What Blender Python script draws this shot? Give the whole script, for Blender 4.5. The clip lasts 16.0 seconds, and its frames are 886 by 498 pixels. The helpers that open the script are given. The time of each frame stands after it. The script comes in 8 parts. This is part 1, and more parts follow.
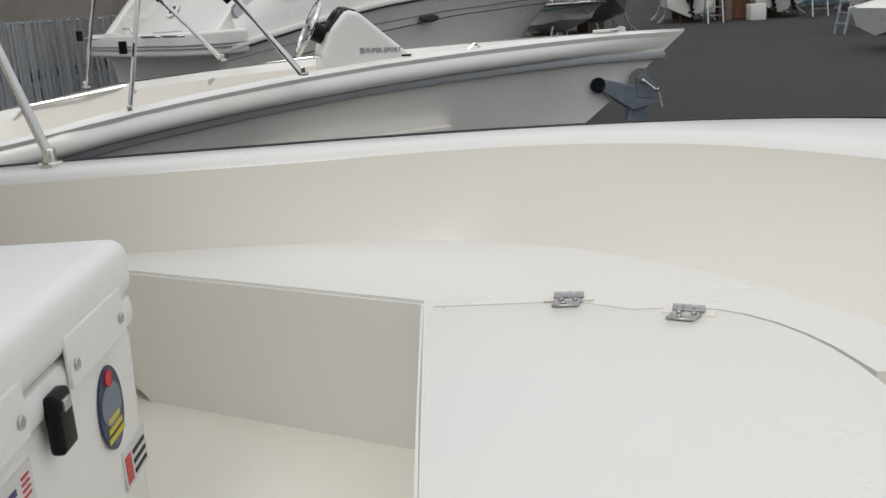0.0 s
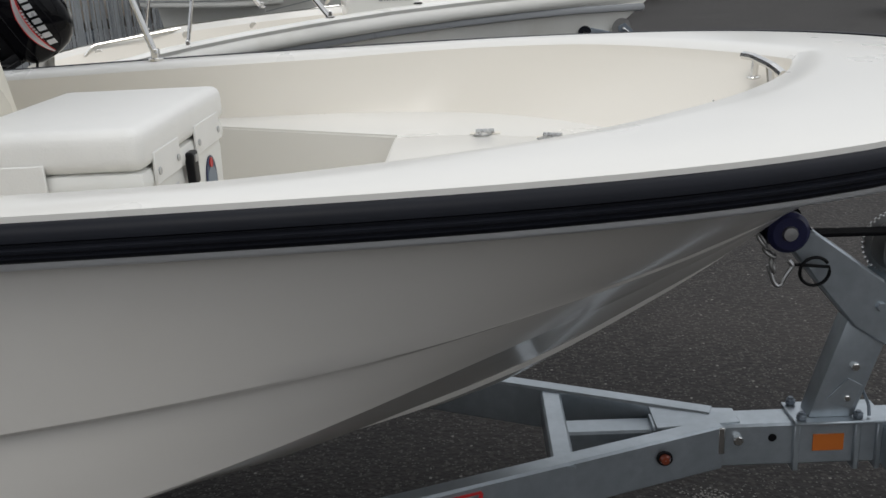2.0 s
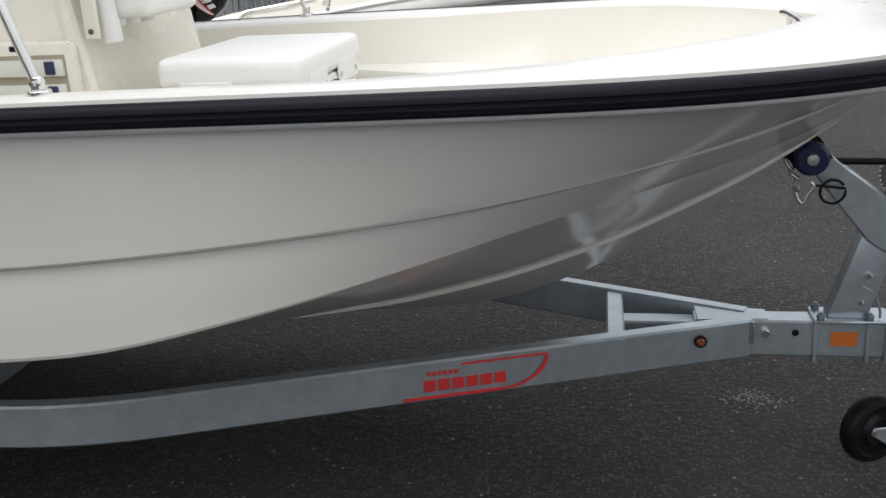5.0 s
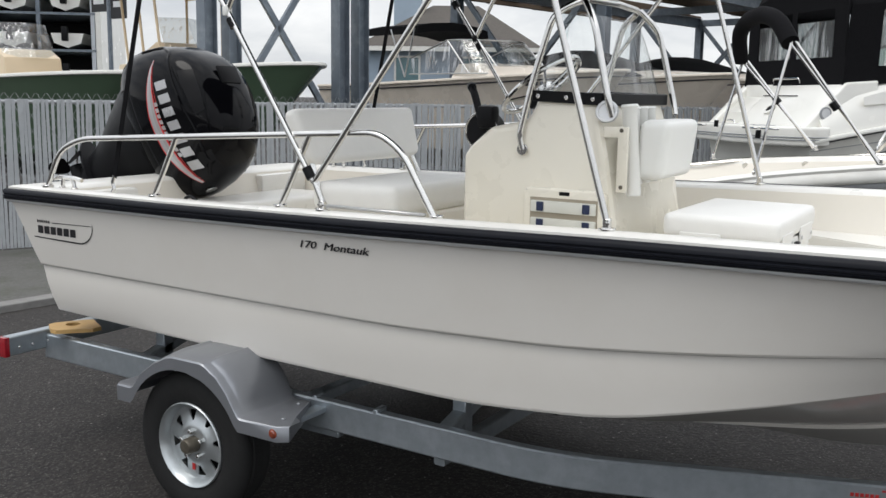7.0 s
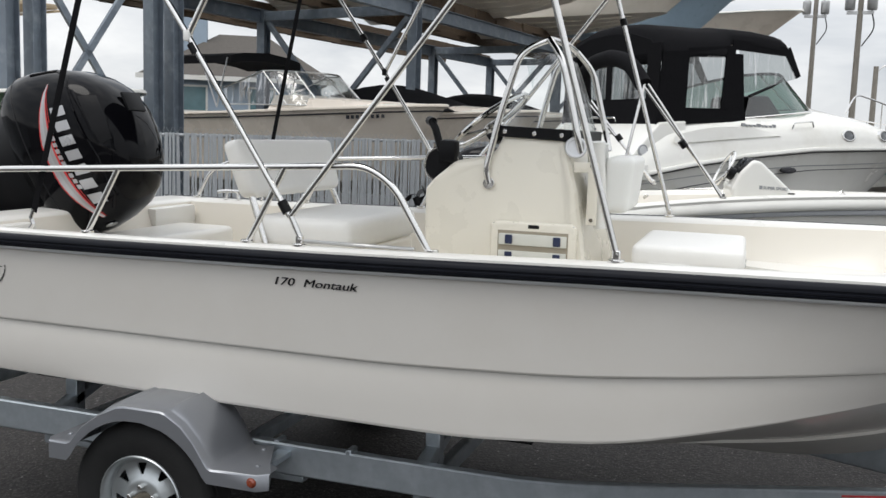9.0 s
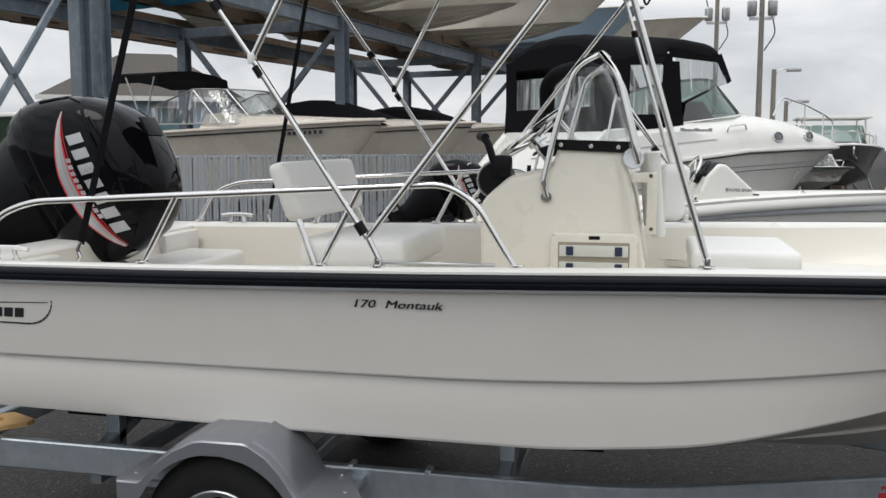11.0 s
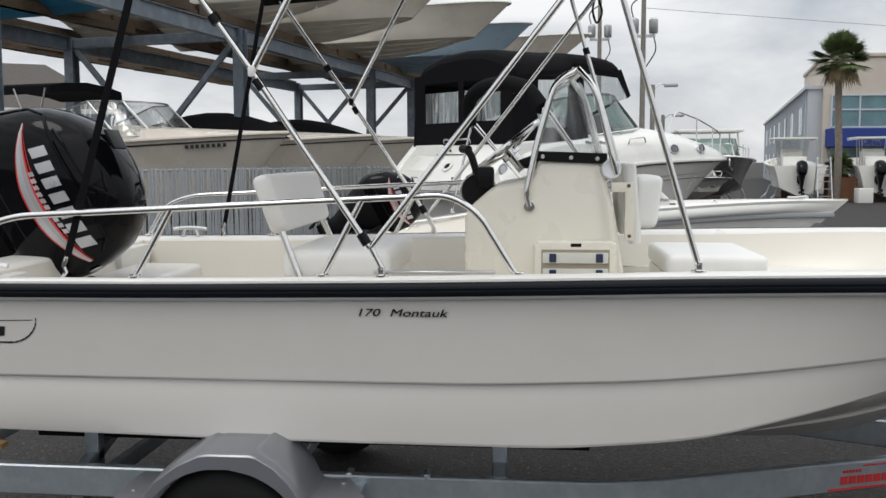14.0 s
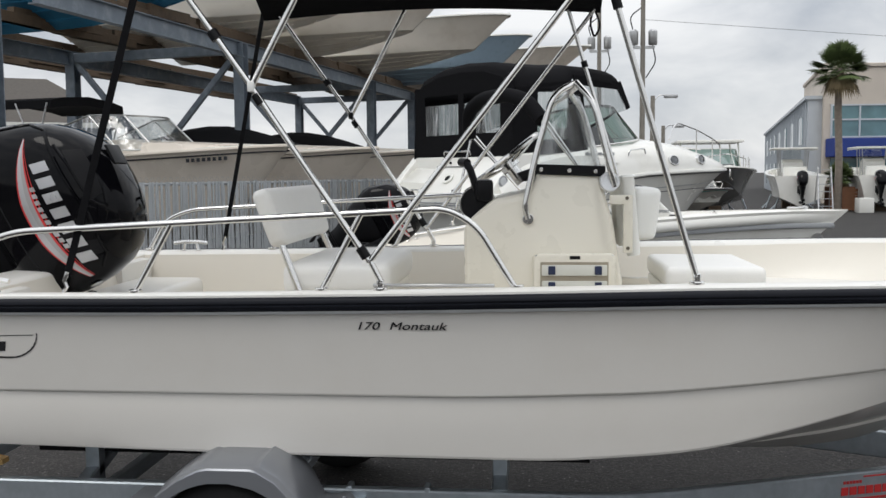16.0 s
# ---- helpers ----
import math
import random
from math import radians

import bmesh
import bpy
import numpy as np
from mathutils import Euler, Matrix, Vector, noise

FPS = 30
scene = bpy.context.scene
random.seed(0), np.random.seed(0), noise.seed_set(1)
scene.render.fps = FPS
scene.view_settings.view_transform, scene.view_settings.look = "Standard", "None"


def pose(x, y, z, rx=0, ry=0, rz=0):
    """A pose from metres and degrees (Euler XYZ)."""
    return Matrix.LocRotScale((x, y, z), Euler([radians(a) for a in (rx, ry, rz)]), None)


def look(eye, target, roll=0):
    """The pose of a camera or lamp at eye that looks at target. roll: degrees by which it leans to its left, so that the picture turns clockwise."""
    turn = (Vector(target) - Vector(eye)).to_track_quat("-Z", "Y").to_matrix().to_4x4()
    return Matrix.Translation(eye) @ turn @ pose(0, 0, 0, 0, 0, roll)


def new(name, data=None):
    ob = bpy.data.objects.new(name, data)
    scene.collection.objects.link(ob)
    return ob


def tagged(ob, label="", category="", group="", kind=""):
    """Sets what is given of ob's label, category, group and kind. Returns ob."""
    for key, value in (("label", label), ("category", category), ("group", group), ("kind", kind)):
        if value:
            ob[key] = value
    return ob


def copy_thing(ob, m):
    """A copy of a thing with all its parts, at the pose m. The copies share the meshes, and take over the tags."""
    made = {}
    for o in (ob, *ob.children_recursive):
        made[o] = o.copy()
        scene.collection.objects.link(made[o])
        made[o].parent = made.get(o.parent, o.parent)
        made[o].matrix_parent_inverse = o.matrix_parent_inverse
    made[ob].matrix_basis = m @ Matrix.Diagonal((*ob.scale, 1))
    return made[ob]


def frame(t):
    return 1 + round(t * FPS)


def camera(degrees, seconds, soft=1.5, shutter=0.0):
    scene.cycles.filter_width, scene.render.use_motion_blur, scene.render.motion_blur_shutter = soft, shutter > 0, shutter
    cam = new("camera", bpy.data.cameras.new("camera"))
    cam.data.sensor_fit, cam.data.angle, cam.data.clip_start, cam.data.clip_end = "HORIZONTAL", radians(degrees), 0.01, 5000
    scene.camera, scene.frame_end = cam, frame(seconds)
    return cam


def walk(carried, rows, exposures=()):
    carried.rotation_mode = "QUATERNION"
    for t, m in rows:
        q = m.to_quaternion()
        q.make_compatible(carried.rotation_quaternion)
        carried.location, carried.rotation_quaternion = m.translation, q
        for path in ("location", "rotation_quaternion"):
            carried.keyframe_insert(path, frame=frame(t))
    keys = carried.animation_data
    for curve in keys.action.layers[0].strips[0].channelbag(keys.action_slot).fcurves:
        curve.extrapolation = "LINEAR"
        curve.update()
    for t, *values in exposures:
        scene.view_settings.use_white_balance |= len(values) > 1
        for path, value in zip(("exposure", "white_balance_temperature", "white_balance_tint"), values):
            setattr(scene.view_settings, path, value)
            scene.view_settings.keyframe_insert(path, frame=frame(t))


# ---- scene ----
cam = camera(50.9, 16.0)
PATH = [
    (0, (0.887, -1.122, 1.671), (0.875, 0.807, 1.145), -3.6),
    (0.5, (0.875, -1.383, 1.699), (0.915, 0.573, 1.28), -2.4),
    (1, (0.963, -1.617, 1.679), (0.934, 0.338, 1.26), -2.6),
    (1.5, (1.048, -1.883, 1.663), (0.966, 0.056, 1.179), -3.1),
    (2, (1.053, -2.178, 1.629), (0.977, -0.27, 1.034), -3.1),
    (2.5, (1.083, -2.415, 1.601), (0.921, -0.535, 0.938), -2.4),
    (3, (1.211, -2.635, 1.582), (1.135, -0.753, 0.908), -2.3),
    (3.2, (1.26, -2.699, 1.581), (1.295, -0.819, 0.901), -2.4),
    (5.3, (1.141, -2.851, 1.622), (0.683, -0.998, 1.027), -1.6),
    (5.5, (1.089, -2.951, 1.64), (0.539, -1.11, 1.084), -0.4),
    (6, (0.983, -3.25, 1.669), (0.236, -1.449, 1.221), 1.1),
    (6.5, (1.029, -3.527, 1.711), (0.094, -1.796, 1.35), 1.4),
    (7, (1.102, -3.704, 1.743), (0.056, -2.03, 1.424), 0.9),
    (7.5, (0.995, -3.884, 1.747), (-0.009, -2.175, 1.484), 1.1),
    (8, (0.829, -4.04, 1.743), (-0.07, -2.27, 1.503), 1.5),
    (8.5, (0.653, -4.029, 1.72), (-0.098, -2.19, 1.485), 2.2),
    (8.7, (0.551, -4.003, 1.731), (-0.141, -2.142, 1.49), 2.1),
    (10.8, (-0.134, -4.197, 1.716), (-0.589, -2.261, 1.504), 0.3),
    (11, (-0.193, -4.19, 1.739), (-0.624, -2.249, 1.527), 0.0),
    (11.5, (-0.365, -4.21, 1.738), (-0.679, -2.243, 1.561), 0.2),
    (12, (-0.55, -4.305, 1.735), (-0.739, -2.32, 1.578), -0.1),
    (12.5, (-0.589, -4.348, 1.741), (-0.72, -2.359, 1.582), 0.3),
    (13, (-0.593, -4.356, 1.739), (-0.741, -2.369, 1.557), 0.3),
    (13.5, (-0.594, -4.35, 1.733), (-0.765, -2.367, 1.54), -0.1),
    (14, (-0.611, -4.355, 1.735), (-0.792, -2.372, 1.55), -0.2),
    (14.5, (-0.611, -4.358, 1.734), (-0.774, -2.373, 1.558), -0.1),
    (15, (-0.607, -4.36, 1.739), (-0.755, -2.373, 1.571), 0.0),
    (15.5, (-0.603, -4.365, 1.742), (-0.768, -2.379, 1.575), -0.3),
    (16, (-0.601, -4.367, 1.742), (-0.785, -2.382, 1.582), -0.5),
]
walk(cam, [(t, look(eye, target, roll)) for t, eye, target, roll in PATH],
     [(0, -0.55), (0.5, -0.48), (1.0, -0.44), (1.5, -0.47), (2.0, -0.47), (2.5, -0.36), (3.0, 0.08), (3.2, 0.1), (5.3, 0.05), (6, 0.05), (8.5, 0.05), (11, -0.12), (16, -0.12)])

# ---- world, sun, exposure ----
world = bpy.data.worlds.new("overcast_sky")
scene.world = world
world.use_nodes = True
wn, wl = world.node_tree.nodes, world.node_tree.links
wn.clear()
w_out = wn.new("ShaderNodeOutputWorld")
w_bg = wn.new("ShaderNodeBackground")
w_sky = wn.new("ShaderNodeTexSky")
w_sky.sky_type = 'NISHITA'
w_sky.sun_disc = False
w_sky.sun_elevation = radians(62)
w_sky.sun_rotation = radians(200)
w_co = wn.new("ShaderNodeTexCoord")
w_map = wn.new("ShaderNodeMapping")
w_map.inputs["Scale"].default_value = (1.0, 1.0, 2.6)
w_no = wn.new("ShaderNodeTexNoise")
w_no.inputs["Scale"].default_value = 3.4
w_no.inputs["Detail"].default_value = 6.0
w_no.inputs["Roughness"].default_value = 0.55
w_no.inputs["Distortion"].default_value = 0.4
w_ramp = wn.new("ShaderNodeValToRGB")
w_ramp.color_ramp.elements[0].position = 0.32
w_ramp.color_ramp.elements[0].color = (5.4, 5.75, 6.3, 1)
w_ramp.color_ramp.elements[1].position = 0.66
w_ramp.color_ramp.elements[1].color = (10.3, 10.35, 10.4, 1)
w_mix = wn.new("ShaderNodeMix")
w_mix.data_type = 'RGBA'
w_mix.inputs[0].default_value = 0.9
wl.new(w_co.outputs["Generated"], w_map.inputs["Vector"])
wl.new(w_map.outputs[0], w_no.inputs["Vector"])
wl.new(w_no.outputs["Fac"], w_ramp.inputs["Fac"])
wl.new(w_sky.outputs[0], w_mix.inputs[6])
wl.new(w_ramp.outputs["Color"], w_mix.inputs[7])
w_sep = wn.new("ShaderNodeSeparateXYZ")
w_up = wn.new("ShaderNodeMapRange")
w_up.inputs["From Min"].default_value = 0.12
w_up.inputs["From Max"].default_value = 1.0
w_up.inputs["To Min"].default_value = 1.0
w_up.inputs["To Max"].default_value = 2.1
w_mul = wn.new("ShaderNodeVectorMath")
w_mul.operation = 'SCALE'
wl.new(w_co.outputs["Generated"], w_sep.inputs[0])
wl.new(w_sep.outputs["Z"], w_up.inputs["Value"])
wl.new(w_mix.outputs[2], w_mul.inputs[0])
wl.new(w_up.outputs[0], w_mul.inputs["Scale"])
wl.new(w_mul.outputs[0], w_bg.inputs["Color"])
w_bg.inputs["Strength"].default_value = 0.1
wl.new(w_bg.outputs[0], w_out.inputs["Surface"])

sun_data = bpy.data.lights.new("sun", 'SUN')
sun_data.energy = 0.9
sun_data.angle = radians(25)
sun_data.color = (1.0, 0.97, 0.92)
sun = new("sun", sun_data)
sun.matrix_world = look((-8, -14, 30), (0, 0, 0))


# ---- materials ----
def mat(name, color, rough=0.5, metal=0.0, var=0.06, scale=8.0, bump=0.0, bscale=60.0, coat=0.0,
        dirt=None, dscale=1.5, dlow=0.5, dhigh=0.75, island=0.0, spec=0.5):
    """A principled surface: base colour with two scales of variation, optional stains and fine relief."""
    m = bpy.data.materials.new(name)
    m.use_nodes = True
    n, l = m.node_tree.nodes, m.node_tree.links
    b = n["Principled BSDF"]
    b.inputs["Roughness"].default_value = rough
    b.inputs["Metallic"].default_value = metal
    b.inputs["Specular IOR Level"].default_value = spec
    b.inputs["Coat Weight"].default_value = coat
    b.inputs["Coat Roughness"].default_value = 0.08
    tc = n.new("ShaderNodeTexCoord")
    no = n.new("ShaderNodeTexNoise")
    no.inputs["Scale"].default_value = scale
    no.inputs["Detail"].default_value = 5
    l.new(tc.outputs["Object"], no.inputs["Vector"])
    rp = n.new("ShaderNodeValToRGB")
    rp.color_ramp.elements[0].position = 0.18
    rp.color_ramp.elements[1].position = 0.82
    rp.color_ramp.elements[0].color = (*[c * (1 - var) for c in color], 1)
    rp.color_ramp.elements[1].color = (*[min(1, c * (1 + var)) for c in color], 1)
    l.new(no.outputs["Fac"], rp.inputs["Fac"])
    col = rp.outputs["Color"]
    if dirt:
        dn = n.new("ShaderNodeTexNoise")
        dn.inputs["Scale"].default_value = dscale
        dn.inputs["Detail"].default_value = 8
        dn.inputs["Roughness"].default_value = 0.65
        l.new(tc.outputs["Object"], dn.inputs["Vector"])
        dr = n.new("ShaderNodeMapRange")
        dr.inputs["From Min"].default_value = dlow
        dr.inputs["From Max"].default_value = dhigh
        l.new(dn.outputs["Fac"], dr.inputs["Value"])
        mx = n.new("ShaderNodeMix")
        mx.data_type = 'RGBA'
        l.new(dr.outputs[0], mx.inputs[0])
        l.new(col, mx.inputs[6])
        mx.inputs[7].default_value = (*dirt, 1)
        col = mx.outputs[2]
    if island:
        oi = n.new("ShaderNodeNewGeometry")
        hs = n.new("ShaderNodeHueSaturation")
        mr = n.new("ShaderNodeMapRange")
        mr.inputs["To Min"].default_value = 1 - island
        mr.inputs["To Max"].default_value = 1 + island
        l.new(oi.outputs["Random Per Island"], mr.inputs["Value"])
        l.new(mr.outputs[0], hs.inputs["Value"])
        l.new(col, hs.inputs["Color"])
        col = hs.outputs[0]
    l.new(col, b.inputs["Base Color"])
    r2 = n.new("ShaderNodeMapRange")
    r2.inputs["To Min"].default_value = max(0.02, rough - 0.08)
    r2.inputs["To Max"].default_value = min(1, rough + 0.08)
    l.new(no.outputs["Fac"], r2.inputs["Value"])
    l.new(r2.outputs[0], b.inputs["Roughness"])
    if bump:
        bn = n.new("ShaderNodeTexNoise")
        bn.inputs["Scale"].default_value = bscale
        bn.inputs["Detail"].default_value = 4
        l.new(tc.outputs["Object"], bn.inputs["Vector"])
        bp = n.new("ShaderNodeBump")
        bp.inputs["Strength"].default_value = bump
        bp.inputs["Distance"].default_value = 0.01
        l.new(bn.outputs["Fac"], bp.inputs["Height"])
        l.new(bp.outputs[0], b.inputs["Normal"])
    return m


def glass_mat(name, tint, alpha, streak=0.0):
    """Thin clear sheet: mostly transparent, with a glossy face."""
    m = bpy.data.materials.new(name)
    m.use_nodes = True
    n, l = m.node_tree.nodes, m.node_tree.links
    n.clear()
    out = n.new("ShaderNodeOutputMaterial")
    tr = n.new("ShaderNodeBsdfTransparent")
    tr.inputs["Color"].default_value = (*tint, 1)
    gl = n.new("ShaderNodeBsdfGlossy")
    gl.inputs["Roughness"].default_value = 0.04
    fr = n.new("ShaderNodeLayerWeight")
    fr.inputs["Blend"].default_value = 0.5
    pw = n.new("ShaderNodeMath")
    pw.operation = 'POWER'
    pw.inputs[1].default_value = 4.0
    sc = n.new("ShaderNodeMath")
    sc.operation = 'MULTIPLY'
    sc.inputs[1].default_value = 0.6
    ad = n.new("ShaderNodeMath")
    ad.operation = 'ADD'
    ad.inputs[1].default_value = alpha + 0.04
    if streak:
        tc = n.new("ShaderNodeTexCoord")
        mp = n.new("ShaderNodeMapping")
        mp.inputs["Scale"].default_value = (16, 16, 1.4)
        no = n.new("ShaderNodeTexNoise")
        no.inputs["Scale"].default_value = 1.0
        no.inputs["Detail"].default_value = 4
        no.inputs["Distortion"].default_value = 0.6
        mr = n.new("ShaderNodeMapRange")
        mr.inputs["From Min"].default_value = 0.52
        mr.inputs["From Max"].default_value = 0.68
        mr.inputs["To Min"].default_value = alpha + 0.04
        mr.inputs["To Max"].default_value = alpha + 0.04 + streak
        l.new(tc.outputs["Object"], mp.inputs["Vector"])
        l.new(mp.outputs[0], no.inputs["Vector"])
        l.new(no.outputs["Fac"], mr.inputs["Value"])
        l.new(mr.outputs[0], ad.inputs[1])
        bp = n.new("ShaderNodeBump")
        bp.inputs["Strength"].default_value = 0.5
        bp.inputs["Distance"].default_value = 0.02
        l.new(no.outputs["Fac"], bp.inputs["Height"])
        l.new(bp.outputs[0], gl.inputs["Normal"])
    mx = n.new("ShaderNodeMixShader")
    l.new(fr.outputs["Facing"], pw.inputs[0])
    l.new(pw.outputs[0], sc.inputs[0])
    l.new(sc.outputs[0], ad.inputs[0])
    l.new(ad.outputs[0], mx.inputs[0])
    l.new(tr.outputs[0], mx.inputs[1])
    l.new(gl.outputs[0], mx.inputs[2])
    l.new(mx.outputs[0], out.inputs["Surface"])
    return m


GEL = mat("hull_gelcoat", (0.68, 0.655, 0.61), 0.22, var=0.015, scale=3, coat=0.35, dirt=(0.655, 0.625, 0.575), dscale=1.2)
DECK = mat("deck_gelcoat", (0.75, 0.735, 0.69), 0.3, var=0.012, scale=4, coat=0.2)
LINER = mat("liner_gelcoat", (0.785, 0.745, 0.665), 0.33, var=0.006, scale=4, coat=0.15)
CONSOLE = mat("console_gelcoat", (0.80, 0.76, 0.655), 0.28, var=0.005, scale=5, coat=0.25)
VINYL = mat("white_vinyl", (0.82, 0.81, 0.775), 0.45, var=0.02, scale=20, bump=0.12, bscale=260)
PLASTIC = mat("white_plastic", (0.82, 0.82, 0.785), 0.35, var=0.01, scale=10)
RUBBER = mat("black_rubber", (0.007, 0.008, 0.012), 0.5, var=0.2, scale=14, bump=0.05, spec=0.16)
BLACK = mat("black_plastic", (0.007, 0.007, 0.008), 0.38, var=0.2, scale=20, spec=0.16)
COWL = mat("black_cowl", (0.003, 0.003, 0.004), 0.05, var=0.1, scale=6, spec=0.15)
HUBCAP = mat("rusty_hub", (0.13, 0.115, 0.09), 0.5, metal=0.6, var=0.3, scale=40)
RIM = mat("galvanised_rim", (0.50, 0.53, 0.54), 0.36, metal=0.8, var=0.10, scale=18)
STEEL = mat("polished_steel", (0.72, 0.71, 0.69), 0.13, metal=1.0, var=0.04, scale=30)
ALU = mat("aluminium", (0.55, 0.55, 0.55), 0.35, metal=1.0, var=0.06, scale=30)
GALV = mat("galvanised_steel", (0.42, 0.465, 0.50), 0.36, metal=0.75, var=0.10, scale=30, dirt=(0.55, 0.60, 0.64),
           dscale=7, dlow=0.48, dhigh=0.80, bump=0.03, bscale=70)
FENDER = mat("fender_plastic", (0.255, 0.265, 0.285), 0.32, metal=0.55, var=0.02, scale=6)
TYRE = mat("tyre_rubber", (0.016, 0.016, 0.016), 0.75, var=0.2, scale=20, bump=0.2, bscale=80, spec=0.25)
RED = mat("red_paint", (0.55, 0.03, 0.03), 0.4, var=0.05)
REDLENS = mat("red_lens", (0.30, 0.012, 0.02), 0.15, var=0.1, coat=0.6)
AMBER = mat("amber_lens", (0.22, 0.045, 0.02), 0.2, var=0.1, coat=0.6)
ORANGE = mat("orange_sticker", (0.50, 0.13, 0.015), 0.5)
INK = mat("black_ink", (0.012, 0.012, 0.014), 0.45)
SILVER = mat("silver_foil", (0.68, 0.69, 0.70), 0.35, metal=0.3)
HINGE = mat("brushed_hinge", (0.42, 0.42, 0.41), 0.28, metal=1.0, var=0.12, scale=60)
CANVAS = mat("black_canvas", (0.008, 0.008, 0.009), 0.9, var=0.25, scale=40, bump=0.25, bscale=120, spec=0.08)


def asphalt_mat():
    """Dark bitumen with pale stone chips, worn and damp patches."""
    m = mat("asphalt", (0.0170, 0.0151, 0.0140), 0.80, var=0.8, scale=26, dirt=(0.031, 0.0272, 0.0248), dscale=0.9, dlow=0.38, dhigh=0.74, bump=1.0, bscale=42, spec=0.35)
    n, l = m.node_tree.nodes, m.node_tree.links
    b = n["Principled BSDF"]
    base = b.inputs["Base Color"].links[0].from_socket
    tc = n.new("ShaderNodeTexCoord")
    for scale, size, keep, col in ((38, 0.46, 0.55, (0.036, 0.032, 0.029)), (62, 0.36, 0.66, (0.062, 0.057, 0.052)), (95, 0.32, 0.80, (0.10, 0.096, 0.09)), (30, 0.17, 0.90, (0.19, 0.18, 0.165))):
        vo = n.new("ShaderNodeTexVoronoi")
        vo.inputs["Scale"].default_value = scale
        l.new(tc.outputs["Object"], vo.inputs["Vector"])
        sep = n.new("ShaderNodeSeparateColor")
        l.new(vo.outputs["Color"], sep.inputs[0])
        near = n.new("ShaderNodeMath")
        near.operation = 'LESS_THAN'
        near.inputs[1].default_value = size
        l.new(vo.outputs["Distance"], near.inputs[0])
        few = n.new("ShaderNodeMath")
        few.operation = 'GREATER_THAN'
        few.inputs[1].default_value = keep
        l.new(sep.outputs[0], few.inputs[0])
        both = n.new("ShaderNodeMath")
        both.operation = 'MULTIPLY'
        l.new(near.outputs[0], both.inputs[0])
        l.new(few.outputs[0], both.inputs[1])
        mx = n.new("ShaderNodeMix")
        mx.data_type = 'RGBA'
        l.new(both.outputs[0], mx.inputs[0])
        l.new(base, mx.inputs[6])
        mx.inputs[7].default_value = (*col, 1)
        base = mx.outputs[2]
    l.new(base, b.inputs["Base Color"])
    return m


ASPHALT = asphalt_mat()
GRAVEL = mat("gravel_strip", (0.10, 0.097, 0.09), 0.9, var=0.3, scale=30, dirt=(0.06, 0.065, 0.045), dscale=2.0, bump=0.6, bscale=60)
CONCRETE = mat("kerb_concrete", (0.20, 0.195, 0.185), 0.85, var=0.2, scale=12, bump=0.2)
WOOD = mat("timber", (0.11, 0.075, 0.047), 0.75, var=0.3, scale=9, bump=0.2, bscale=40)
PINE = mat("pine_board", (0.52, 0.33, 0.125), 0.6, var=0.15, scale=12)
CARPET = mat("bunk_carpet", (0.012, 0.012, 0.013), 0.95, var=0.3, scale=60, bump=0.3, bscale=160, spec=0.1)
STEELPAINT = mat("rack_steel", (0.17, 0.20, 0.235), 0.5, metal=0.3, var=0.15, scale=6, dirt=(0.28, 0.315, 0.345), dscale=3)
DULL = mat("dull_steel", (0.33, 0.325, 0.315), 0.40, metal=0.85, var=0.15, scale=30)
CLEAR = glass_mat("clear_acrylic", (0.93, 0.95, 0.95), 0.0, 0.16)
SMOKE = glass_mat("window_vinyl", (0.72, 0.74, 0.74), 0.06, 0.45)
GREENGLASS = glass_mat("tinted_glass", (0.30, 0.42, 0.38), 0.10)
DARKGLASS = mat("dark_glass", (0.03, 0.035, 0.04), 0.05, var=0.1, coat=1.0)


# ---- mesh helpers ----
def finish(bm, smooth=40):
    bmesh.ops.remove_doubles(bm, verts=bm.verts, dist=1e-5)
    bmesh.ops.recalc_face_normals(bm, faces=bm.faces)
    lim = radians(smooth)
    for f in bm.faces:
        f.smooth = True
    for e in bm.edges:
        if len(e.link_faces) == 2 and e.calc_face_angle(0) > lim:
            e.smooth = False


def part(name, bm, material, parent=None, label="", smooth=40):
    """Links a bmesh as one mesh object, under a thing or a part."""
    finish(bm, smooth)
    me = bpy.data.meshes.new(name)
    bm.to_mesh(me)
    bm.free()
    me.materials.append(material)
    ob = new(name, me)
    if parent is not None:
        ob.parent = parent
    if label:
        tagged(ob, label)
    return ob


def thing(name, label, category, group="", at=None):
    """An Empty at a thing's base."""
    e = new(name)
    e.empty_display_size = 0.2
    if at is not None:
        e.matrix_basis = at
    return tagged(e, label, category, group)


def loft(rings, closed=False, cap0=False, cap1=False, bm=None, wrap=False):
    """A skin over rings of points; closed joins each ring round, wrap joins the last ring to the first."""
    bm = bm or bmesh.new()
    vs = [[bm.verts.new(p) for p in r] for r in rings]
    n = len(vs[0])
    pairs = list(zip(vs, vs[1:])) + ([(vs[-1], vs[0])] if wrap else [])
    for a, b in pairs:
        for k in range(n if closed else n - 1):
            q = [a[k], a[(k + 1) % n], b[(k + 1) % n], b[k]]
            try:
                bm.faces.new(q)
            except ValueError:
                pass
    for c, r in ((cap0, vs[0]), (cap1, vs[-1])):
        if c:
            try:
                bm.faces.new(r)
            except ValueError:
                pass
    return bm


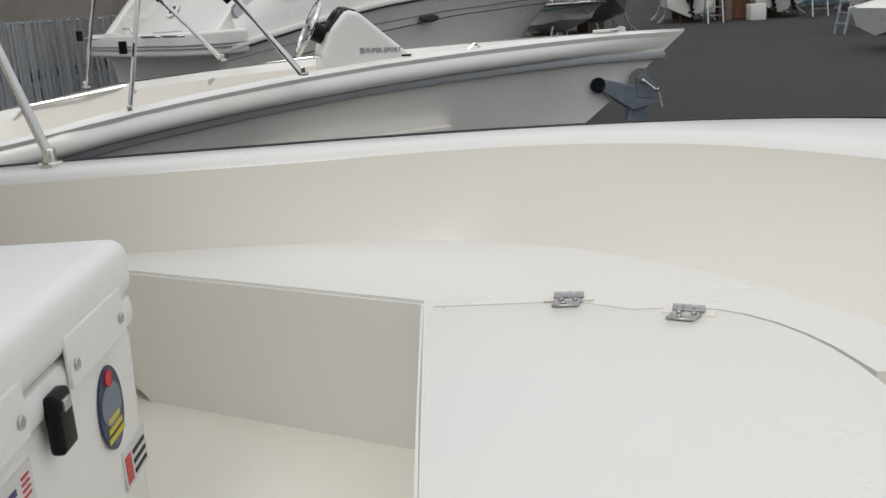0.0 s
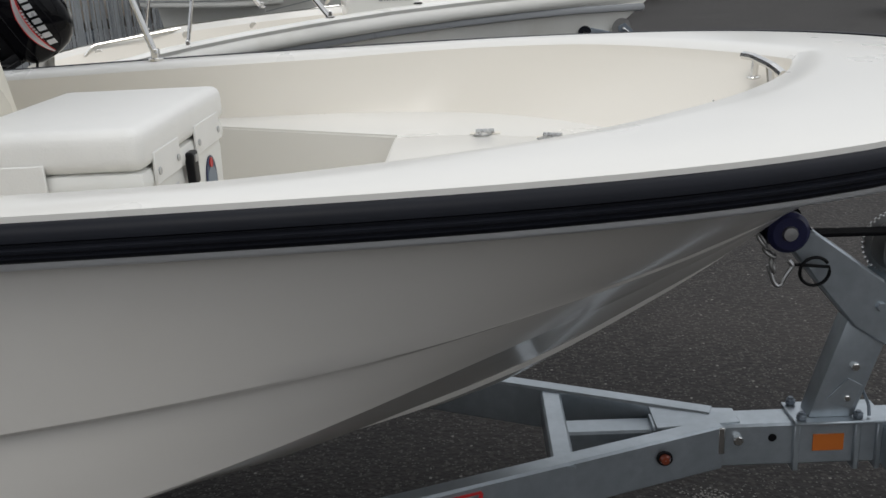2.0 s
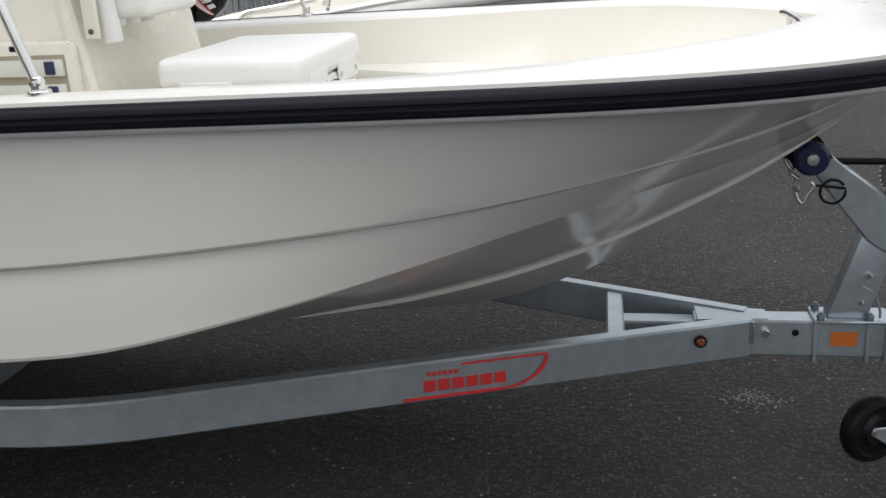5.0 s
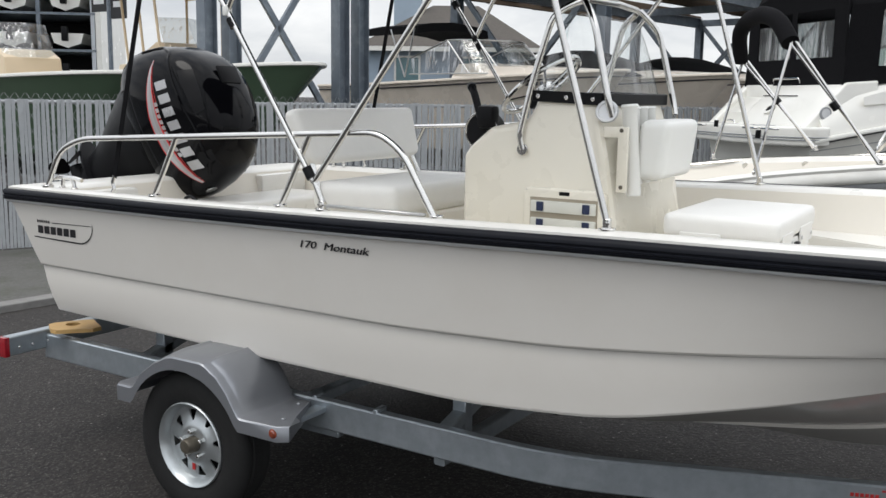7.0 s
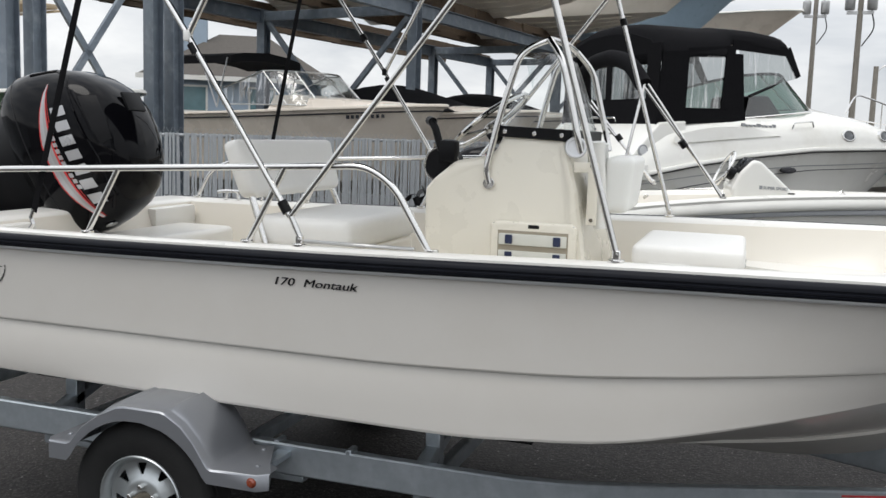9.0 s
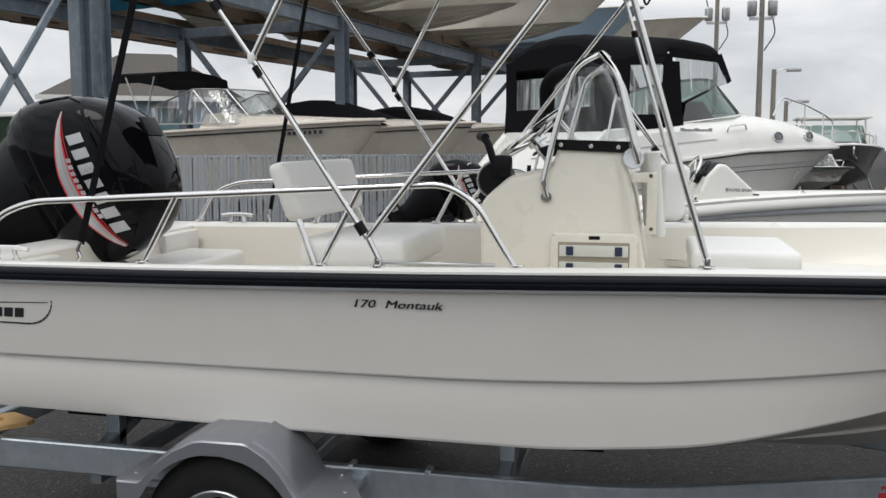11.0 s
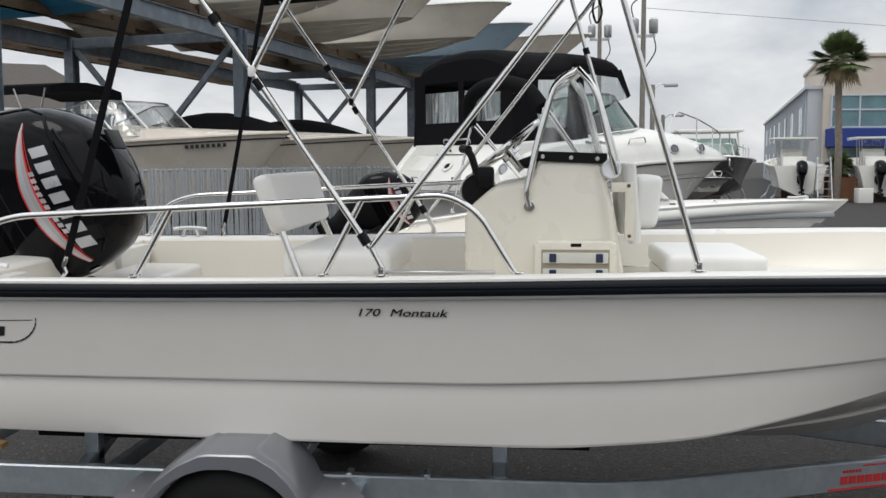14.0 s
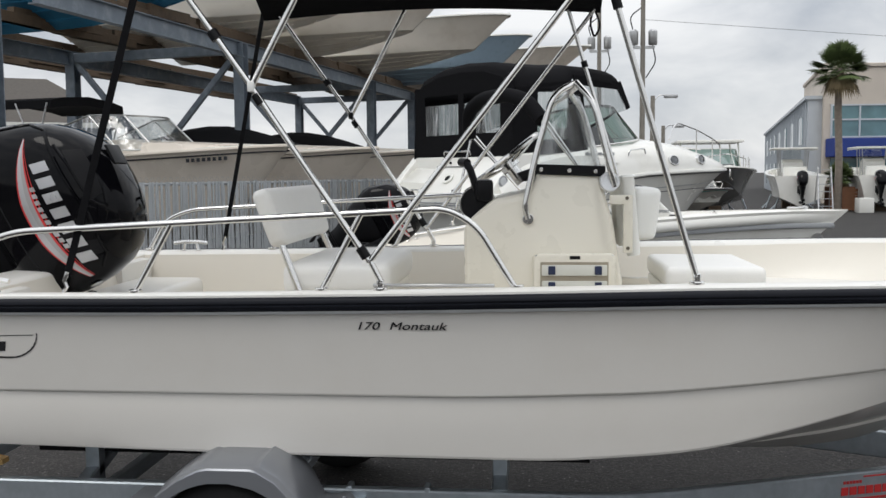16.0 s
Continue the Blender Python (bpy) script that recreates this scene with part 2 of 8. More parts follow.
def box(x0, x1, y0, y1, z0, z1, bevel=0.0, seg=2, bm=None, m=None):
    b = bmesh.new()
    bmesh.ops.create_cube(b, size=1)
    for v in b.verts:
        v.co = Vector(((x0 + x1) / 2 + v.co.x * (x1 - x0), (y0 + y1) / 2 + v.co.y * (y1 - y0), (z0 + z1) / 2 + v.co.z * (z1 - z0)))
    if bevel:
        bmesh.ops.bevel(b, geom=b.edges[:], offset=bevel, segments=seg, affect='EDGES', profile=0.6)
    if m is not None:
        b.transform(m)
    return merge(bm, b)


def merge(bm, b):
    if bm is None:
        return b
    me = bpy.data.meshes.new("tmp")
    b.to_mesh(me)
    b.free()
    bm.from_mesh(me)
    bpy.data.meshes.remove(me)
    return bm


def prism(profile, y0, y1, bevel=0.0, seg=2, bm=None, m=None):
    """A profile of (x, z) drawn out from y0 to y1."""
    b = bmesh.new()
    a = [b.verts.new((x, y0, z)) for x, z in profile]
    c = [b.verts.new((x, y1, z)) for x, z in profile]
    n = len(a)
    b.faces.new(a)
    b.faces.new(c[::-1])
    for k in range(n):
        b.faces.new((a[k], a[(k + 1) % n], c[(k + 1) % n], c[k]))
    bmesh.ops.recalc_face_normals(b, faces=b.faces)
    if bevel:
        bmesh.ops.bevel(b, geom=b.edges[:], offset=bevel, segments=seg, affect='EDGES', profile=0.6)
    if m is not None:
        b.transform(m)
    return merge(bm, b)


def slab(outline, z0, z1, bevel=0.0, seg=2, bm=None, m=None):
    """An outline of (x, y) drawn up from z0 to z1."""
    b = prism([(x, y) for x, y in outline], -z1, -z0, bevel, seg)
    for v in b.verts:
        v.co = Vector((v.co.x, v.co.z, -v.co.y))
    if m is not None:
        b.transform(m)
    return merge(bm, b)


def rounded(points, r=0.08, n=5):
    """Round the inner corners of a path of points."""
    P = [Vector(p) for p in points]
    out = [P[0]]
    for a, b, c in zip(P, P[1:], P[2:]):
        d0, d1 = (a - b), (c - b)
        k = min(r, d0.length * 0.45, d1.length * 0.45)
        p0, p1 = b + d0.normalized() * k, b + d1.normalized() * k
        for i in range(n + 1):
            t = i / n
            out.append(p0 * (1 - t) ** 2 + b * 2 * t * (1 - t) + p1 * t * t)
    out.append(P[-1])
    return out


def tube(points, r, seg=10, bm=None, cap=True, radii=None):
    """A round bar along a path."""
    P = [Vector(p) for p in points]
    rings, up = [], None
    for i, p in enumerate(P):
        t = (P[min(i + 1, len(P) - 1)] - P[max(i - 1, 0)]).normalized()
        if up is None:
            up = t.orthogonal().normalized()
        up = (up - t * up.dot(t)).normalized()
        side = t.cross(up)
        rr = radii[i] if radii else r
        rings.append([p + (up * math.cos(2 * math.pi * k / seg) + side * math.sin(2 * math.pi * k / seg)) * rr for k in range(seg)])
    return loft(rings, closed=True, cap0=cap, cap1=cap, bm=bm)


def rect_bar(points, w, h, bm=None, bevel=0.006):
    """A box-section bar along a path, upright: w across, h high."""
    P = [Vector(p) for p in points]
    rings = []
    e = bevel
    sec = [(-w / 2 + e, -h / 2), (w / 2 - e, -h / 2), (w / 2, -h / 2 + e), (w / 2, h / 2 - e), (w / 2 - e, h / 2), (-w / 2 + e, h / 2), (-w / 2, h / 2 - e), (-w / 2, -h / 2 + e)]
    for i, p in enumerate(P):
        t = (P[min(i + 1, len(P) - 1)] - P[max(i - 1, 0)]).normalized()
        side = t.cross(Vector((0, 0, 1)))
        side = side.normalized() if side.length > 1e-4 else Vector((0, 1, 0))
        up = side.cross(t).normalized()
        k = 1.0
        if 0 < i < len(P) - 1:
            a, b = (P[i] - P[i - 1]).normalized(), (P[i + 1] - P[i]).normalized()
            k = 1 / max(0.5, math.cos(a.angle(b) / 2))
        rings.append([p + side * u * k + up * v for u, v in sec])
    return loft(rings, closed=True, cap0=True, cap1=True, bm=bm)


def lathe(profile, seg=32, axis='Z', at=(0, 0, 0), bm=None):
    """Points of (radius, height) turned round an axis."""
    rings = []
    for k in range(seg):
        a = 2 * math.pi * k / seg
        ring = []
        for r, h in profile:
            u, v = r * math.cos(a), r * math.sin(a)
            p = {'Z': (u, v, h), 'Y': (u, h, v), 'X': (h, u, v)}[axis]
            ring.append(Vector(p) + Vector(at))
        rings.append(ring)
    return loft(rings, wrap=True, bm=bm)


def disc(r, t, axis, at, seg=20, bm=None):
    return lathe([(0.0001, -t / 2), (r - 0.002, -t / 2), (r, -t / 2 + 0.002), (r, t / 2 - 0.002), (r - 0.002, t / 2), (0.0001, t / 2)], seg, axis, at, bm)


def lettering(name, text, size, m, material, parent=None, label="", depth=0.001, shear=0.0, bold=0.0, align='LEFT'):
    """Raised letters in the built-in font, as a mesh at the pose m (letters lie in its xy plane)."""
    cu = bpy.data.curves.new(name, 'FONT')
    cu.body, cu.size, cu.extrude, cu.shear, cu.offset, cu.align_x = text, size, depth, shear, bold, align
    cu.resolution_u = 3
    tmp = bpy.data.objects.new(name, cu)
    scene.collection.objects.link(tmp)
    bpy.context.view_layer.update()
    me = bpy.data.meshes.new_from_object(tmp.evaluated_get(bpy.context.evaluated_depsgraph_get()))
    bpy.data.objects.remove(tmp)
    bpy.data.curves.remove(cu)
    me.transform(m)
    me.materials.clear()
    me.materials.append(material)
    ob = new(name, me)
    if parent is not None:
        ob.parent = parent
    if label:
        tagged(ob, label)
    return ob


def lerp_table(x, table):
    """Smooth reading of a short table of (x, value)."""
    if x <= table[0][0]:
        return table[0][1]
    for (x0, v0), (x1, v1) in zip(table, table[1:]):
        if x <= x1:
            t = (x - x0) / (x1 - x0)
            return v0 + (v1 - v0) * t
    return table[-1][1]


def soft_table(x, table, w=0.12):
    return sum(lerp_table(x + d * w, table) for d in (-1, -0.5, 0, 0.5, 1)) / 5


# ---- ground ----
def ground_sheet():
    bm = bmesh.new()
    bmesh.ops.create_grid(bm, x_segments=2, y_segments=2, size=1500)
    ob = part("ground", bm, ASPHALT)
    tagged(ob, "dark worn asphalt of the boat yard", "ground", kind="structure")
    b = bmesh.new()
    rng = random.Random(3)
    for k in range(230):
        cx, cy = 1.74 + rng.gauss(0, 0.055), 0.34 + rng.gauss(0, 0.035)
        r, up = rng.uniform(0.0015, 0.006), rng.uniform(0.001, 0.003)
        ring = [b.verts.new((cx + r * (0.6 + 0.6 * rng.random()) * math.cos(a), cy + r * (0.6 + 0.6 * rng.random()) * math.sin(a), 0.002)) for a in [2 * math.pi * i / 6 for i in range(6)]]
        tip = b.verts.new((cx, cy, 0.002 + up))
        for q in range(6):
            b.faces.new((ring[q], ring[(q + 1) % 6], tip))
    tagged(part("crushed_grit", b, mat("pale_grit", (0.23, 0.22, 0.205), 0.9, var=0.5, scale=60)), "pale crushed grit scattered on the asphalt", "grit", kind="stuff")


ground_sheet()

# ---- the main boat ----
boat = thing("motor_boat", "cream fibreglass centre console boat with black rub rail on a trailer", "boat", at=pose(-0.6, 0, 0.45))
BI = boat.matrix_basis.inverted()
HEEL = 0.35


def bpart(name, bm, material, parent=None, label="", smooth=40):
    """A part given in world places, hung under the boat or one of its parts."""
    if parent is None:
        bm.transform(BI)
        parent = boat
    else:
        bm.transform(BI)
    return part(name, bm, material, parent, label, smooth)


SHEER = [(-3.2, 1.290), (-2.0, 1.297), (-1.0, 1.312), (0.0, 1.335), (0.8, 1.347), (1.5, 1.354), (2.3, 1.368)]
KNUCKLE = [(-3.2, 0.915), (-0.8, 0.915), (-0.16, 0.94), (0.24, 0.98), (0.72, 1.035), (0.94, 1.062), (1.16, 1.095), (1.5, 1.145), (1.9, 1.23), (2.2, 1.30)]
CHINE = [(-3.2, 0.70), (-1.6, 0.675), (-0.5, 0.672), (0.0, 0.715), (0.3, 0.79), (0.55, 0.853), (0.81, 0.92), (1.05, 0.98), (1.4, 1.035), (1.7, 1.07), (2.0, 1.14)]
KEEL = [(-3.2, 0.47), (0.3, 0.452), (0.62, 0.458), (0.9, 0.503), (1.13, 0.59), (1.3, 0.685), (1.47, 0.785), (1.63, 0.89), (1.73, 0.965), (1.95, 1.15)]


def z_sheer(x):
    return soft_table(x, SHEER)


def half_sheer(x):
    u = max(0.0, (x - 0.1) / 2.1)
    aft = 1.0 - 0.012 * max(0.0, -x - 0.5)
    return 1.035 * aft * max(0.0, 1 - min(1, u) ** 4.1) ** 0.5


def half_inner(x):
    u = max(0.0, (x - 0.0) / 1.8)
    return 0.905 * max(0.0, 1 - min(1, u) ** 4.4) ** 0.85


def half_knuckle(x):
    u = max(0.0, x / 2.07)
    return 0.985 * max(0.0, 1 - min(1, u) ** 2.6) ** 0.75 * (1.0 - 0.012 * max(0.0, -x - 0.5))


def half_chine(x):
    u = max(0.0, (x - 0.05) / 1.89)
    return 0.955 * max(0.0, 1 - min(1, u) ** 2.3) * (1.0 - 0.012 * max(0.0, -x - 0.5))


def hull_half(x, z):
    """Half breadth of the hull at a place along it and a height."""
    zk, zc, zn, zs = soft_table(x, KEEL, 0.08), soft_table(x, CHINE), soft_table(x, KNUCKLE), z_sheer(x)
    if z <= zc:
        return half_chine(x) * max(0.0, min(1.0, (z - zk) / max(0.01, zc - zk)))
    if z <= zn:
        return half_chine(x) + (half_knuckle(x) - half_chine(x)) * (z - zc) / max(0.01, zn - zc)
    return half_knuckle(x) + (half_sheer(x) - half_knuckle(x)) * min(1.0, (z - zn) / max(0.01, zs - zn))


def hull_rings():
    rings = []
    N = 64
    for i in range(N + 1):
        u = math.sin(math.pi / 2 * (i / N) ** 0.9)
        xs, xn, xc, xk = -3.10 + 5.30 * u, -2.93 + 4.99 * u, -2.845 + 4.775 * u, -2.80 + 4.60 * u
        hs, hn, hc = half_sheer(xs), half_knuckle(xn), half_chine(xc)
        zs, zn, zc, zk = z_sheer(xs) - 0.045, soft_table(xn, KNUCKLE), soft_table(xc, CHINE), soft_table(xk, KEEL, 0.08)
        step = 0.016 * min(1, (1 - u) * 6)
        half = [(xk, 0.0, zk)]
        # strake, then a flatter run out to the chine
        xm, hm = xk + (xc - xk) * 0.5, hc * 0.47
        zm = zk + (zc - zk) * 0.46
        half.append((xk + (xm - xk) * 0.5, hm * 0.5, zk + (zm - zk) * 0.47))
        half.append((xm, hm, zm))
        lip = 0.022 * min(1, (1 - u) * 8)
        half.append((xm, hm + lip, zm - 0.002))
        half.append((xm, hm + lip + 0.004, zm + 0.012))
        half.append((xm + (xc - xm) * 0.6, hm + (hc - hm) * 0.6, zm + (zc - zm) * 0.52))
        half.append((xc, hc, zc))
        half.append((xc + (xn - xc) * 0.04, hc + (hn - hc) * 0.06 + 0.002, zc + (zn - zc) * 0.04))
        for t in (0.3, 0.6, 0.9):
            half.append((xc + (xn - xc) * t, hc + (hn - step - hc) * t + 0.012 * math.sin(math.pi * t) * (1 - u), zc + (zn - zc) * t))
        half.append((xn, hn - step, zn - 0.006))
        half.append((xn, hn - step * 0.3, zn - 0.001))
        half.append((xn, hn, zn + 0.006))
        for t in (0.15, 0.4, 0.7, 1.0):
            half.append((xn + (xs - xn) * t, hn + (hs - 0.012 - hn) * t - 0.012 * math.sin(math.pi * t) * (u ** 2), zn + (zs - zn) * t))
        ring = [(x, -y, z) for x, y, z in half[::-1]] + [(x, y, z) for x, y, z in half[1:]]
        rings.append(ring)
    return rings


def build_hull():
    bm = loft(hull_rings(), cap0=True)
    hull = bpart("hull", bm, GEL, smooth=14)
    # gunwale cap and liner
    N = 60
    plan = []
    for i in range(8):
        plan.append((0.0, i / 8))
    for i in range(N + 1):
        plan.append((math.sin(math.pi / 2 * (i / N) ** 0.9), 1.0))

    def loop(which, dz, z_abs=None, inset=0.0, bow=0.0):
        pts = []
        for u, s in plan:
            if which == "outer":
                x = -3.10 + 0.012 + (5.30 - 0.024) * u
                h = max(0.0, half_sheer(min(x, 2.2)) - 0.004) if u < 1 else 0.0
            else:
                x0, x1 = -2.86 + inset, 1.80 - inset - bow
                x = x0 + (x1 - x0) * u
                h = max(0.0, half_inner(x / x1 * 1.80 if x > 0 else x) - inset) if u < 1 else 0.0
            h *= s
            crown = 0.022 * min(1.0, max(0.0, (x - 0.6) / 0.8)) if which == "inner" else 0.0
            z = z_abs if z_abs is not None else z_sheer(x) + dz + crown
            pts.append((x, h, z))
        return [(x, -y, z) for x, y, z in pts[::-1]] + [(x, y, z) for x, y, z in pts[1:]]

    rings = [loop("outer", -0.03), loop("outer", -0.009), loop("outer", -0.002)]
    # top, blended between outer and inner
    a, b = loop("outer", 0.0), loop("inner", 0.0)
    for t, dz in ((0.1, 0.004), (0.5, 0.006), (0.85, 0.002)):
        rings.append([tuple(p[k] + (q[k] - p[k]) * t + (dz if k == 2 else 0) for k in range(3)) for p, q in zip(a, b)])
    rings.append(loop("inner", -0.004))
    rings.append(loop("inner", -0.018, inset=0.012))
    rings.append(loop("inner", -0.05, inset=0.018))
    cap = bpart("gunwale_cap", loft(rings[:8]), DECK, smooth=50)

    def low(z, inset, room):
        """A lower ring of the liner, kept inside the hull and under the bow deck."""
        out = []
        for x, y, _ in loop("inner", 0, z, inset=inset, bow=0.17):
            h = abs(y)
            if x > -0.4:
                h = min(h, max(0.0, half_chine(x) - room), 0.86 - 0.44 * max(0.0, x))
            zz = z if x < 0.86 else max(z, 1.12)
            if x >= 0.86:
                h = min(abs(y), max(0.0, hull_half(x, 1.08) - 0.07))
            out.append((x, math.copysign(h, y), zz))
        return out

    rings2 = [rings[7], rings[8], loop("inner", 0, 1.15, inset=0.045, bow=0.16), low(0.93, 0.065, 0.02), low(0.88, 0.075, 0.04), low(0.862, 0.10, 0.07)]
    last = rings2[-1]
    bm = loft(rings2)
    n = len(last) // 2
    bm2 = loft([[last[n - k], last[n + k]] for k in range(1, n + 1)])
    merge(bm, bm2)
    bmesh.ops.remove_doubles(bm, verts=bm.verts, dist=0.0004)
    bpart("liner", bm, LINER, label="cream moulded inner liner and cockpit floor", smooth=50)
    return hull


hull = build_hull()


def sheer_sweep(profile, x0=-3.10, name="rub_rail", material=RUBBER, label=""):
    """A strip along the sheer: profile of (outward, up)."""
    rings = []
    N = 110
    pts = []
    for i in range(N + 1):
        u = math.sin(math.pi / 2 * (i / N) ** 0.9)
        x = x0 + (2.2 - x0) * u
        pts.append(Vector((x, -half_sheer(x), z_sheer(x))))
    full = pts + [Vector((p.x, -p.y, p.z)) for p in pts[-2::-1]]
    # across the transom corner
    for i, p in enumerate(full):
        t = full[min(i + 1, len(full) - 1)] - full[max(i - 1, 0)]
        out = Vector((t.y, -t.x, 0)).normalized()
        port = 0.017 * min(1.0, max(0.0, p.y / 0.3))
        rings.append([p + out * o + Vector((0, 0, v + port)) for o, v in profile])
    return bpart(name, loft(rings, closed=True, cap0=True, cap1=True), material, label=label, smooth=50)


sheer_sweep([(-0.012, -0.012), (0.0, -0.010), (0.012, -0.013), (0.019, -0.022), (0.020, -0.032), (0.015, -0.035), (0.015, -0.039), (0.021, -0.042),
             (0.021, -0.046), (0.016, -0.048), (0.016, -0.051), (0.020, -0.053), (0.018, -0.058), (0.010, -0.062), (-0.012, -0.062)],
            label="black rubber rub rail with ribs")
sheer_sweep([(-0.02, -0.056), (0.010, -0.0622), (0.009, -0.069), (0.0, -0.075), (-0.02, -0.075)], name="rail_bead", material=SILVER, label="thin pale bead below the rub rail")


def casting_deck():
    Z = 1.153
    edge = [(0.833, 0.0), (0.833, 0.41), (0.235, 0.712), (0.0, 0.80), (-0.1, 0.855), (-0.2, 0.885)]
    for i in range(1, 19):
        x = -0.2 + 1.87 * math.sin(math.pi / 2 * i / 19)
        edge.append((x, max(0.0, min(half_inner(min(1.8, x * 1.80 / 1.675 if x > 0 else x)) - 0.02, hull_half(x, 1.15) - 0.03))))
    edge.append((1.675, 0.0))
    loop = edge + [(x, -y) for x, y in edge[-2:0:-1]]
    # lid outline with a rounded fore end, and the wider opening that holds it, running on into the anchor slot
    def outline(grow):
        g = grow
        pts = [(0.842 + 4 * g, -0.39 - g), (1.0, -0.425 - g), (1.18, -0.402 - g)]
        for i in range(1, 16):
            a = -math.pi / 2 + math.pi * i / 16
            pts.append((1.21 + (0.222 + 2 * g) * max(0.0, math.cos(a)) ** 0.86, -0.03 + ((0.335 if a > 0 else 0.372) + g) * math.sin(a)))
        pts += [(1.18, 0.302 + g), (1.09, 0.36 + g), (0.842 + 4 * g, 0.375 + g)]
        return pts
    hole = outline(0.0035)
    k = max(i for i, p in enumerate(hole) if p[1] < -0.09 and p[0] > 1.2) + 1
    k2 = min(i for i, p in enumerate(hole) if p[1] > 0.01 and p[0] > 1.2 and i > k)
    hole = hole[:k] + [(1.436, -0.092), (1.585, -0.082), (1.605, -0.05), (1.60, -0.02), (1.58, -0.004), (1.44, 0.01)] + hole[k2:]
    bm = bmesh.new()
    top = [bm.verts.new((x, y, Z)) for x, y in loop]
    bot = [bm.verts.new((x, y, 0.862)) if x < 0.84 and abs(y) < 0.8 else bm.verts.new((x, math.copysign(min(abs(y), max(0.0, hull_half(x, 1.12) - 0.05)), y), 1.118)) for x, y in loop]
    oe = [bm.edges.new((top[k], top[(k + 1) % len(top)])) for k in range(len(top))]
    n = len(hole)
    ht = [bm.verts.new((x, y, Z)) for x, y in hole]
    hb = [bm.verts.new((x, y, Z - 0.055)) for x, y in hole]
    he = [bm.edges.new((ht[k], ht[(k + 1) % n])) for k in range(n)]
    bmesh.ops.triangle_fill(bm, edges=oe + he, use_beauty=True)
    for k in range(len(loop)):
        bm.faces.new((top[k], top[(k + 1) % len(top)], bot[(k + 1) % len(top)], bot[k]))
    for k in range(n):
        bm.faces.new((ht[k], ht[(k + 1) % n], hb[(k + 1) % n], hb[k]))
    bm.faces.new(hb)
    sharp = [e for e in bm.edges if e.verts[0] in top and e.verts[1] in top and len(e.link_faces) == 2 and e.calc_face_angle(0) > 1.0]
    bmesh.ops.bevel(bm, geom=sharp, offset=0.006, segments=2, affect='EDGES')
    deck = bpart("casting_deck", bm, DECK, label="raised bow casting deck with side shelves")
    deck.data.materials.append(LINER)
    for p in deck.data.polygons:
        if abs(p.normal.z) < 0.5 and p.center.x < 0.86 and min(deck.data.vertices[v].co.z for v in p.vertices) < 1.10:
            p.material_index = 1
    b = slab(outline(0.0), Z - 0.03, Z + 0.001, 0.004, 2)
    hatch = bpart("hatch", b, DECK, label="hinged hatch lid in the casting deck")
    for hx, hy, rot in ((1.085, 0.372, 6), (1.262, 0.272, 24)):
        mm = pose(hx, hy, Z + 0.002, 0, 0, -rot) @ Matrix.Scale(0.84, 4)
        r = box(-0.05, 0.05, -0.014, 0.016, -0.002, 0.0015, 0.001, 1, m=mm)
        bpart("hinge_bed", r, LINER)
        h = slab([(-0.028, -0.005), (0.028, -0.005), (0.016, -0.052), (-0.036, -0.052)], 0.0, 0.005, 0.0015, 1, m=mm)
        slab([(-0.03, 0.004), (0.03, 0.004), (0.03, 0.014), (-0.03, 0.014)], 0.0, 0.004, 0.001, 1, bm=h, m=mm)
        for x0 in (-0.030, -0.010, 0.011):
            tube([mm @ Vector((x0, 0, 0.007)), mm @ Vector((x0 + 0.019, 0, 0.007))], 0.0065, 8, bm=h)
        for sx, sy in ((-0.016, -0.02), (0.012, -0.02), (-0.012, -0.04)):
            disc(0.005, 0.003, 'Z', tuple(mm @ Vector((sx, sy, 0.006))), 8, bm=h)
        bpart("hinge", h, HINGE, label="stainless steel hatch hinge")
    f = disc(0.011, 0.004, 'Z', (0.989, -0.405, Z + 0.002), 14)
    disc(0.006, 0.004, 'Z', (0.989, -0.405, Z + 0.005), 10, bm=f)
    bpart("deck_fitting", f, STEEL)
    # ring and post in the anchor slot
    zb = Z - 0.05
    bpart("anchor_ring", tube([Vector((1.515, -0.05, zb + 0.034)) + Vector((0.030 * math.cos(a), 0.006 * math.sin(a), 0.030 * math.sin(a))) for a in [2 * math.pi * k / 20 for k in range(21)]], 0.0085, 10), STEEL, label="polished anchor ring in the bow slot")
    bpart("slot_post", lathe([(0.001, 0.075), (0.02, 0.073), (0.024, 0.06), (0.014, 0.045), (0.014, 0.0)], 16, 'Z', (1.582, -0.04, zb)), STEEL)
    for x, y in ((1.60, 0.16), (1.63, 0.07)):
        bpart("liner_screw", disc(0.006, 0.004, 'X', (x, y, 1.262 if y < 0.1 else Z + 0.012), 8), STEEL)


casting_deck()


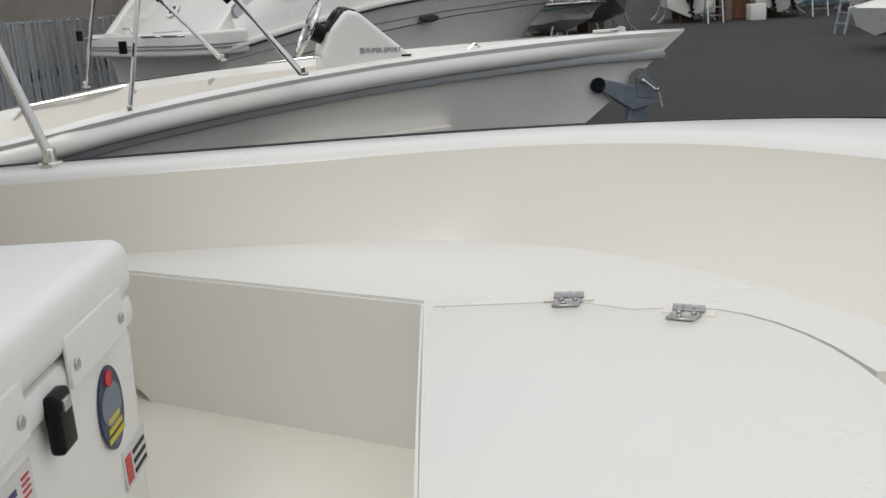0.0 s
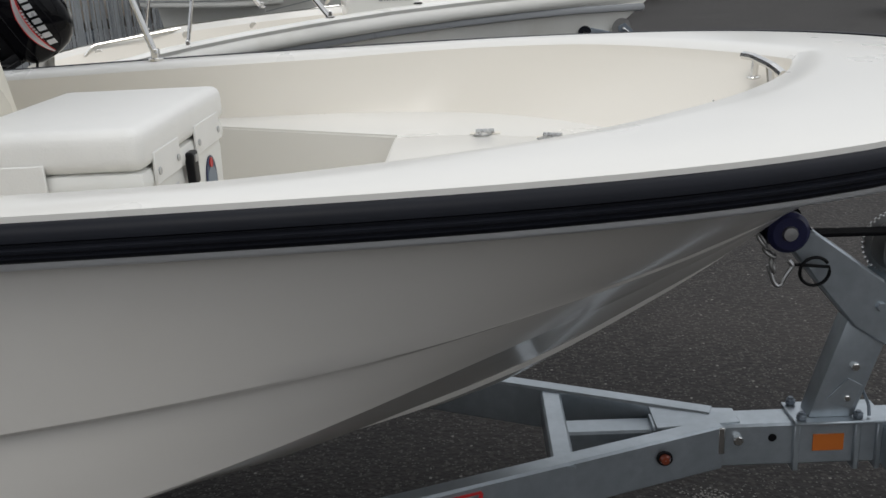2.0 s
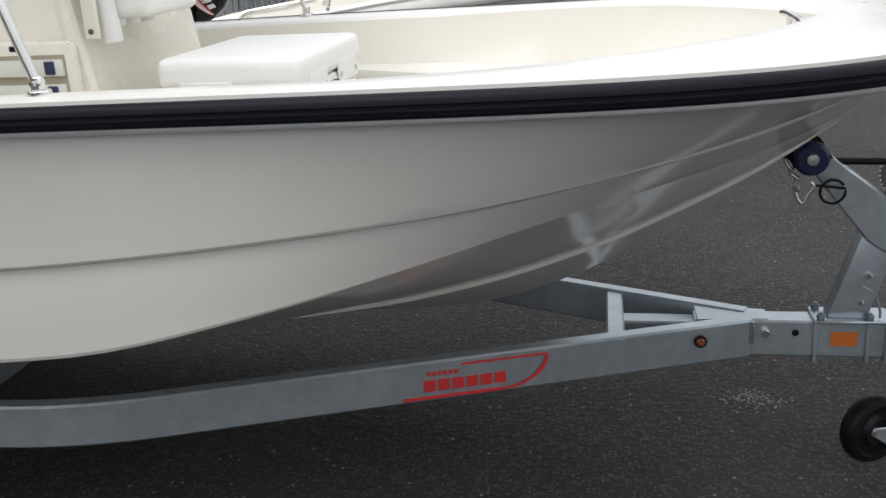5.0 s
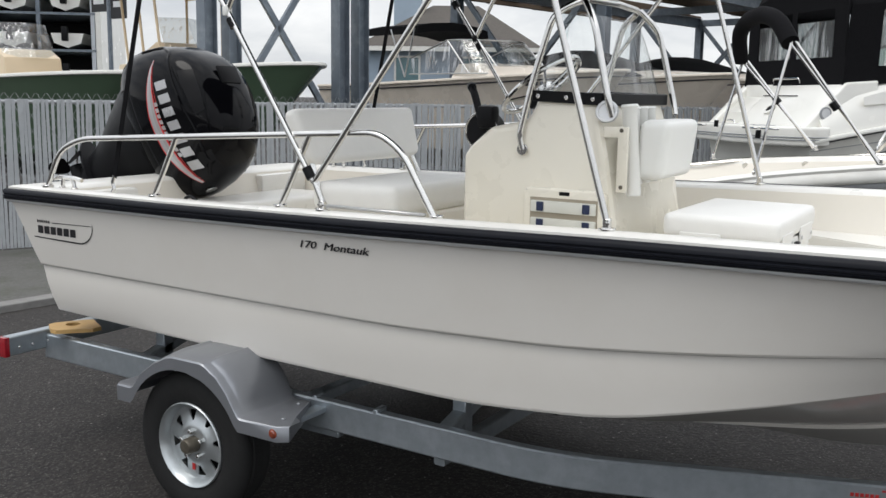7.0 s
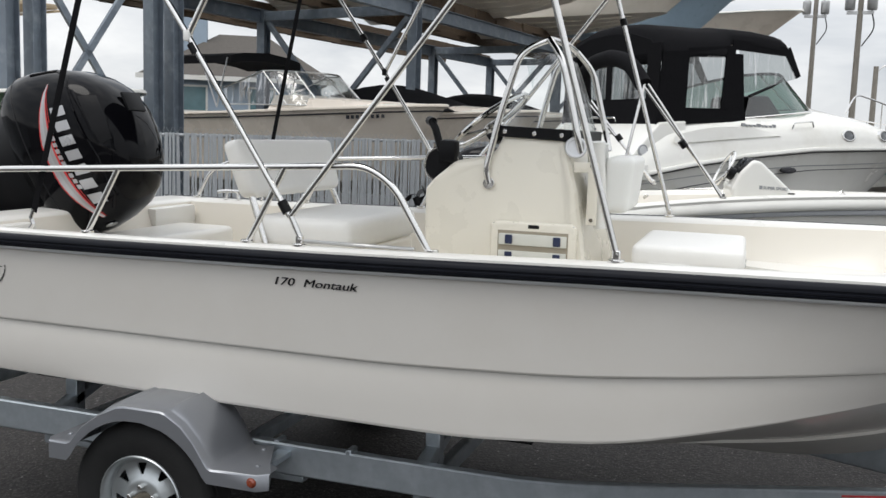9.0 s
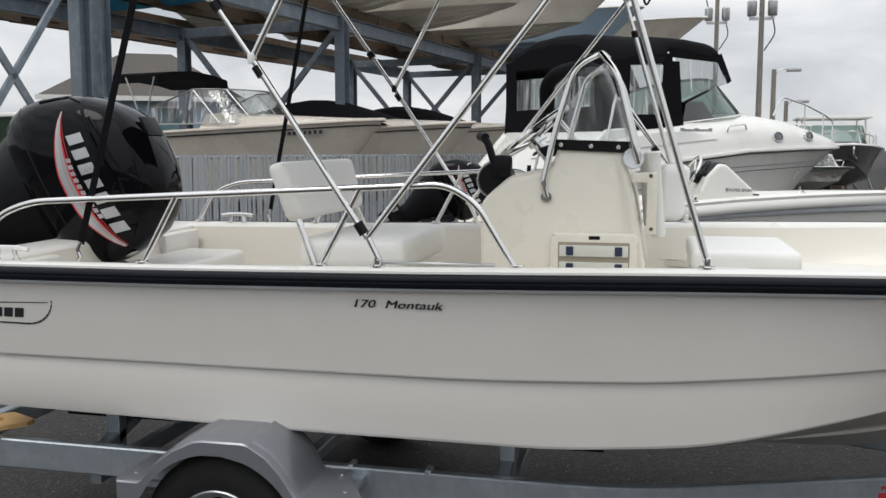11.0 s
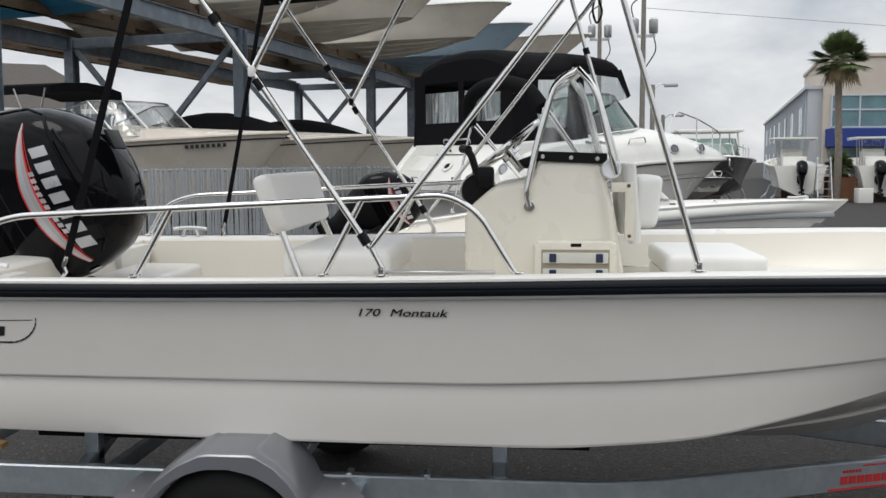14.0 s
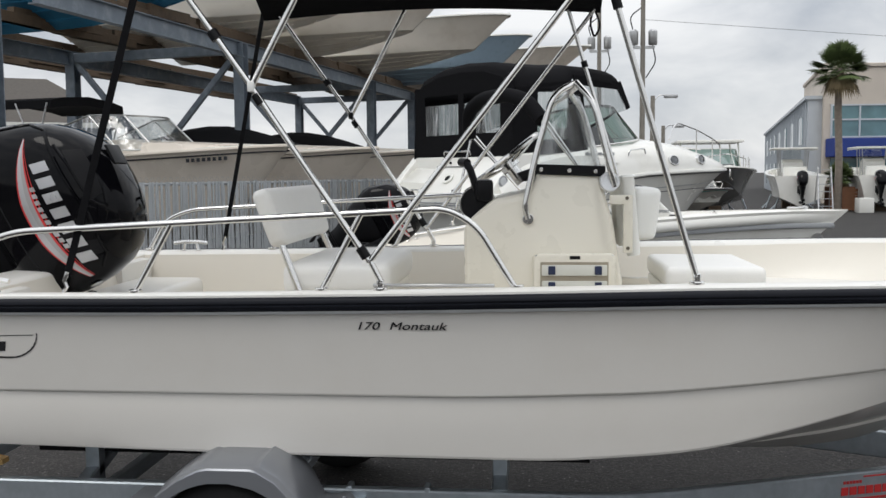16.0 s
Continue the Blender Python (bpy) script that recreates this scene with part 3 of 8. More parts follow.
# ---- console and seats of the main boat ----
def console():
    prof = [(-0.88, 0.865), (-0.880, 1.515), (-0.845, 1.555), (-0.755, 1.632), (-0.65, 1.650), (-0.60, 1.665), (-0.575, 1.705), (-0.56, 1.765),
            (-0.315, 1.765), (-0.30, 1.72), (-0.245, 1.53), (-0.20, 1.25), (-0.18, 0.865)]
    bm = prism(prof, -0.385, 0.385, 0.03, 3)
    # narrower at the top
    for v in bm.verts:
        k = max(0.0, min(1.0, (v.co.z - 1.60) / 0.17))
        v.co.y *= 1 - 0.10 * k
    con = bpart("console", bm, CONSOLE, label="cream moulded helm console", smooth=20)
    # windshield base strip
    b = prism([(-0.575, 1.735), (-0.58, 1.778), (-0.28, 1.768), (-0.285, 1.722)], -0.372, -0.362, 0.003, 1)
    prism([(-0.575, 1.735), (-0.58, 1.778), (-0.28, 1.768), (-0.285, 1.722)], 0.362, 0.372, 0.003, 1, bm=b)
    box(-0.292, -0.278, -0.365, 0.365, 1.72, 1.768, 0.004, 1, bm=b)
    bpart("windshield_base", b, BLACK, con, "black windshield mounting strip")
    for sx in (-0.55, -0.43, -0.32):
        bpart("screw", disc(0.009, 0.006, 'Y', (sx, -0.374, 1.755 - (sx + 0.55) * 0.04), 10), STEEL, con)
    # acrylic windshield: two sides and a raked front, rounded at the corners
    rings = []
    for k, (zz, lean, wid) in enumerate(((1.765, 0.0, 0.37), (1.92, -0.03, 0.355), (2.02, -0.055, 0.34), (2.07, -0.07, 0.325))):
        ring = []
        x_front = -0.288 + lean * 1.3
        x_aft = -0.57 + lean * 0.2 + (0.14 if k == 2 else 0.20 if k == 3 else 0.05 if k == 1 else 0)
        ring.append((x_aft, -wid, zz))
        ring.append((x_front - 0.12, -wid, zz))
        for i in range(7):
            a = -math.pi / 2 + math.pi / 2 * i / 6
            ring.append((x_front - 0.12 + 0.12 * math.cos(a), -wid + 0.12 + 0.12 * math.sin(a), zz))
        ring += [(x, -y, z) for x, y, z in ring[::-1]]
        rings.append(ring)
    ws = bpart("windshield", loft(rings), CLEAR, con, "clear acrylic windshield", 60)
    ws.visible_shadow = False
    # grab frame round the windshield
    for s in (-1, 1):
        b = tube(rounded([(-0.605, s * 0.385, 1.545), (-0.618, s * 0.39, 1.60), (-0.575, s * 0.38, 1.80), (-0.50, s * 0.36, 2.07), (-0.40, s * 0.30, 2.125), (-0.385, 0.0, 2.13)], 0.09), 0.0135)
        tube(rounded([(-0.40, s * 0.30, 2.125), (-0.33, s * 0.36, 2.04), (-0.255, s * 0.375, 1.74), (-0.24, s * 0.365, 1.68)], 0.09), 0.0135, bm=b)
        disc(0.024, 0.008, 'Y', (-0.605, s * 0.388, 1.545), 14, bm=b)
        bpart("grab_rail", b, STEEL, con, "polished steel grab rail round the windshield")
    # tackle drawer panel
    y = -0.392
    fr = prism([(-0.585, 1.19), (-0.585, 1.385), (-0.565, 1.40), (-0.255, 1.40), (-0.235, 1.385), (-0.235, 1.19)], y - 0.016, y + 0.01, 0.011, 3)
    fr = bpart("tackle_panel", fr, CONSOLE, con, "cream frame holding two tackle drawers")
    # shade of the drawer opening, painted as a darker sheet on the frame
    bpart("panel_opening", box(-0.553, -0.267, y - 0.0175, y - 0.008, 1.19, 1.363), mat("recess_shade", (0.34, 0.30, 0.23), 0.6), con)
    for k in range(3):
        z0 = 1.305 - k * 0.068
        bpart("tackle_drawer", box(-0.548, -0.272, y - 0.027, y - 0.012, z0, z0 + 0.046, 0.005, 2), mat("cloudy_plastic", (0.66, 0.66, 0.60), 0.25) if k == 0 else bpy.data.materials["cloudy_plastic"], con, "translucent plastic tackle drawer")
        for lx in (-0.52, -0.325):
            bpart("drawer_latch", box(lx, lx + 0.030, y - 0.033, y - 0.024, z0 + 0.005, z0 + 0.042, 0.003, 1), mat("navy_latch", (0.015, 0.025, 0.07), 0.4) if (k, lx) == (0, -0.52) else bpy.data.materials["navy_latch"], con, "navy blue drawer latch")
    bpart("panel_latch", box(-0.43, -0.385, y - 0.018, y - 0.010, 1.374, 1.389, 0.002, 1), BLACK, con)
    for sx, sz in ((-0.57, 1.388), (-0.25, 1.388), (-0.575, 1.32), (-0.245, 1.32), (-0.33, 1.392), (-0.49, 1.392)):
        bpart("screw", disc(0.005, 0.004, 'Y', (sx, y - 0.013, sz), 8), STEEL, con)
    # rod holders behind a white box, one more on a screwed plate
    for hx, yy, z0, ln in ((-0.155, -0.335, 1.385, 0.345), (-0.185, -0.245, 1.42, 0.30), (-0.185, -0.155, 1.42, 0.30), (-0.185, -0.065, 1.42, 0.30)):
        b = lathe([(0.026, 0), (0.029, 0.01), (0.029, ln - 0.015), (0.034, ln - 0.008), (0.030, ln), (0.022, ln - 0.005), (0.020, 0.05)], 16, 'Z', (0, 0, 0))
        b.transform(pose(hx, yy, z0, 0, -5, 0))
        bpart("rod_holder", b, PLASTIC, con, "white tubular rod holder")
    b = prism([(-0.262, 1.645), (-0.165, 1.645), (-0.165, 1.40), (-0.205, 1.40), (-0.205, 1.605), (-0.262, 1.605)], -0.392, -0.375, 0.005, 2)
    pl = bpart("rod_holder_bracket", b, CONSOLE, con, "cream plate holding a rod holder")
    for sx, sz in ((-0.19, 1.632), (-0.185, 1.42)):
        bpart("screw", disc(0.008, 0.006, 'Y', (sx, -0.394, sz), 10), HUBCAP, con)
    b = box(-0.165, -0.045, -0.315, 0.06, 1.445, 1.672, 0.04, 5)
    for v in b.verts:
        v.co.x += 0.012 * (v.co.z - 1.56) / 0.1
    bpart("side_box", b, PLASTIC, con, "white moulded box on the console front")
    b = lathe([(0.001, 0.004), (0.030, 0.005), (0.033, 0.010), (0.040, 0.010), (0.044, 0.004), (0.044, 0.0)], 28, 'Z')
    b.transform(pose(-0.262, -0.366, 1.70, 78, 0, 12))
    vent = bpart("round_vent", b, SILVER, con, "round silver vent cover")
    # dash, throttle and wheel
    b = prism([(-0.62, 1.70), (-0.655, 1.74), (-0.55, 1.775), (-0.54, 1.74)], -0.30, 0.30, 0.01, 2)
    bpart("dash", b, BLACK, con, "black instrument dash")
    th = disc(0.078, 0.07, 'Y', (-0.825, -0.30, 1.61), 28)
    tube(rounded([(-0.825, -0.345, 1.67), (-0.855, -0.345, 1.765), (-0.875, -0.335, 1.785)], 0.03), 0.016, 10, bm=th)
    tube([(-0.865, -0.345, 1.785), (-0.895, -0.30, 1.79)], 0.019, 10, bm=th)
    box(-0.83, -0.755, -0.375, -0.30, 1.62, 1.715, 0.02, 2, bm=th)
    b = lathe([(0.074 + 0.005 * math.cos(a), 0.004 * math.sin(a)) for a in [2 * math.pi * k / 6 for k in range(7)]], 30, 'Y', (-0.825, -0.336, 1.61))
    bpart("throttle_ring", b, STEEL, con, "thin chrome ring on the throttle box")
    bpart("throttle", th, BLACK, con, "black throttle lever box")
    M = pose(-0.71, -0.02, 1.80, 0, -38, 0)
    rim = lathe([(0.19 + 0.012 * math.cos(a), 0.012 * math.sin(a)) for a in [2 * math.pi * k / 8 for k in range(9)]], 36, 'Z')
    for k in range(5):
        a = 2 * math.pi * k / 5 + 0.3
        tube([(0, 0, -0.03), (0.10 * math.cos(a), 0.10 * math.sin(a), -0.018), (0.19 * math.cos(a), 0.19 * math.sin(a), 0)], 0.007, 6, bm=rim)
    disc(0.045, 0.04, 'Z', (0, 0, -0.03), 16, bm=rim)
    tube([(0, 0, -0.04), (0, 0, -0.13)], 0.03, 10, bm=rim)
    rim.transform(M)
    bpart("steering_wheel", rim, STEEL, con, "polished steel steering wheel")


console()


def pilot_seat():
    st = box(-1.66, -1.215, -0.40, 0.40, 0.87, 1.225, 0.03, 3)
    base = bpart("seat_box", st, LINER, label="cream moulded seat box")
    cu = box(-1.675, -1.20, -0.415, 0.415, 1.215, 1.355, 0.05, 4)
    for v in cu.verts:
        v.co.z += 0.012 * math.cos(v.co.y * 3) * math.cos((v.co.x + 1.41) * 5)
    bpart("seat_cushion", cu, VINYL, base, "white vinyl seat cushion", 60)
    bk = box(-0.04, 0.04, -0.475, 0.475, -0.13, 0.13, 0.035, 4)
    for v in bk.verts:
        k = max(0, -v.co.z / 0.13)
        v.co.y *= 1 - 0.10 * k * k
        v.co.x += 0.012 * math.cos(v.co.y * 3.2)
    bk.transform(pose(-1.715, 0, 1.555, 0, -17, 0))
    bpart("seat_back", bk, VINYL, base, "white vinyl seat backrest", 60)
    for s in (-1, 1):
        bpart("seat_bracket", tube([(-1.575, s * 0.435, 1.20), (-1.69, s * 0.40, 1.475)], 0.015), STEEL, base)


pilot_seat()


def stern_box():
    b = box(-2.80, -2.42, -0.70, 0.70, 0.87, 1.17, 0.05, 4)
    st = bpart("stern_seat", b, DECK, label="cream moulded stern deck step")
    b = tube(rounded([(-2.62, -0.30, 1.17), (-2.63, -0.30, 1.20), (-2.60, -0.29, 1.215), (-2.52, -0.30, 1.187), (-2.48, -0.31, 1.19)], 0.02), 0.009, 8)
    bpart("drain_plug", b, BLACK, st)
    for x, y in ((-2.55, -0.45), (-2.66, -0.5), (-2.50, -0.40)):
        bpart("deck_plate", slab([(x - 0.045, y - 0.012), (x + 0.045, y - 0.012), (x + 0.045, y + 0.012), (x - 0.045, y + 0.012)], 1.169, 1.174, 0.002, 1), ALU, st)
    # low well round the engine
    for y0, y1 in ((-0.86, -0.46), (0.46, 0.86)):
        bpart("engine_well_side", prism([(-2.98, 0.87), (-2.98, 1.262), (-2.79, 1.262), (-2.79, 0.87)], y0, y1, 0.02, 2), DECK)


stern_box()


def cooler():
    c = thing("cooler", "white marine cooler with cushioned lid standing on the cockpit floor", "cooler", at=pose(0.155, -0.048, 0.868, HEEL))

    def cp(name, bm, m, label="", parent=None):
        bm.transform(pose(0, 0, 0))
        return part(name, bm, m, parent or c, label)
    b = box(-0.165, 0.225, -0.325, 0.325, 0, 0.345, 0.03, 3)
    for v in b.verts:
        k = 1 - v.co.z / 0.345
        v.co.x *= 1 - 0.04 * k
        v.co.y *= 1 - 0.03 * k
    body = cp("body", b, PLASTIC)
    b = box(-0.175, 0.235, -0.32, 0.32, 0.335, 0.385, 0.018, 2)
    lid = cp("lid", b, PLASTIC)
    b = box(-0.18, 0.24, -0.325, 0.325, 0.385, 0.472, 0.032, 4)
    for v in b.verts:
        if v.co.z > 0.42:
            v.co.z += 0.008 * math.cos(v.co.x * 5) * math.cos(v.co.y * 3.5)
    cp("cushion", b, VINYL, "white vinyl cushion buttoned to the lid")
    # cushion straps and snaps on the front
    for yy, hw in ((-0.18, 0.085), (0.142, 0.107)):
        b = box(0.236, 0.243, yy - hw, yy + hw, 0.345, 0.415, 0.002, 1)
        cp("cushion_strap", b, VINYL)
        for s in (-hw + 0.02, hw - 0.02):
            cp("snap", disc(0.009, 0.004, 'X', (0.2445, yy + s, 0.372), 10), ALU)
    b = box(0.232, 0.252, -0.040, 0.006, 0.288, 0.366, 0.008, 3)
    lt = cp("latch", b, BLACK, "black rubber latch")
    cp("latch_pin", box(0.251, 0.256, -0.027, -0.008, 0.342, 0.358, 0.001, 1), ALU, parent=lt)
    b = box(-0.11, 0.04, -0.333, -0.325, 0.30, 0.41, 0.002, 1)
    cp("cushion_strap", b, VINYL)
    cp("snap", disc(0.009, 0.004, 'Y', (0.02, -0.335, 0.345), 10), ALU)
    for zz in (0.318, 0.30):
        cp("body_ridge", tube(rounded([(0.222, -0.31, zz), (-0.162, -0.315, zz), (-0.162, 0.315, zz)], 0.02), 0.005, 6), PLASTIC)
    # stickers
    b = disc(0.05, 0.002, 'X', (0, 0, 0), 28)
    for v in b.verts:
        v.co.z *= 1.28
        v.co.y *= 0.95
    b.transform(pose(0.2255, 0.185, 0.250))
    st = cp("sticker", b, mat("sticker_navy", (0.02, 0.03, 0.09), 0.35), "oval navy sticker with yellow bars")
    b = disc(0.04, 0.002, 'X', (0, 0, 0), 24)
    for v in b.verts:
        v.co.z *= 0.8
    b.transform(pose(0.2268, 0.185, 0.256))
    cp("sticker_panel", b, mat("sticker_grey", (0.16, 0.2, 0.25), 0.4), parent=st)
    for k in range(3):
        cp("sticker_bar", box(0.2265, 0.228, 0.155 + 0.004 * k, 0.22 - 0.006 * k, 0.203 + k * 0.014, 0.211 + k * 0.014), mat("sticker_yellow", (0.6, 0.5, 0.03), 0.4) if k == 0 else bpy.data.materials["sticker_yellow"], parent=st)
    cp("sticker_mark", disc(0.013, 0.0012, 'X', (0.228, 0.185, 0.296), 12), RED, parent=st)
    pl = cp("label_plate", box(0.219, 0.2225, 0.205, 0.31, 0.10, 0.165, 0.001, 1), SILVER, "small silver label plate")
    cp("label_mark", box(0.2225, 0.2235, 0.21, 0.235, 0.108, 0.152), RED, parent=pl)
    for k in range(3):
        cp("label_bar", box(0.2225, 0.2235, 0.245, 0.30, 0.11 + k * 0.016, 0.117 + k * 0.016), BLACK, parent=pl)
    # big paper label near the starboard end
    pl = cp("paper_label", box(0.222, 0.2248, -0.27, -0.075, 0.095, 0.31, 0.0005, 1), SILVER, "large printed label with red square and violet band")
    cp("label_square", box(0.2248, 0.2258, -0.27, -0.215, 0.215, 0.305), RED, parent=pl)
    cp("label_square_mark", disc(0.016, 0.001, 'X', (0.2262, -0.243, 0.266), 16), PLASTIC, parent=pl)
    cp("label_square_bar", box(0.2256, 0.2264, -0.262, -0.225, 0.227, 0.236), PLASTIC, parent=pl)
    violet = mat("violet_print", (0.06, 0.03, 0.17), 0.4)
    b = bmesh.new()
    edge = [(-0.205 + 0.13 * i / 16, 0.118 + 0.034 * i / 16 + 0.006 * math.sin(i * 2.1)) for i in range(17)]
    loft([[(0.2255, y, 0.095) for y, z in edge], [(0.2255, y, z) for y, z in edge]], bm=b)
    cp("label_band", b, violet, parent=pl)
    cp("label_photo", box(0.2248, 0.2258, -0.27, -0.21, 0.095, 0.21), mat("photo_print", (0.26, 0.40, 0.46), 0.4, var=0.6, scale=40), parent=pl)
    cp("label_ring", lathe([(0.009, -0.0005), (0.014, -0.0005), (0.014, 0.0005), (0.009, 0.0005)], 14, 'X', (0.2256, -0.185, 0.185)), violet, parent=pl)
    for k, (w, hgt) in enumerate(((0.085, 0.008), (0.055, 0.008), (0.07, 0.003))):
        cp("label_bar", box(0.2248, 0.2258, -0.205, -0.205 + w, 0.285 - k * 0.014, 0.285 - k * 0.014 + hgt), violet, parent=pl)
    for k in range(5):
        cp("label_bar", box(0.2248, 0.2258, -0.155, -0.095, 0.165 + k * 0.010, 0.1675 + k * 0.010), INK, parent=pl)
    for k in range(4):
        cp("label_bar", box(0.2248, 0.2258, -0.105, -0.085, 0.270 + k * 0.008, 0.273 + k * 0.008), RED, parent=pl)
    for k in range(5):
        cp("label_sign", lathe([(0.005, -0.0005), (0.007, -0.0005), (0.007, 0.0005), (0.005, 0.0005)], 12, 'X', (0.2258, -0.19 + 0.024 * k, 0.135 + 0.006 * k)), INK, parent=pl)


cooler()


# ---- rails, bimini and fittings ----
def side_rail(s):
    y = s * 0.955
    P = [(-2.84, y, 1.30), (-2.74, y, 1.475), (-2.58, y, 1.535), (-0.90, y, 1.617), (-0.79, y, 1.55), (-0.645, y, 1.31)]
    b = tube(rounded(P, 0.10, 6), 0.0127)
    for x0, z0, x1 in ((-2.10, 1.30, -1.95), (-1.375, 1.31, -1.22)):
        tube([(x0, y, z0), (x1, y, 1.565 + (x1 + 1.95) * 0.05)], 0.0115, bm=b)
    for fx in (-2.84, -2.10, -1.375, -0.645):
        disc(0.026, 0.012, 'Z', (fx, y, z_sheer(fx) + 0.010), 14, bm=b)
    bpart("side_rail", b, STEEL, label="polished steel stern side rail")


for s in (-1, 1):
    side_rail(s)


def bimini():
    bim = bpart("bimini_frame", tube([(-1.19, -0.97, 1.42), (-1.62, -0.97, 2.07)], 0.0115), STEEL, label="polished steel bimini frame tube")
    canopy_z = 2.70
    for s in (-1, 1):
        y = s * 0.97
        segs = [
            [(-1.62, y, 2.07), (-2.05, y, 2.68)],
            [(-1.19, y, 1.42), (-0.22, y, 2.66)],
            [(-1.62, y, 2.07), (-1.30, y, 2.66)],
            [(0.0, y, 1.36), (-0.38, y, 2.64)],
        ]
        if s > 0:
            segs.append([(-1.19, y, 1.42), (-1.62, y, 2.07)])
        segs.append([(-1.15, y, 1.35), (-1.19, y, 1.43)])
        for sg in segs:
            bpart("frame_tube", tube(sg, 0.0115), STEEL, bim)
        for fx in (0.0, -1.15):
            f = disc(0.028, 0.012, 'Z', (fx, y, z_sheer(fx) + 0.009), 16)
            box(fx - 0.013, fx + 0.013, y - 0.011, y + 0.011, z_sheer(fx) + 0.01, z_sheer(fx) + 0.045, 0.004, 1, bm=f)
            tube([(fx, y - 0.022, z_sheer(fx) + 0.03), (fx, y + 0.022, z_sheer(fx) + 0.03)], 0.006, 8, bm=f)
            bpart("deck_hinge", f, STEEL, bim)
        for (jx, jz) in ((-1.62, 2.07),):
            j = box(jx - 0.014, jx + 0.014, y - 0.016, y + 0.016, jz - 0.02, jz + 0.02, 0.008, 2)
            bpart("joint", j, PLASTIC if s < 0 else BLACK, bim)
            j = tube([(jx + 0.012, y, jz - 0.03), (jx + 0.035, y, jz - 0.065)], 0.016, 10)
            bpart("clamp", j, BLACK, bim)
        bpart("clamp", tube([(-1.20, y, 1.435), (-1.225, y, 1.475)], 0.019, 10), BLACK, bim)
        bpart("clamp", tube([(-1.745, y, 2.245), (-1.765, y, 2.275)], 0.021, 10), BLACK, bim)
        bpart("clamp", tube([(-0.285, y, 2.32), (-0.295, y, 2.355)], 0.018, 10), BLACK, bim)
        # aft strap to the quarter
        st = rect_bar([(-2.375, s * 0.94, 1.37), (-1.97 if s < 0 else -2.115, s * 0.97, 2.70)], 0.004, 0.030 if s < 0 else 0.024, bevel=0.001)
        bpart("strap", st, CANVAS, bim, "black webbing strap")
        st = tube([(-2.375, s * 0.94, 1.38), (-2.39, s * 0.94, 1.345), (-2.38, s * 0.94, 1.32), (-2.395, s * 0.94, 1.30)], 0.008, 6)
        bpart("strap_hook", st, STEEL, bim)
    # canopy cloth
    rings = []
    for i in range(13):
        v = -1 + 2 * i / 12
        y = 0.985 * v
        crown = 0.10 * (1 - v * v)
        rings.append([(-2.12 + 1.92 * k / 10, y, canopy_z - 0.02 + crown + 0.045 * math.sin(math.pi * k / 10) - (0.06 if abs(v) > 0.99 else 0)) for k in range(11)])
    b = loft(rings)
    up = loft([[(x, y, z + 0.006) for x, y, z in r] for r in rings])
    merge(b, up)
    bpart("canopy", b, CANVAS, bim, "black canvas bimini top", 60)
    for s in (-1, 1):
        b = tube(rounded([(-0.24, s * 0.985, 2.66), (-0.20, s * 0.985, 2.55), (-0.235, s * 0.985, 2.48), (-0.26, s * 0.985, 2.56), (-0.24, s * 0.985, 2.66)], 0.03), 0.006, 6)
        bpart("strap_loop", b, CANVAS, bim)


bimini()


def cleat(at, parent=None, k=1.0):
    m = at
    b = tube(rounded([(-0.10 * k, 0, 0.042), (-0.05 * k, 0, 0.05), (0.05 * k, 0, 0.05), (0.10 * k, 0, 0.042)], 0.03), 0.010, 8)
    for s in (-1, 1):
        tube([(s * 0.035 * k, 0, 0.048), (s * 0.045 * k, 0, 0.0)], 0.009, 8, bm=b)
        disc(0.016, 0.006, 'Z', (s * 0.045 * k, 0, 0.003), 10, bm=b)
    b.transform(m)
    return bpart("cleat", b, STEEL, label="polished steel deck cleat")


cleat(pose(1.722, 0.0, 1.312, -4, -5, 96), k=1.12)
cleat(pose(-2.72, -0.93, z_sheer(-2.7) + 0.004))
cleat(pose(-2.58, 0.93, z_sheer(-2.6) + 0.004))
bpart("rod_strip", box(-1.19, -0.73, -0.905, -0.885, 1.318, 1.330, 0.003, 1), ALU)


def hull_face(x, z):
    """Half breadth and lean of the topsides above the knuckle, and its turn in plan."""
    def half(xx):
        hn, hs_ = half_knuckle(xx), half_sheer(xx) - 0.012
        t = (z - 0.92) / (z_sheer(xx) - 0.045 - 0.92)
        return hn + (hs_ - hn) * t
    hn, hs_ = half_knuckle(x), half_sheer(x) - 0.012
    lean = math.degrees(math.atan2(hs_ - hn, z_sheer(x) - 0.045 - 0.92))
    turn = math.degrees(math.atan2(-(half(x + 0.1) - half(x - 0.1)), 0.2))
    return half(x), lean, turn


def on_hull(x, z, off=0.0015):
    h, lean, turn = hull_face(x, z)
    return pose(x, -h - off, z, 90 + lean, 0, turn)


for dx in (0.0, 0.0013):
    lettering("model_number", "170", 0.041, BI @ on_hull(-1.242, 1.173, 0.002) @ Matrix.Translation((dx, dx * 0.3, 0)) @ Matrix.Diagonal((1.45, 1, 1, 1)), INK, boat, "black model number", shear=0.25)
for dx in (0.0, 0.0013):
    lettering("model_script", "Montauk", 0.041, BI @ on_hull(-1.117, 1.173, 0.002) @ Matrix.Translation((dx, dx * 0.3, 0)) @ Matrix.Diagonal((1.45, 1, 1, 1)), INK, boat, "black model lettering", shear=0.25)


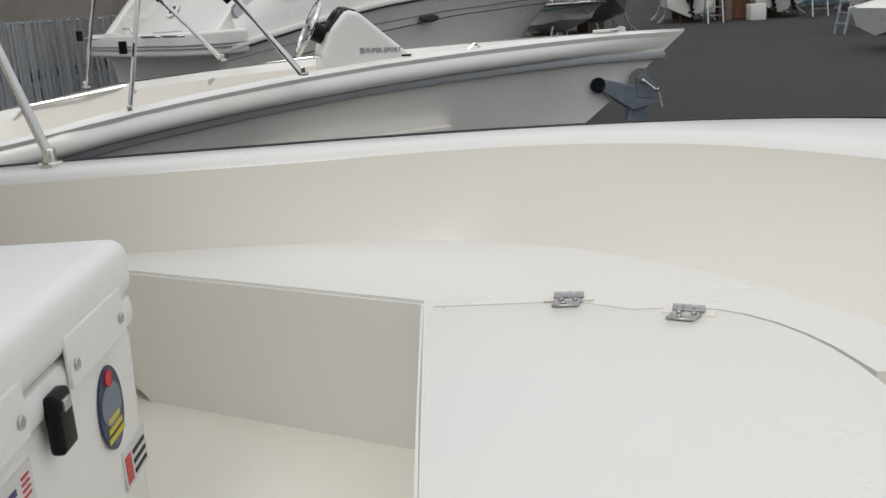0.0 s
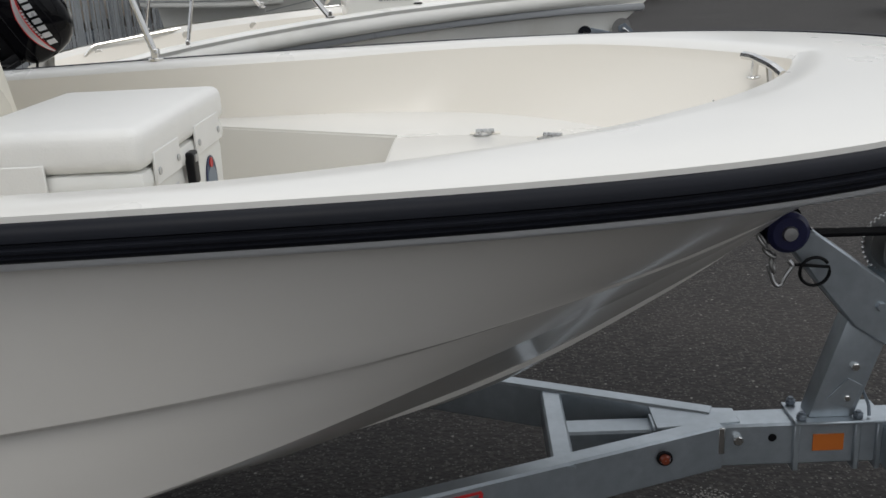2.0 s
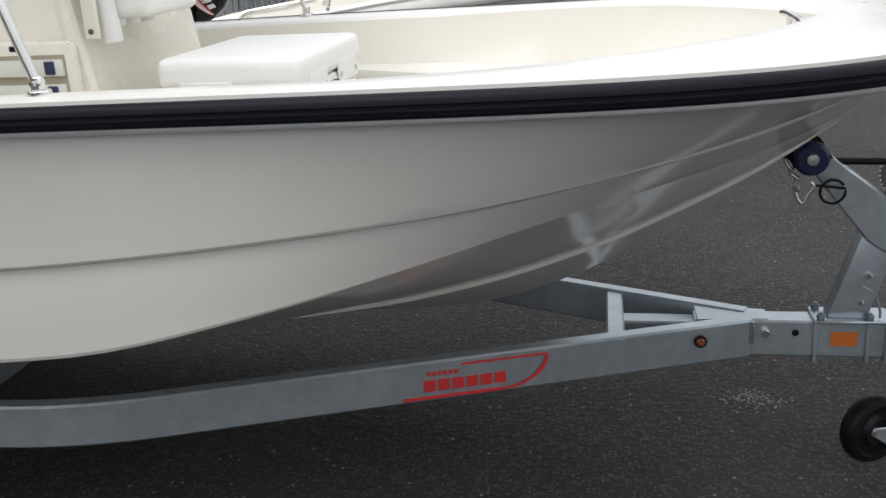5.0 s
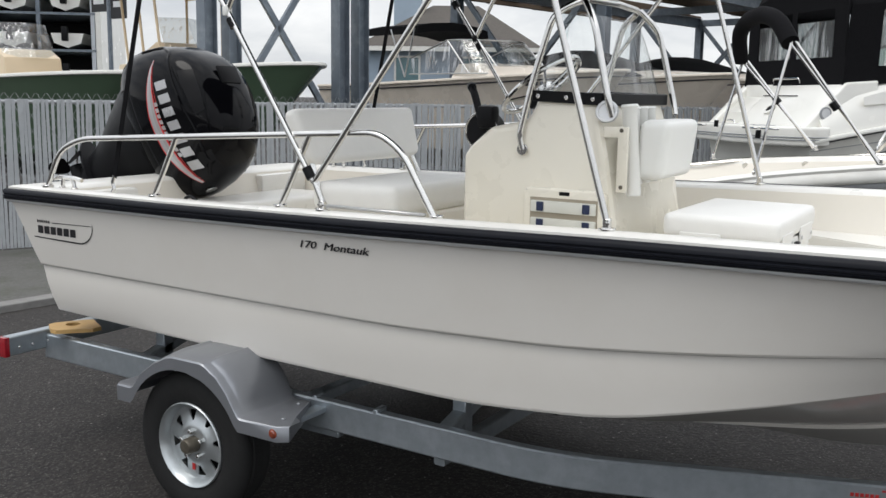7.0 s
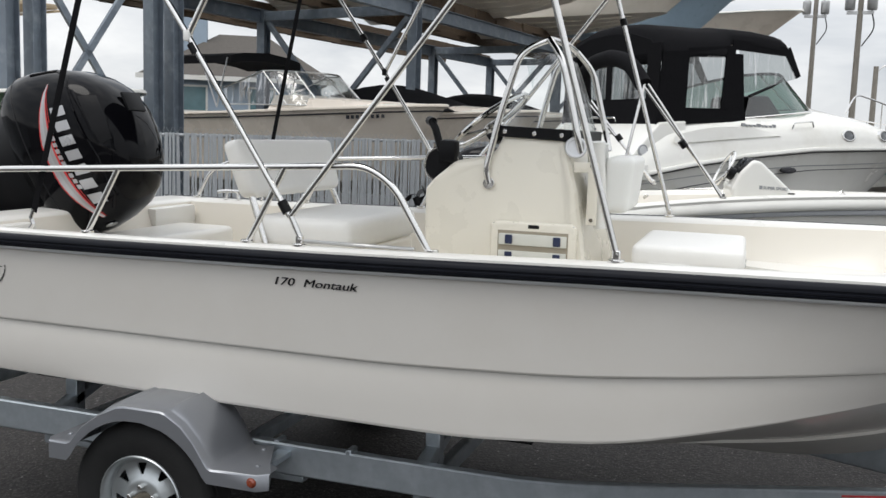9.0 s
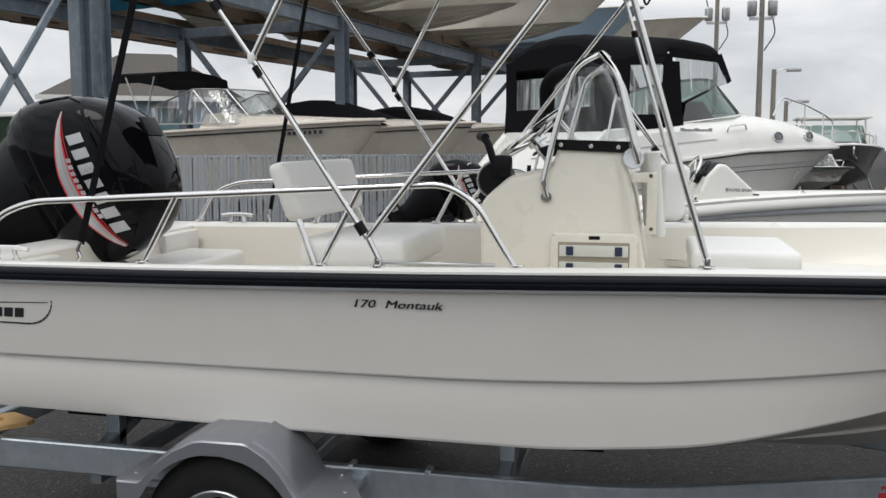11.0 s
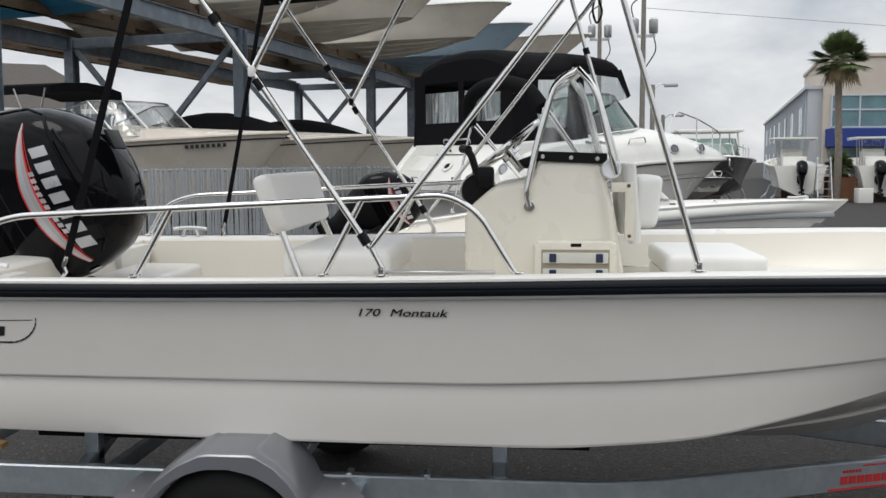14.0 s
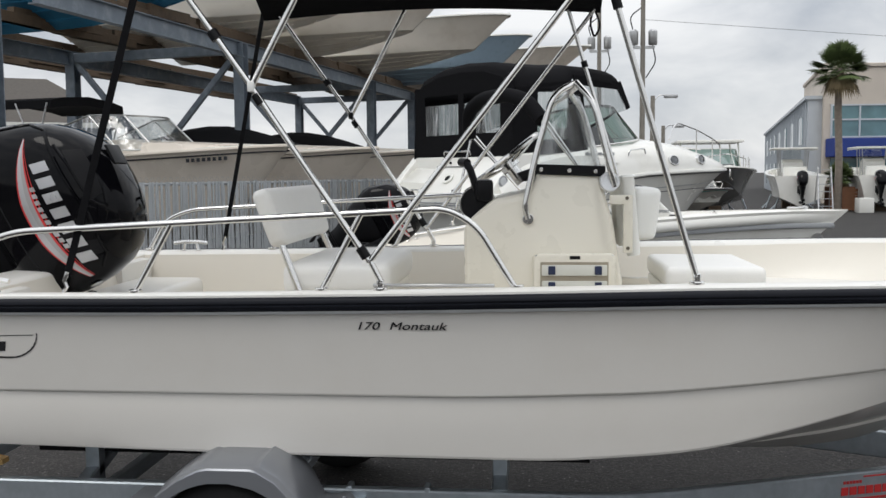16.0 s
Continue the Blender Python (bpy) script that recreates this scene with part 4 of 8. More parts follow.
def stern_badge():
    def flat(profile):
        b = bmesh.new()
        b.faces.new([b.verts.new((x, z, 0.001)) for x, z in profile])
        bmesh.ops.triangulate(b, faces=b.faces)
        for v in b.verts:
            x, z = v.co.x, v.co.y
            h, lean, turn = hull_face(x, z)
            v.co = Vector((x, -h - 0.0022, z))
        return b
    for k in range(6):
        x0 = -2.905 + k * 0.049
        bpart("badge_bar", flat([(x0, 1.075), (x0 + 0.040, 1.075), (x0 + 0.046, 1.113), (x0 + 0.006, 1.113)]), INK)
        if k < 6:
            x0 = -2.90 + k * 0.017
            bpart("badge_bar", flat([(x0, 1.128), (x0 + 0.012, 1.128), (x0 + 0.012, 1.141), (x0, 1.141)]), INK)
    bpart("badge_line", flat([(-2.785, 1.130), (-2.50, 1.138), (-2.50, 1.141), (-2.785, 1.134)]), INK)
    bpart("badge_line", flat([(-2.94, 1.052), (-2.60, 1.046), (-2.60, 1.053), (-2.94, 1.057)]), INK)
    pts = []
    for i in range(9):
        t = i / 8 * math.pi / 2
        pts.append((-2.60 + 0.115 * math.sin(t), 1.0495 + 0.098 * (1 - math.cos(t))))
    for (a, b) in zip(pts, pts[1:]):
        bpart("badge_curve", flat([(a[0], a[1] - 0.004), (b[0] + 0.003, b[1] - 0.002), (b[0] - 0.003, b[1] + 0.002), (a[0], a[1] + 0.004)]), INK)


stern_badge()
b = lathe([(0.006, 0.004), (0.02, 0.006), (0.024, 0.002), (0.024, -0.004)], 16, 'Z')
for v in b.verts:
    v.co.x *= 1.4
b.transform(pose(1.10, -0.290, 0.792, 125, 0, 20))
bpart("drain_fitting", b, STEEL)


# ---- outboard engine ----
GREYSILVER = mat("silver_decal", (0.46, 0.46, 0.47), 0.3, metal=0.4)
GREYDECAL = mat("grey_decal", (0.38, 0.37, 0.37), 0.35, metal=0.3)
def outboard(name, label, at):
    """An outboard tilted up about its clamp; own axes: x forward, z up along the leg, z 0 at the cowl's lower edge."""
    e = thing(name, label, "outboard motor", at=at)
    sec = [  # height, fore, aft, half width
        (-0.10, 0.30, -0.455, 0.165), (-0.03, 0.37, -0.485, 0.205), (0.05, 0.402, -0.495, 0.228), (0.15, 0.41, -0.475, 0.242), (0.27, 0.40, -0.43, 0.246), (0.38, 0.372, -0.37, 0.238),
        (0.455, 0.325, -0.305, 0.218), (0.51, 0.265, -0.235, 0.188), (0.546, 0.19, -0.165, 0.148), (0.565, 0.11, -0.09, 0.095), (0.572, 0.04, -0.02, 0.04)]
    EX = 0.66

    def section(z):
        return [lerp_table(z, [(q[0], q[k]) for q in sec]) for k in (1, 2, 3)]

    def side_y(x, z):
        f, a, w = section(z)
        c = max(-0.985, min(0.985, (x - (f + a) / 2) / ((f - a) / 2)))
        cc = abs(c) ** (1 / EX)
        return w * max(0.0, 1 - cc * cc) ** (EX / 2) * (1 - 0.20 * max(0, c))

    rings = []
    heights = sorted(set([q[0] for q in sec] + [0.0, 0.10, 0.21, 0.325, 0.42, 0.485, 0.53]))
    for z in heights:
        f, a, w = section(z)
        ring = []
        for i in range(44):
            t = 2 * math.pi * i / 44
            c, s_ = math.cos(t), math.sin(t)
            c2 = math.copysign(abs(c) ** EX, c)
            s2 = math.copysign(abs(s_) ** EX, s_)
            ring.append(((f + a) / 2 + (f - a) / 2 * c2, w * s2 * (1 - 0.20 * max(0, c2)), z))
        rings.append(ring)
    cowl = part("cowl", loft(rings, closed=True, cap0=True, cap1=True), COWL, e, "glossy black engine cowl", 60)
    # midsection and leg
    rings = []
    for z, f, a, w in ((-0.09, 0.31, -0.46, 0.16), (-0.18, 0.26, -0.43, 0.145), (-0.28, 0.20, -0.39, 0.12), (-0.38, 0.14, -0.34, 0.095), (-0.50, 0.11, -0.27, 0.078), (-0.62, 0.10, -0.215, 0.065), (-0.69, 0.10, -0.20, 0.055),
                       (-0.70, 0.17, -0.31, 0.085), (-0.715, 0.17, -0.31, 0.085), (-0.73, 0.08, -0.17, 0.04), (-0.83, 0.09, -0.17, 0.038)):
        rings.append([((f + a) / 2 + (f - a) / 2 * math.cos(t), w * math.sin(t), z) for t in [2 * math.pi * i / 18 for i in range(18)]])
    leg = part("leg", loft(rings, closed=True, cap0=True, cap1=True), BLACK, e, "black engine leg", 50)
    b = lathe([(0.001, 0.19), (0.03, 0.15), (0.05, 0.06), (0.053, -0.06), (0.045, -0.16), (0.001, -0.17)], 16, 'X', (-0.04, 0, -0.86))
    prism([(0.06, -0.90), (-0.10, -0.90), (-0.09, -1.04), (-0.03, -1.05)], -0.008, 0.008, 0.003, 1, bm=b)
    part("gearcase", b, BLACK, leg)
    for i in range(3):
        bb = bmesh.new()
        rr = []
        for r in (0.045, 0.09, 0.14, 0.165):
            wd = 0.055 * math.sin(math.pi * min(1, (r - 0.01) / 0.165)) + 0.012
            rr.append([(-0.23 + wd * 0.5, -wd, r), (-0.232, 0, r + 0.003), (-0.23 - wd * 0.5, wd, r)])
        loft(rr, bm=bb)
        merge(bb, loft([[(x - 0.005, y, z) for x, y, z in r] for r in rr]))
        bb.transform(pose(0, 0, -0.86) @ pose(0, 0, 0, 120 * i + 25, 0, 0))
        part("propeller_blade", bb, BLACK, leg)
    b = box(0.19, 0.29, -0.11, 0.11, -0.46, -0.10, 0.02, 2)
    for s in (-1, 1):
        box(0.26, 0.31, s * 0.135 - 0.022, s * 0.135 + 0.022, -0.42, -0.10, 0.01, 1, bm=b)
        tube([(0.10, s * 0.10, -0.52), (0.27, s * 0.12, -0.22)], 0.022, 8, bm=b)
    part("clamp_bracket", b, BLACK, e)
    b = tube(rounded([(0.36, -0.06, 0.02), (0.44, -0.10, -0.04), (0.47, -0.16, -0.14), (0.42, -0.22, -0.20)], 0.04), 0.014, 8)
    part("rigging_hose", b, BLACK, e)

    def patch(nm, lo, hi, m, s, parent=cowl, n=12, k=3, off=0.0025):
        """A thin patch lying on the cowl between two curves of (x, z)."""
        rr = []
        for i in range(n + 1):
            t = i / n
            (xa, za), (xb, zb) = lo(t), hi(t)
            row = []
            for j in range(k + 1):
                u = j / k
                x, z = xa + (xb - xa) * u, za + (zb - za) * u
                row.append((x, s * (side_y(x, z) + off), z))
            rr.append(row)
        return part(nm, loft(rr), m, parent)

    def ridge(pts, r, s, m=COWL):
        P = []
        for (xa, za), (xb, zb) in zip(pts, pts[1:]):
            for i in range(8):
                t = i / 8
                x, z = xa + (xb - xa) * t, za + (zb - za) * t
                P.append((x, s * (side_y(x, z) - 0.002), z))
        part("cowl_ridge", tube(P, r, 8), m, cowl)

    def swoosh(t):
        x = -0.33 + 0.70 * t
        return x, 0.285 - 0.34 * t + 0.295 * t * t

    for s in (-1, 1):
        # raised frame round the lettering panel, seam of the lower pan, edge of the intake
        ridge([(-0.44, 0.16), (-0.40, 0.30), (-0.33, 0.375), (-0.10, 0.385), (0.12, 0.40), (0.30, 0.37), (0.36, 0.30)], 0.009, s)
        ridge([(-0.47, 0.04), (-0.2, 0.035), (0.15, 0.035), (0.38, 0.06)], 0.005, s, BLACK)
        ridge([(-0.24, 0.40), (-0.12, 0.425), (0.06, 0.44), (0.12, 0.485), (0.02, 0.515)], 0.008, s)
        # dark of the recessed air inlet, laid on the cowl as a flat black patch
        patch("intake", lambda t: (-0.20 + 0.27 * t, 0.425 + 0.02 * t), lambda t: (-0.17 + 0.23 * t, 0.50 + 0.012 * math.sin(math.pi * t)), BLACK, s, off=0.004)
        # pale slanted bars in place of the lettering
        for i in range(7):
            x0, z0 = -0.205 + 0.076 * i, 0.266 - 0.004 * i
            patch("decal_bar", lambda t: (x0 + 0.050 * t, z0), lambda t: (x0 + 0.016 + 0.050 * t, z0 + 0.076), GREYSILVER, s, n=3, k=4)
        for i in range(10):
            x0 = -0.11 + 0.033 * i
            z0 = 0.222 - 0.018 * math.sin(math.pi * (i + 1.5) / 11)
            patch("decal_bar", lambda t: (x0 + 0.022 * t, z0), lambda t: (x0 + 0.007 + 0.022 * t, z0 + 0.024), GREYSILVER if i % 2 else GREYDECAL, s, n=2, k=2)
        # swoosh: red lines with a silver and a dark band between
        for o0, o1, m in ((-0.058, -0.050, RED), (-0.050, -0.020, GREYSILVER), (-0.020, 0.004, GREYDECAL), (0.004, 0.016, RED), (0.026, 0.031, RED)):
            def edge(o):
                def at_(t):
                    x, z = swoosh(t)
                    return x, z + o * min(1.0, 0.08 + 2.2 * t * (1.06 - t) * 1.6)
                return at_
            patch("decal_stripe", edge(o0), edge(o1), m, s, n=18, k=2)
    part("cowl_badge", disc(0.032, 0.006, 'X', (0.405, -0.05, 0.20), 18), STEEL, cowl)
    b = box(-0.16, -0.06, -0.07, 0.07, 0.560, 0.574, 0.004, 2)
    part("cowl_handle", b, BLACK, cowl)
    return e


main_engine = outboard("outboard_motor", "glossy black outboard motor tilted up on the boat's transom", pose(-3.05, 0, 1.50, 0, 63.4, 0))


# ---- trailer ----
trailer = thing("boat_trailer", "galvanised steel boat trailer with grey fenders on dark asphalt", "trailer", at=pose(-0.5, 0, 0))
TI = trailer.matrix_basis.inverted()


def tpart(name, bm, material, label="", parent=None, smooth=40):
    bm.transform(TI)
    return part(name, bm, material, parent or trailer, label, smooth)


# the hull leans a little to its starboard side on the bunks
boat.matrix_basis = Matrix.Translation((0, -1.0, 1.335)) @ pose(0, 0, 0, HEEL, 0, 0) @ Matrix.Translation((0, 1.0, -1.335)) @ boat.matrix_basis


def build_trailer():
    for s in (-1, 1):
        P = rounded([(-3.03, s * 0.86, 0.475), (-0.22, s * 0.790, 0.432), (1.64, s * 0.035, 0.408)], 0.24, 8)
        tpart("side_beam", rect_bar(P, 0.05, 0.124), GALV, "galvanised side beam")
    tpart("tongue", rect_bar([(1.48, 0, 0.402), (3.1, 0, 0.408)], 0.085, 0.118), GALV, "galvanised tongue beam")
    for rx in (1.838, 1.99, 2.045):
        tpart("tongue_sleeve", box(rx - 0.008, rx + 0.008, -0.052, 0.052, 0.33, 0.466, 0.003, 1), GALV)
    tpart("orange_sticker", box(1.881, 1.958, -0.0455, -0.0425, 0.384, 0.430), ORANGE, "orange reflective sticker")
    mk = tpart("marker_light", lathe([(0.001, -0.012), (0.010, -0.011), (0.014, 0.0)], 14, 'Y', (1.489, -0.136, 0.428)), AMBER, "small amber marker light")
    tpart("marker_ring", lathe([(0.014, -0.004), (0.019, -0.004), (0.020, 0.002)], 16, 'Y', (1.489, -0.134, 0.428)), BLACK, parent=mk)
    tpart("cross_member", rect_bar([(1.235, -0.225, 0.425), (1.235, 0.225, 0.425)], 0.055, 0.085), GALV)
    tpart("centre_brace", rect_bar([(1.262, 0.02, 0.412), (1.49, 0.02, 0.412)], 0.075, 0.06), GALV)
    tpart("centre_plate", slab([(1.485, -0.05), (1.485, 0.075), (1.70, 0.045), (1.70, -0.03)], 0.458, 0.466, 0.002, 1), GALV)
    tpart("beam_slot", box(1.638, 1.655, -0.0625, -0.058, 0.392, 0.466, 0.002, 1), STEEL)
    tpart("slot_bolt", disc(0.013, 0.02, 'Y', (1.69, -0.05, 0.425), 8), STEEL)
    # rear cross bar with lamps
    tpart("rear_bar", rect_bar([(-3.05, -1.09, 0.512), (-3.05, 1.09, 0.512)], 0.06, 0.095), GALV)
    for s in (-1, 1):
        tpart("tail_light", box(-3.085, -3.015, s * 1.10 - 0.014, s * 1.10 + 0.014, 0.463, 0.562, 0.005, 2), REDLENS, "red tail light")
        for bx in (0.88, 0.97, 1.04):
            tpart("bolt", disc(0.008, 0.012, 'X', (-3.008, s * bx, 0.505), 8), STEEL)
        tpart("axle_spring", box(-2.3, -1.2, s * 0.79 - 0.025, s * 0.79 + 0.025, 0.35, 0.38, 0.005, 1), GALV)
        # bunks
        tpart("bunk", rect_bar([(-2.75, s * 0.48, 0.57), (-0.35, s * 0.48, 0.56)], 0.10, 0.05), CARPET, "carpeted bunk board")
        for bx in (-2.45, -0.72):
            tpart("bunk_post", box(bx - 0.03, bx + 0.03, s * 0.62 - 0.03, s * 0.62 + 0.03, 0.40, 0.62, 0.004, 1), GALV)
            tpart("bunk_arm", rect_bar([(bx, s * 0.80, 0.45), (bx, s * 0.40, 0.56)], 0.06, 0.05), GALV)
    tpart("axle", rect_bar([(-1.72, -1.0, 0.30), (-1.72, 1.0, 0.30)], 0.06, 0.06), GALV)
    for bx in (-2.45, -0.72):
        tpart("cross_member", rect_bar([(bx, -0.79, 0.37), (bx, 0.79, 0.37)], 0.05, 0.07), GALV)
    # decal on each front beam: red outline, bars for the lettering
    d = Vector((1.86, 0.755, 0)).normalized()
    for s in (-1,):
        rot = math.degrees(math.atan2(d.y, d.x))
        base = Matrix.Translation((0.655 + d.y * 0.027, -0.790 + 0.875 * 0.755 / 1.86 - d.x * 0.027, 0.420)) @ pose(0, 0, 0, 0, 1.0, rot)
        def strip(x0, x1, z0, z1):
            b = box(x0, x1, -0.0015, 0.0015, z0, z1)
            b.transform(base)
            tpart("decal_bar", b, RED)
        strip(-0.03, 0.26, -0.052, -0.043)
        strip(0.14, 0.40, 0.043, 0.049)
        for k in range(6):
            strip(0.03 + k * 0.042, 0.064 + k * 0.042, -0.028, 0.006)
        for k in range(6):
            strip(0.04 + k * 0.016, 0.051 + k * 0.016, 0.02, 0.032)
        rr = []
        for i in range(8):
            t = i / 7
            x, z = 0.26 + 0.14 * math.sin(t * math.pi / 2), -0.0475 + 0.095 * (1 - math.cos(t * math.pi / 2))
            rr.append([(x - 0.006, -0.0018, z + 0.002), (x + 0.004, -0.0018, z - 0.004)])
        b = loft(rr)
        b.transform(base)
        tpart("decal_curve", b, RED)
    # winch stand
    tpart("winch_post", prism([(1.868, 0.47), (1.982, 0.47), (2.046, 0.675), (1.948, 0.735)], -0.033, 0.033, 0.008, 2), GALV, "galvanised winch post")
    tpart("winch_arm", prism([(1.798, 0.925), (1.82, 0.965), (1.85, 0.968), (1.935, 0.905), (2.128, 0.757), (2.128, 0.738), (2.043, 0.666), (1.962, 0.718), (1.865, 0.838)], -0.045, 0.045, 0.005, 1), GALV, "galvanised winch arm")
    b = lathe([(0.012, -0.062), (0.040, -0.062), (0.050, -0.052), (0.050, -0.03), (0.040, -0.015), (0.036, 0.0), (0.040, 0.015), (0.050, 0.03), (0.050, 0.052), (0.040, 0.062), (0.012, 0.062)], 28, 'Y', (1.786, 0, 0.97))
    tpart("bow_roller", b, mat("roller_rubber", (0.008, 0.010, 0.06), 0.4), "dark blue rubber bow roller")
    tpart("roller_sleeve", lathe([(0.036, -0.05), (0.056, -0.05), (0.058, -0.03), (0.058, 0.06), (0.036, 0.06)], 24, 'Y', (1.772, 0.03, 0.985)), BLACK, "black rubber bow stop")
    tpart("roller_pin", lathe([(0.001, -0.07), (0.016, -0.069), (0.019, -0.064), (0.019, 0.07)], 16, 'Y', (1.786, 0, 0.97)), ALU)
    tpart("winch_bracket", prism([(2.078, 0.915), (2.098, 0.913), (2.180, 0.838), (2.182, 0.822), (2.126, 0.75), (2.018, 0.838)], -0.055, -0.049, 0.002, 1), GALV, "galvanised winch side plate")
    tpart("winch_bracket", prism([(2.078, 0.915), (2.098, 0.913), (2.180, 0.838), (2.182, 0.822), (2.126, 0.75), (2.018, 0.838)], 0.049, 0.055, 0.002, 1), GALV)
    wd = lathe([(0.016, -0.040), (0.050, -0.041), (0.054, -0.046), (0.064, -0.046), (0.066, -0.041), (0.066, -0.036), (0.035, -0.033), (0.035, 0.030), (0.066, 0.033), (0.066, 0.04), (0.016, 0.04)], 36, 'Y', (2.084, 0, 0.902))
    dr = tpart("winch_drum", wd, DULL, "bright winch drum")
    g = lathe([(0.02, 0.042), (0.076, 0.042), (0.076, 0.050), (0.02, 0.050)], 36, 'Y', (2.08, 0, 0.905))
    for k in range(36):
        ga = 2 * math.pi * k / 36
        box(-0.003, 0.003, 0.042, 0.050, 0.074, 0.081, bm=g, m=Matrix.Translation((2.08, 0, 0.905)) @ pose(0, 0, 0, 0, math.degrees(ga), 0))
    tpart("winch_gear", g, ALU, "toothed winch gear", parent=dr)
    tpart("drum_bolt", disc(0.016, 0.03, 'Y', (2.084, -0.05, 0.903), 6), STEEL, parent=dr)
    tpart("drum_key", prism([(2.062, 0.925), (2.074, 0.93), (2.095, 0.90), (2.082, 0.895)], -0.049, -0.042, 0.002, 1), BLACK, parent=dr)
    tpart("winch_strap", rect_bar([(1.80, 0, 1.018), (1.86, 0, 0.951), (2.05, 0, 0.948)], 0.05, 0.009, bevel=0.002), CANVAS, "dark winch strap")
    # two handwritten paper strips tied to the winch, their writing as bars
    for (cx, cz, w_, h_, ang) in ((2.146, 0.715, 0.030, 0.165, 14), (2.112, 0.685, 0.026, 0.085, 8)):
        M_ = pose(cx, -0.066, cz, 0, ang, 0)
        tg = tpart("tag", box(-w_ / 2, w_ / 2, -0.001, 0.001, -h_ / 2, h_ / 2, m=M_), PLASTIC, "white paper tag with black writing")
        for k in range(int(h_ / 0.022)):
            zz = -h_ / 2 + 0.014 + 0.022 * k
            tpart("tag_bar", box(-w_ * 0.34, w_ * (0.34 if k % 2 else 0.2), -0.0022, -0.0012, zz - 0.0035, zz + 0.0035, m=M_ @ pose(0, 0, 0, 0, 14 if k % 2 else -9, 0)), INK, parent=tg)
    # safety chain and hook, black cable loop
    def link(c, u, v, r, parent=None):
        P = [Vector(c) + Vector(u) * math.cos(q) * r + Vector(v) * math.sin(q) * r * 0.55 for q in [2 * math.pi * k / 14 for k in range(15)]]
        return tpart("chain_link", tube(P, 0.0042, 6), DULL, parent=parent)
    for c, u in (((1.722, -0.055, 0.955), (0.6, 0, -0.8)), ((1.740, -0.06, 0.925), (0.8, 0.1, -0.6)), ((1.748, -0.062, 0.895), (0.25, 0, -0.97))):
        link(c, u, (0.4, 0.85, 0.2), 0.019)
    tpart("safety_hook", tube(rounded([(1.738, -0.062, 0.895), (1.752, -0.066, 0.852), (1.762, -0.066, 0.842), (1.772, -0.066, 0.846), (1.776, -0.066, 0.862), (1.796, -0.066, 0.893), (1.785, -0.064, 0.905)], 0.008), 0.0055, 8), ALU, "dull steel safety hook")
    tpart("cable_loop", tube([(1.845 + 0.035 * math.cos(q), -0.072, 0.878 + 0.035 * math.sin(q)) for q in [2 * math.pi * k / 20 + 0.6 for k in range(20)]] + [(1.80, -0.066, 0.895)], 0.0042, 8), BLACK)
    for bx, bz in ((2.018, 0.773), (2.052, 0.745)):
        tpart("bolt", disc(0.012, 0.014, 'Y', (bx, -0.05, bz), 6), GALV)
    tpart("bolt", disc(0.011, 0.012, 'Y', (2.135, -0.058, 0.826), 6), STEEL)
    tpart("bolt", disc(0.007, 0.010, 'Y', (2.165, -0.058, 0.84), 6), STEEL)
    tpart("bolt", disc(0.011, 0.014, 'Y', (1.975, -0.036, 0.61), 6), STEEL)
    tpart("bolt", disc(0.009, 0.014, 'Y', (1.96, -0.036, 0.525), 6), STEEL)
    tpart("post_flange", prism([(1.905, 0.52), (1.975, 0.495), (1.995, 0.56), (1.96, 0.58)], -0.038, -0.034, 0.001, 1), GALV)
    tpart("locking_wire", tube(rounded([(2.0, -0.02, 0.55), (2.02, -0.03, 0.50), (2.018, -0.04, 0.475)], 0.02), 0.004, 6), STEELPAINT)
    for bx, by in ((1.85, -0.04), (1.85, 0.045), (1.99, -0.042), (2.0, 0.04)):
        tpart("bolt", tube([(bx, by, 0.46), (bx, by, 0.492)], 0.007, 6), STEELPAINT)
        tpart("nut", disc(0.013, 0.014, 'Z', (bx, by, 0.479), 6), STEELPAINT)
    tpart("sleeve_plate", box(1.828, 2.06, -0.06, 0.06, 0.462, 0.471, 0.003, 1), GALV)
    # a flat black disc paints the dark inside of a beam hole
    tpart("beam_hole", disc(0.011, 0.003, 'Y', (1.779, -0.043, 0.424), 16), BLACK)
    # jack: leaning tube, clamp, crank, castor
    tpart("jack_tube", tube([(2.135, -0.12, 0.225), (2.173, -0.12, 0.72)], 0.028, 20), GALV, "galvanised jack tube")
    tpart("jack_cap", tube([(2.1725, -0.12, 0.715), (2.174, -0.12, 0.728)], 0.031, 20), GALV)
    jb = tpart("jack_band", tube([(2.164, -0.12, 0.612), (2.168, -0.12, 0.655)], 0.0287, 20), INK, "black and red warning label")
    tpart("band_stripe", tube([(2.1655, -0.12, 0.632), (2.1668, -0.12, 0.645)], 0.0291, 20), mat("label_red", (0.22, 0.008, 0.006), 0.5), parent=jb)
    tpart("jack_crank", tube([(2.17, -0.145, 0.69), (2.23, -0.15, 0.70), (2.33, -0.155, 0.716)], 0.0065, 8), PLASTIC, "pale crank arm")
    tpart("crank_socket", tube([(2.165, -0.14, 0.688), (2.215, -0.148, 0.697)], 0.011, 10), STEEL)
    tpart("crank_grip", tube([(2.322, -0.16, 0.712), (2.335, -0.17, 0.69), (2.37, -0.18, 0.645)], 0.013, 10), BLACK)
    tpart("jack_clamp", prism([(2.052, 0.455), (2.095, 0.45), (2.10, 0.43), (2.14, 0.40), (2.135, 0.305), (2.09, 0.315), (2.05, 0.345)], -0.082, -0.045, 0.006, 1), GALV)
